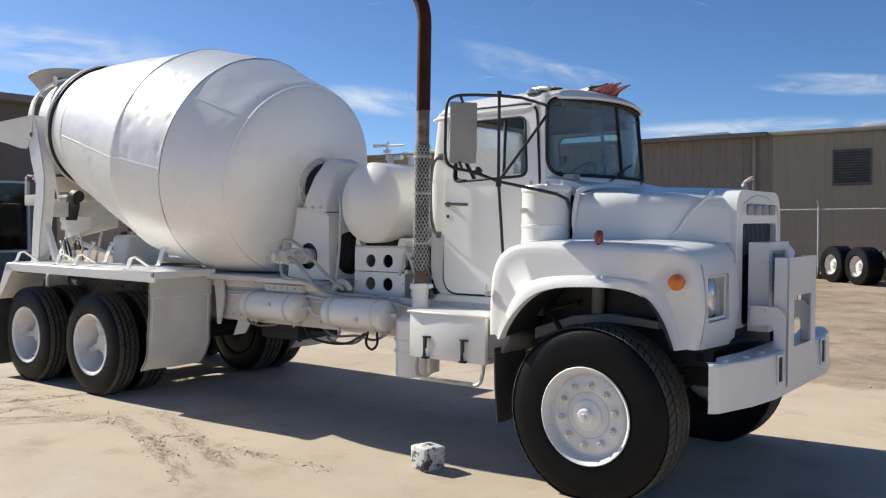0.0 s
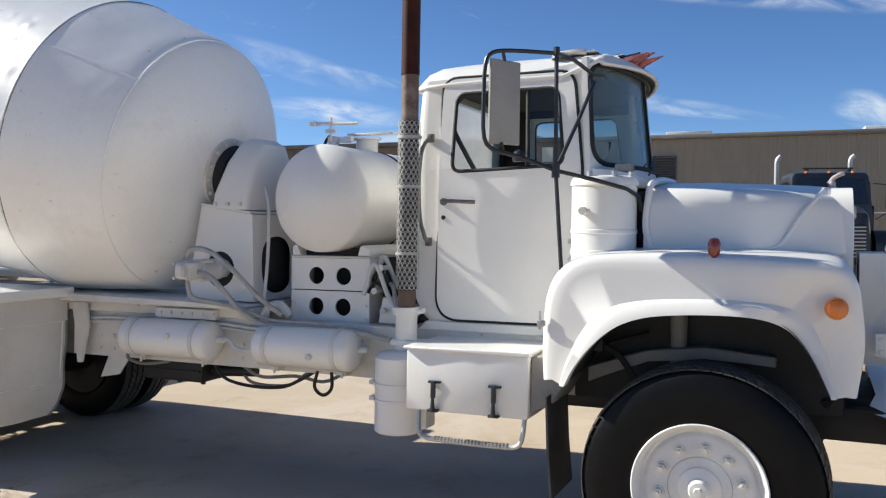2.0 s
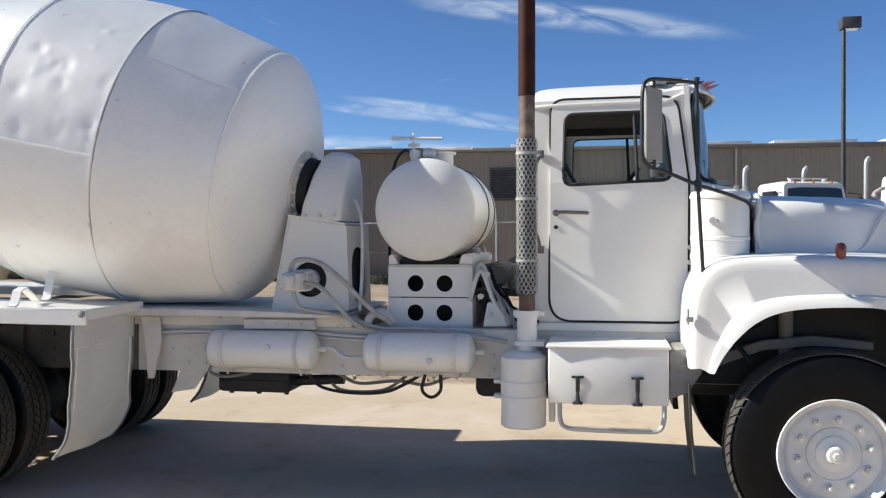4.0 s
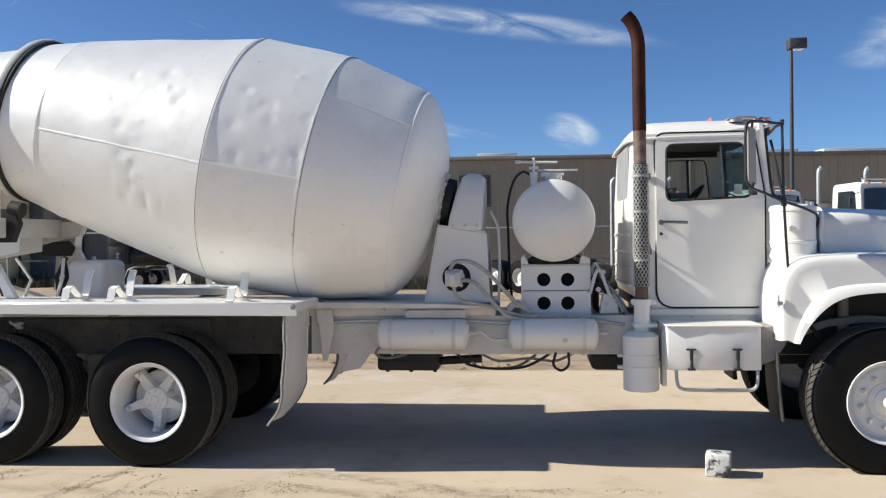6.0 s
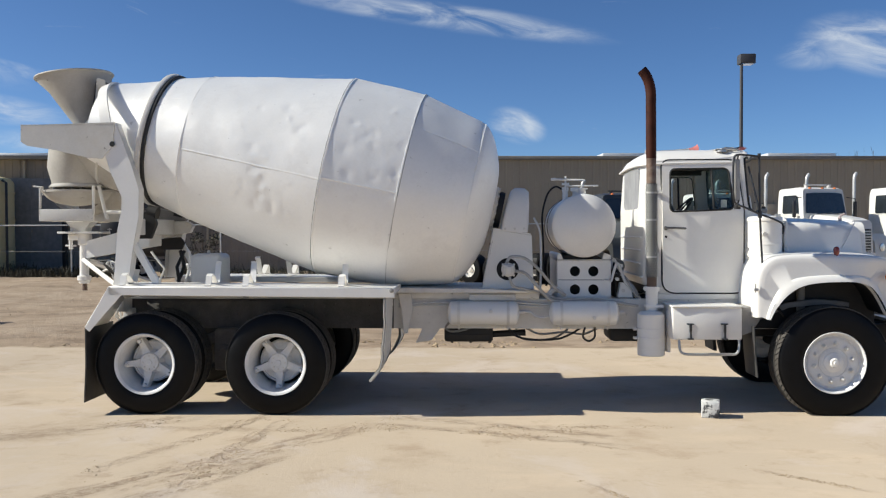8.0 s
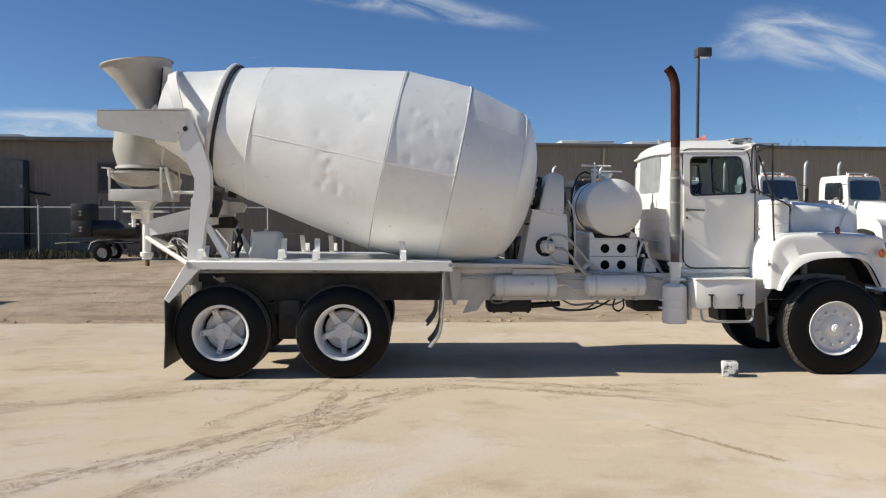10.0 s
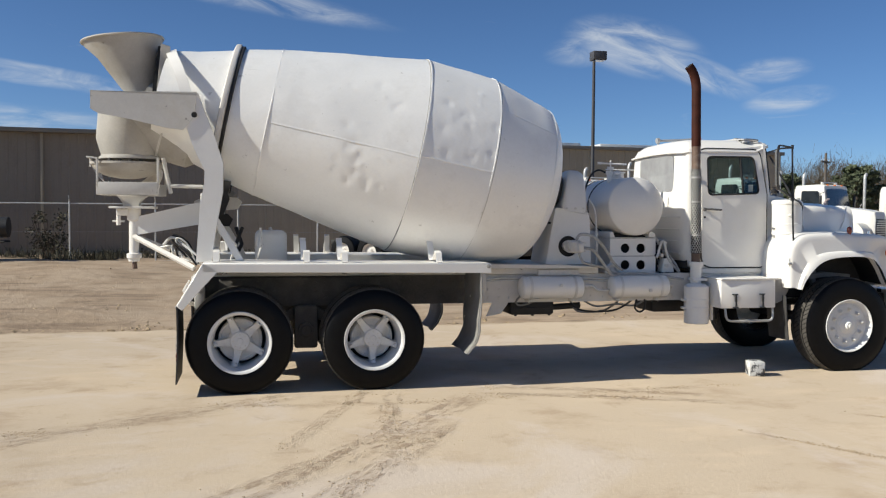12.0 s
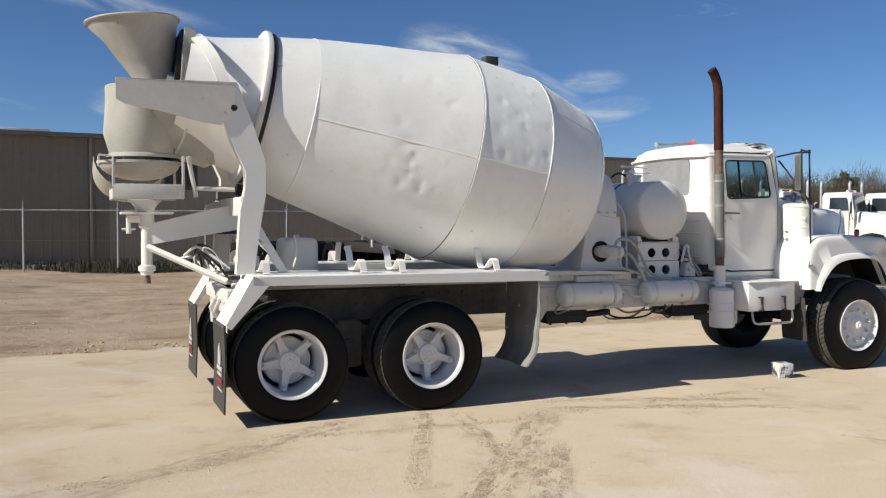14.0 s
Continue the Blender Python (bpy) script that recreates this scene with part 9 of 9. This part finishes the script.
    tube(bm, [(-0.55, -0.25, 2.765), (0.55, -0.25, 2.765)], 0.018, 6)
    part("roof_rack", bm, paint, t)
    for x in (-0.5, 0.0, 0.5):
        bm = bmesh.new()
        lathe(bm, (x, -0.46, 2.66), (0, 0, 1), [(0, 0.05), (0.03, 0.045), (0.05, 0.0)], 12)
        part("roof_marker", bm, AMBER, t)
    bm = bmesh.new()
    box(bm, (-0.43, 0.5, 0.72), (0.43, 5.5, 1.0), 0.01)
    part("frame", bm, DARK, t)
    for s in (-1, 1):
        for y in (3.6, 4.9):
            bm = bmesh.new()
            lathe(bm, (s * 0.62, y, 0.51), (s, 0, 0), [(0.0, 0.28), (0.02, 0.48), (0.06, 0.51), (0.50, 0.51), (0.54, 0.48), (0.55, 0.29), (0.42, 0.26), (0.40, 0.0)], 24)
            part("rear_wheel", bm, RUBBER, t)
    return t


TRUCK_SPOTS = [(0.6, 14.9), (3.27, 14.9), (5.87, 14.9), (8.4, 14.9), (11.2, 14.9), (14.4, 14.9), (17.3, 14.7), (19.4, 14.7), (22.0, 14.7)]
TRUCK_SIZE = Matrix.Diagonal((0.90, 0.95, 1.05, 1))
dark_parked = parked_truck(PARKED_DARK, "black long-nosed truck parked in a row, nose to the yard")
dark_parked.matrix_world = pose(TRUCK_SPOTS[0][0], TRUCK_SPOTS[0][1], 0, 0, 0, 12) @ TRUCK_SIZE
first_parked = parked_truck(PARKED, "white long-nosed truck parked in a row, nose to the yard")
first_parked.matrix_world = pose(TRUCK_SPOTS[1][0], TRUCK_SPOTS[1][1], 0, 0, 0, 20) @ TRUCK_SIZE
for px, py in TRUCK_SPOTS[2:]:
    copy_thing(first_parked, pose(px, py, 0, 0, 0, 21 + 3 * math.sin(px * 3)) @ TRUCK_SIZE @ Matrix.Diagonal((1, 1, 0.94 if px > 10 else 1.0, 1)))


def bogie():
    t = thing("trailer_bogie", "loose tandem trailer bogie with white wheels", "trailer bogie", at=(-2.7, 20.0, 0), turn=-42)
    bm = bmesh.new()
    box(bm, (-1.4, -0.5, 0.62), (1.5, -0.36, 0.86), 0.01)
    box(bm, (-1.4, 0.9, 0.62), (1.5, 1.04, 0.86), 0.01)
    part("frame", bm, DARK, t)
    for x in (-0.55, 0.55):
        for y in (-1.0, 1.2):
            bm = bmesh.new()
            lathe(bm, (x, y, 0.51), (0, 1, 0), [(0.02, 0.27), (0.0, 0.30), (0.02, 0.48), (0.06, 0.51), (0.46, 0.51), (0.50, 0.48), (0.52, 0.30), (0.50, 0.27)], 28)
            w = part("wheel", bm, RUBBER, t)
            bm = bmesh.new()
            lathe(bm, (x, y, 0.51), (0, 1, 0), [(0.02, 0.29), (0.04, 0.27), (0.14, 0.24), (0.12, 0.10), (0.06, 0.08), (0.05, 0.0)], 24)
            part("rim", bm, WHITE_OLD, w)
        bm = bmesh.new()
        cyl(bm, (x, -0.8, 0.51), (x, 1.5, 0.51), 0.06, n=10)
        part("axle", bm, DARK, t)


bogie()


def smoker_trailer():
    t = thing("smoker_trailer", "black barbecue smoker on a small trailer", "smoker trailer", at=(-15.75, 20.3, 0.14))
    bm = bmesh.new()
    box(bm, (-0.85, -0.4, 0.85), (-0.15, 0.4, 2.03), 0.03)
    c = part("cabinet", bm, SMOKER, t, "tall black smoking cabinet")
    for z0, z1 in ((0.9, 1.42), (1.46, 1.98)):
        bm = bmesh.new()
        box(bm, (-0.80, -0.425, z0), (-0.2, -0.402, z1), 0.008)
        d = part("cabinet_door", bm, SMOKER, c)
        bm = bmesh.new()
        zc = (z0 + z1) / 2
        box(bm, (-0.52, -0.432, zc - 0.10), (-0.49, -0.426, zc + 0.08))
        box(bm, (-0.58, -0.432, zc + 0.02), (-0.43, -0.426, zc + 0.05))
        box(bm, (-0.56, -0.432, zc - 0.11), (-0.45, -0.426, zc - 0.085))
        part("door_emblem", bm, CREAM, d, "plain pale emblem")
    bm = bmesh.new()
    cyl(bm, (-0.15, 0, 1.12), (1.35, 0, 1.12), 0.33, n=28)
    b = part("barrel", bm, SMOKER, t, "black horizontal barrel")
    bm = bmesh.new()
    box(bm, (0.05, -0.37, 1.10), (1.15, -0.30, 1.15), 0.01)
    part("lid_rim", bm, SMOKER, b)
    bm = bmesh.new()
    cyl(bm, (0.02, 0.1, 1.98), (0.02, 0.1, 2.18), 0.05, n=10)
    part("chimney", bm, SMOKER, t)
    bm = bmesh.new()
    tube(bm, [(-1.55, 0, 0.62), (-0.9, -0.35, 0.66), (1.3, -0.35, 0.66)], 0.03, 4)
    tube(bm, [(-1.55, 0, 0.62), (-0.9, 0.35, 0.66), (1.3, 0.35, 0.66)], 0.03, 4)
    cyl(bm, (-1.15, 0, 0.05), (-1.15, 0, 0.95), 0.03, n=8)
    part("trailer_frame", bm, DARK, t)
    for y in (-0.62, 0.44):
        bm = bmesh.new()
        lathe(bm, (0.28, y, 0.32), (0, 1, 0), [(0.02, 0.17), (0.0, 0.2), (0.02, 0.30), (0.05, 0.32), (0.15, 0.32), (0.18, 0.30), (0.19, 0.18)], 26)
        w = part("wheel", bm, RUBBER, t)
        bm = bmesh.new()
        lathe(bm, (0.28, y, 0.32), (0, 1, 0), [(0.02, 0.185), (0.05, 0.17), (0.07, 0.05), (0.05, 0.0)], 20)
        part("rim", bm, GALV, w)
        bm = bmesh.new()
        tube(bm, [(-0.18, y + 0.09, 0.42), (-0.08, y + 0.09, 0.66), (0.14, y + 0.09, 0.74), (0.42, y + 0.09, 0.74), (0.64, y + 0.09, 0.66), (0.74, y + 0.09, 0.42)], 0.05, 6)
        part("mudguard", bm, SMOKER, t)


smoker_trailer()


def poly_tank():
    t = thing("storage_tank", "tall faded yellow round storage tank", "storage tank", at=(-23.15, 23.2, 0.10))
    bm = bmesh.new()
    lathe(bm, (0, 0, 0), (0, 0, 1), [(0, 0.0), (0, 1.45), (0.05, 1.5), (1.0, 1.5), (1.02, 1.52), (1.08, 1.52), (1.1, 1.5), (2.1, 1.5), (2.12, 1.52), (2.18, 1.52), (2.2, 1.5), (3.2, 1.5), (3.22, 1.52), (3.28, 1.52), (3.3, 1.5), (3.62, 1.5), (3.80, 1.38), (4.04, 0.4), (4.08, 0.25), (4.14, 0.25), (4.15, 0.0)], 48)
    part("shell", bm, YELLOWT, t)
    bm = bmesh.new()
    cyl(bm, (0, 0, 4.14), (0, 0, 4.22), 0.28, n=20)
    part("lid", bm, YELLOWT, t)
    bm = bmesh.new()
    tube(bm, [(1.45, -0.4, 3.7), (1.62, -0.42, 3.6), (1.62, -0.42, 1.0), (1.62, -0.42, 0.1)], 0.05, 8)
    part("drain_pipe", bm, BLACK, t)


poly_tank()


# ---- trees and far woods ----
def leaf_cloud(bm, c, r, n, rnd, size, squash=0.7):
    for _ in range(n):
        d = Vector((rnd.gauss(0, 1), rnd.gauss(0, 1), rnd.gauss(0, 1)))
        d = d.normalized() * r * rnd.random() ** 0.45
        p = c + Vector((d.x, d.y, d.z * squash))
        u = Vector((rnd.gauss(0, 1), rnd.gauss(0, 1), rnd.gauss(0, 1))).normalized()
        w = u.cross(Vector((rnd.gauss(0, 1), rnd.gauss(0, 1), rnd.gauss(0, 1)))).normalized()
        s = size * rnd.uniform(0.6, 1.4)
        bm.faces.new([bm.verts.new(p + u * s), bm.verts.new(p + w * s * 0.5), bm.verts.new(p - u * s), bm.verts.new(p - w * s * 0.5)])


def pine(x, y, h, seed):
    rnd = random.Random(seed)
    t = thing("pine_tree", "tall pine with an uneven dark green crown", "tree", "pines beyond the yard", at=(x, y, 0))
    bm = bmesh.new()
    tube(bm, [(0, 0, 0), (0.1, 0, h * 0.4), (0.0, 0.1, h * 0.75), (0.1, 0, h * 0.97)], 0.16, 8, 3)
    limbs = []
    for k in range(26):
        z = h * (0.42 + 0.55 * k / 26)
        a = k * 2.4 + rnd.uniform(-0.4, 0.4)
        ln = h * 0.27 * (1.15 - 0.75 * abs(k / 26 - 0.35)) * rnd.uniform(0.6, 1.1)
        e = Vector((math.cos(a) * ln, math.sin(a) * ln, z + ln * rnd.uniform(0.05, 0.35)))
        tube(bm, [(0.05, 0.03, z), (e.x * 0.5, e.y * 0.5, z + (e.z - z) * 0.3), tuple(e)], 0.035, 5)
        limbs.append((Vector((0, 0, z)), e))
    part("trunk", bm, BARK, t)
    bm = bmesh.new()
    for s, e in limbs:
        for f in (0.5, 0.75, 1.0):
            leaf_cloud(bm, s.lerp(e, f), h * 0.062 * rnd.uniform(0.7, 1.4), 70, rnd, 0.16)
    part("crown", bm, LEAF, t)


for x, y, h, sd in ((40.5, 60.0, 5.6, 1), (47.8, 60.5, 6.6, 2), (50.6, 63.0, 6.4, 3), (88, 78, 8.0, 4)):
    pine(x, y, h, sd)


def woods():
    rnd = random.Random(4)
    bm = bmesh.new()
    for k in range(210):
        t = k / 209
        x = 26 + 120 * t + rnd.uniform(-3, 3)
        y = 66 + 22 * t + rnd.uniform(-5, 9)
        h = rnd.uniform(4.6, 7.6) * (1 + 0.45 * t)
        for j in range(5):
            c = Vector((x + rnd.uniform(-1.6, 1.6), y + rnd.uniform(-1.6, 1.6), h * (0.15 + 0.17 * j)))
            for _ in range(260):
                d = Vector((rnd.gauss(0, 1), rnd.gauss(0, 1), rnd.gauss(0, 0.8))) * 0.95
                u = Vector((rnd.gauss(0, 0.45), rnd.gauss(0, 0.45), 1)).normalized() * rnd.uniform(0.2, 0.55)
                w = Vector((rnd.gauss(0, 1), rnd.gauss(0, 1), 0)).normalized() * rnd.uniform(0.012, 0.03) * (1.5 if j < 3 else 0.8)
                p = c + d
                bm.faces.new([bm.verts.new(q) for q in (p - u - w, p - u + w, p + u + w * 0.3, p + u - w * 0.3)])
    tagged(part("winter_woods", bm, WOODS), "brown leafless thicket of far woods", "woods", kind="stuff")


woods()


def bare_tree(x, y, h, seed):
    rnd = random.Random(seed)
    t = thing("bare_tree", "leafless grey winter tree above the thicket", "tree", "bare trees beyond the yard", at=(x, y, 0))
    trunk, twigs = bmesh.new(), bmesh.new()

    def limb(p, d, ln, r, depth):
        q = p + d * ln
        bend = Vector((rnd.gauss(0, 0.06), rnd.gauss(0, 0.06), 0)) * ln
        tube(trunk if depth < 2 else twigs, [p, (p + q) / 2 + bend, q], r, 6 if depth < 2 else 3)
        if depth == 5:
            return
        for _ in range(3 if depth else 5):
            e = (d + Vector((rnd.gauss(0, 0.5), rnd.gauss(0, 0.5), rnd.uniform(-0.1, 0.35)))).normalized()
            limb(p.lerp(q, rnd.uniform(0.55, 1.0)), e, ln * rnd.uniform(0.55, 0.8), r * 0.58, depth + 1)
    limb(Vector((0, 0, 0)), Vector((0, 0, 1)), h * 0.36, 0.16, 0)
    part("trunk", trunk, BARK, t)
    part("twigs", twigs, BARK, t)


for x, y, h, sd in ((55.0, 66.0, 6.8, 31), (66.5, 70.0, 7.2, 32), (61.0, 72.0, 6.4, 33), (80.0, 76.0, 8.0, 34)):
    bare_tree(x, y, h, sd)


def utility_pole(x, y, h):
    t = thing("utility_pole", "wooden utility pole with a cross-arm", "utility pole", at=(x, y, 0), turn=35)
    bm = bmesh.new()
    cyl(bm, (0, 0, 0), (0, 0, h), 0.17, 0.11, 10)
    part("pole", bm, WOODPOLE, t)
    bm = bmesh.new()
    box(bm, (-1.1, -0.06, h - 0.9), (1.1, 0.06, h - 0.74))
    part("cross_arm", bm, WOODPOLE, t)
    for x2 in (-0.95, -0.4, 0.4, 0.95):
        bm = bmesh.new()
        cyl(bm, (x2, 0, h - 0.74), (x2, 0, h - 0.55), 0.05, 0.03, 8)
        part("insulator", bm, GALV, t)


utility_pole(44.6, 60.6, 7.7)


def shrub():
    rnd = random.Random(9)
    t = thing("shrub", "small yellow-green shrub by the fence", "shrub", at=(-13.6, 22.0, 0))
    bm = bmesh.new()
    for k in range(9):
        a = k * 0.7
        tube(bm, [(0, 0, 0), (math.cos(a) * 0.3, math.sin(a) * 0.3, 0.8), (math.cos(a) * 0.5, math.sin(a) * 0.5, 1.5)], 0.015, 5)
    part("stem", bm, BARK, t)
    bm = bmesh.new()
    for k in range(16):
        leaf_cloud(bm, Vector((rnd.uniform(-0.5, 0.5), rnd.uniform(-0.5, 0.5), rnd.uniform(0.4, 1.7))), 0.28, 60, rnd, 0.05, 0.9)
    part("foliage", bm, WEED, t)


shrub()
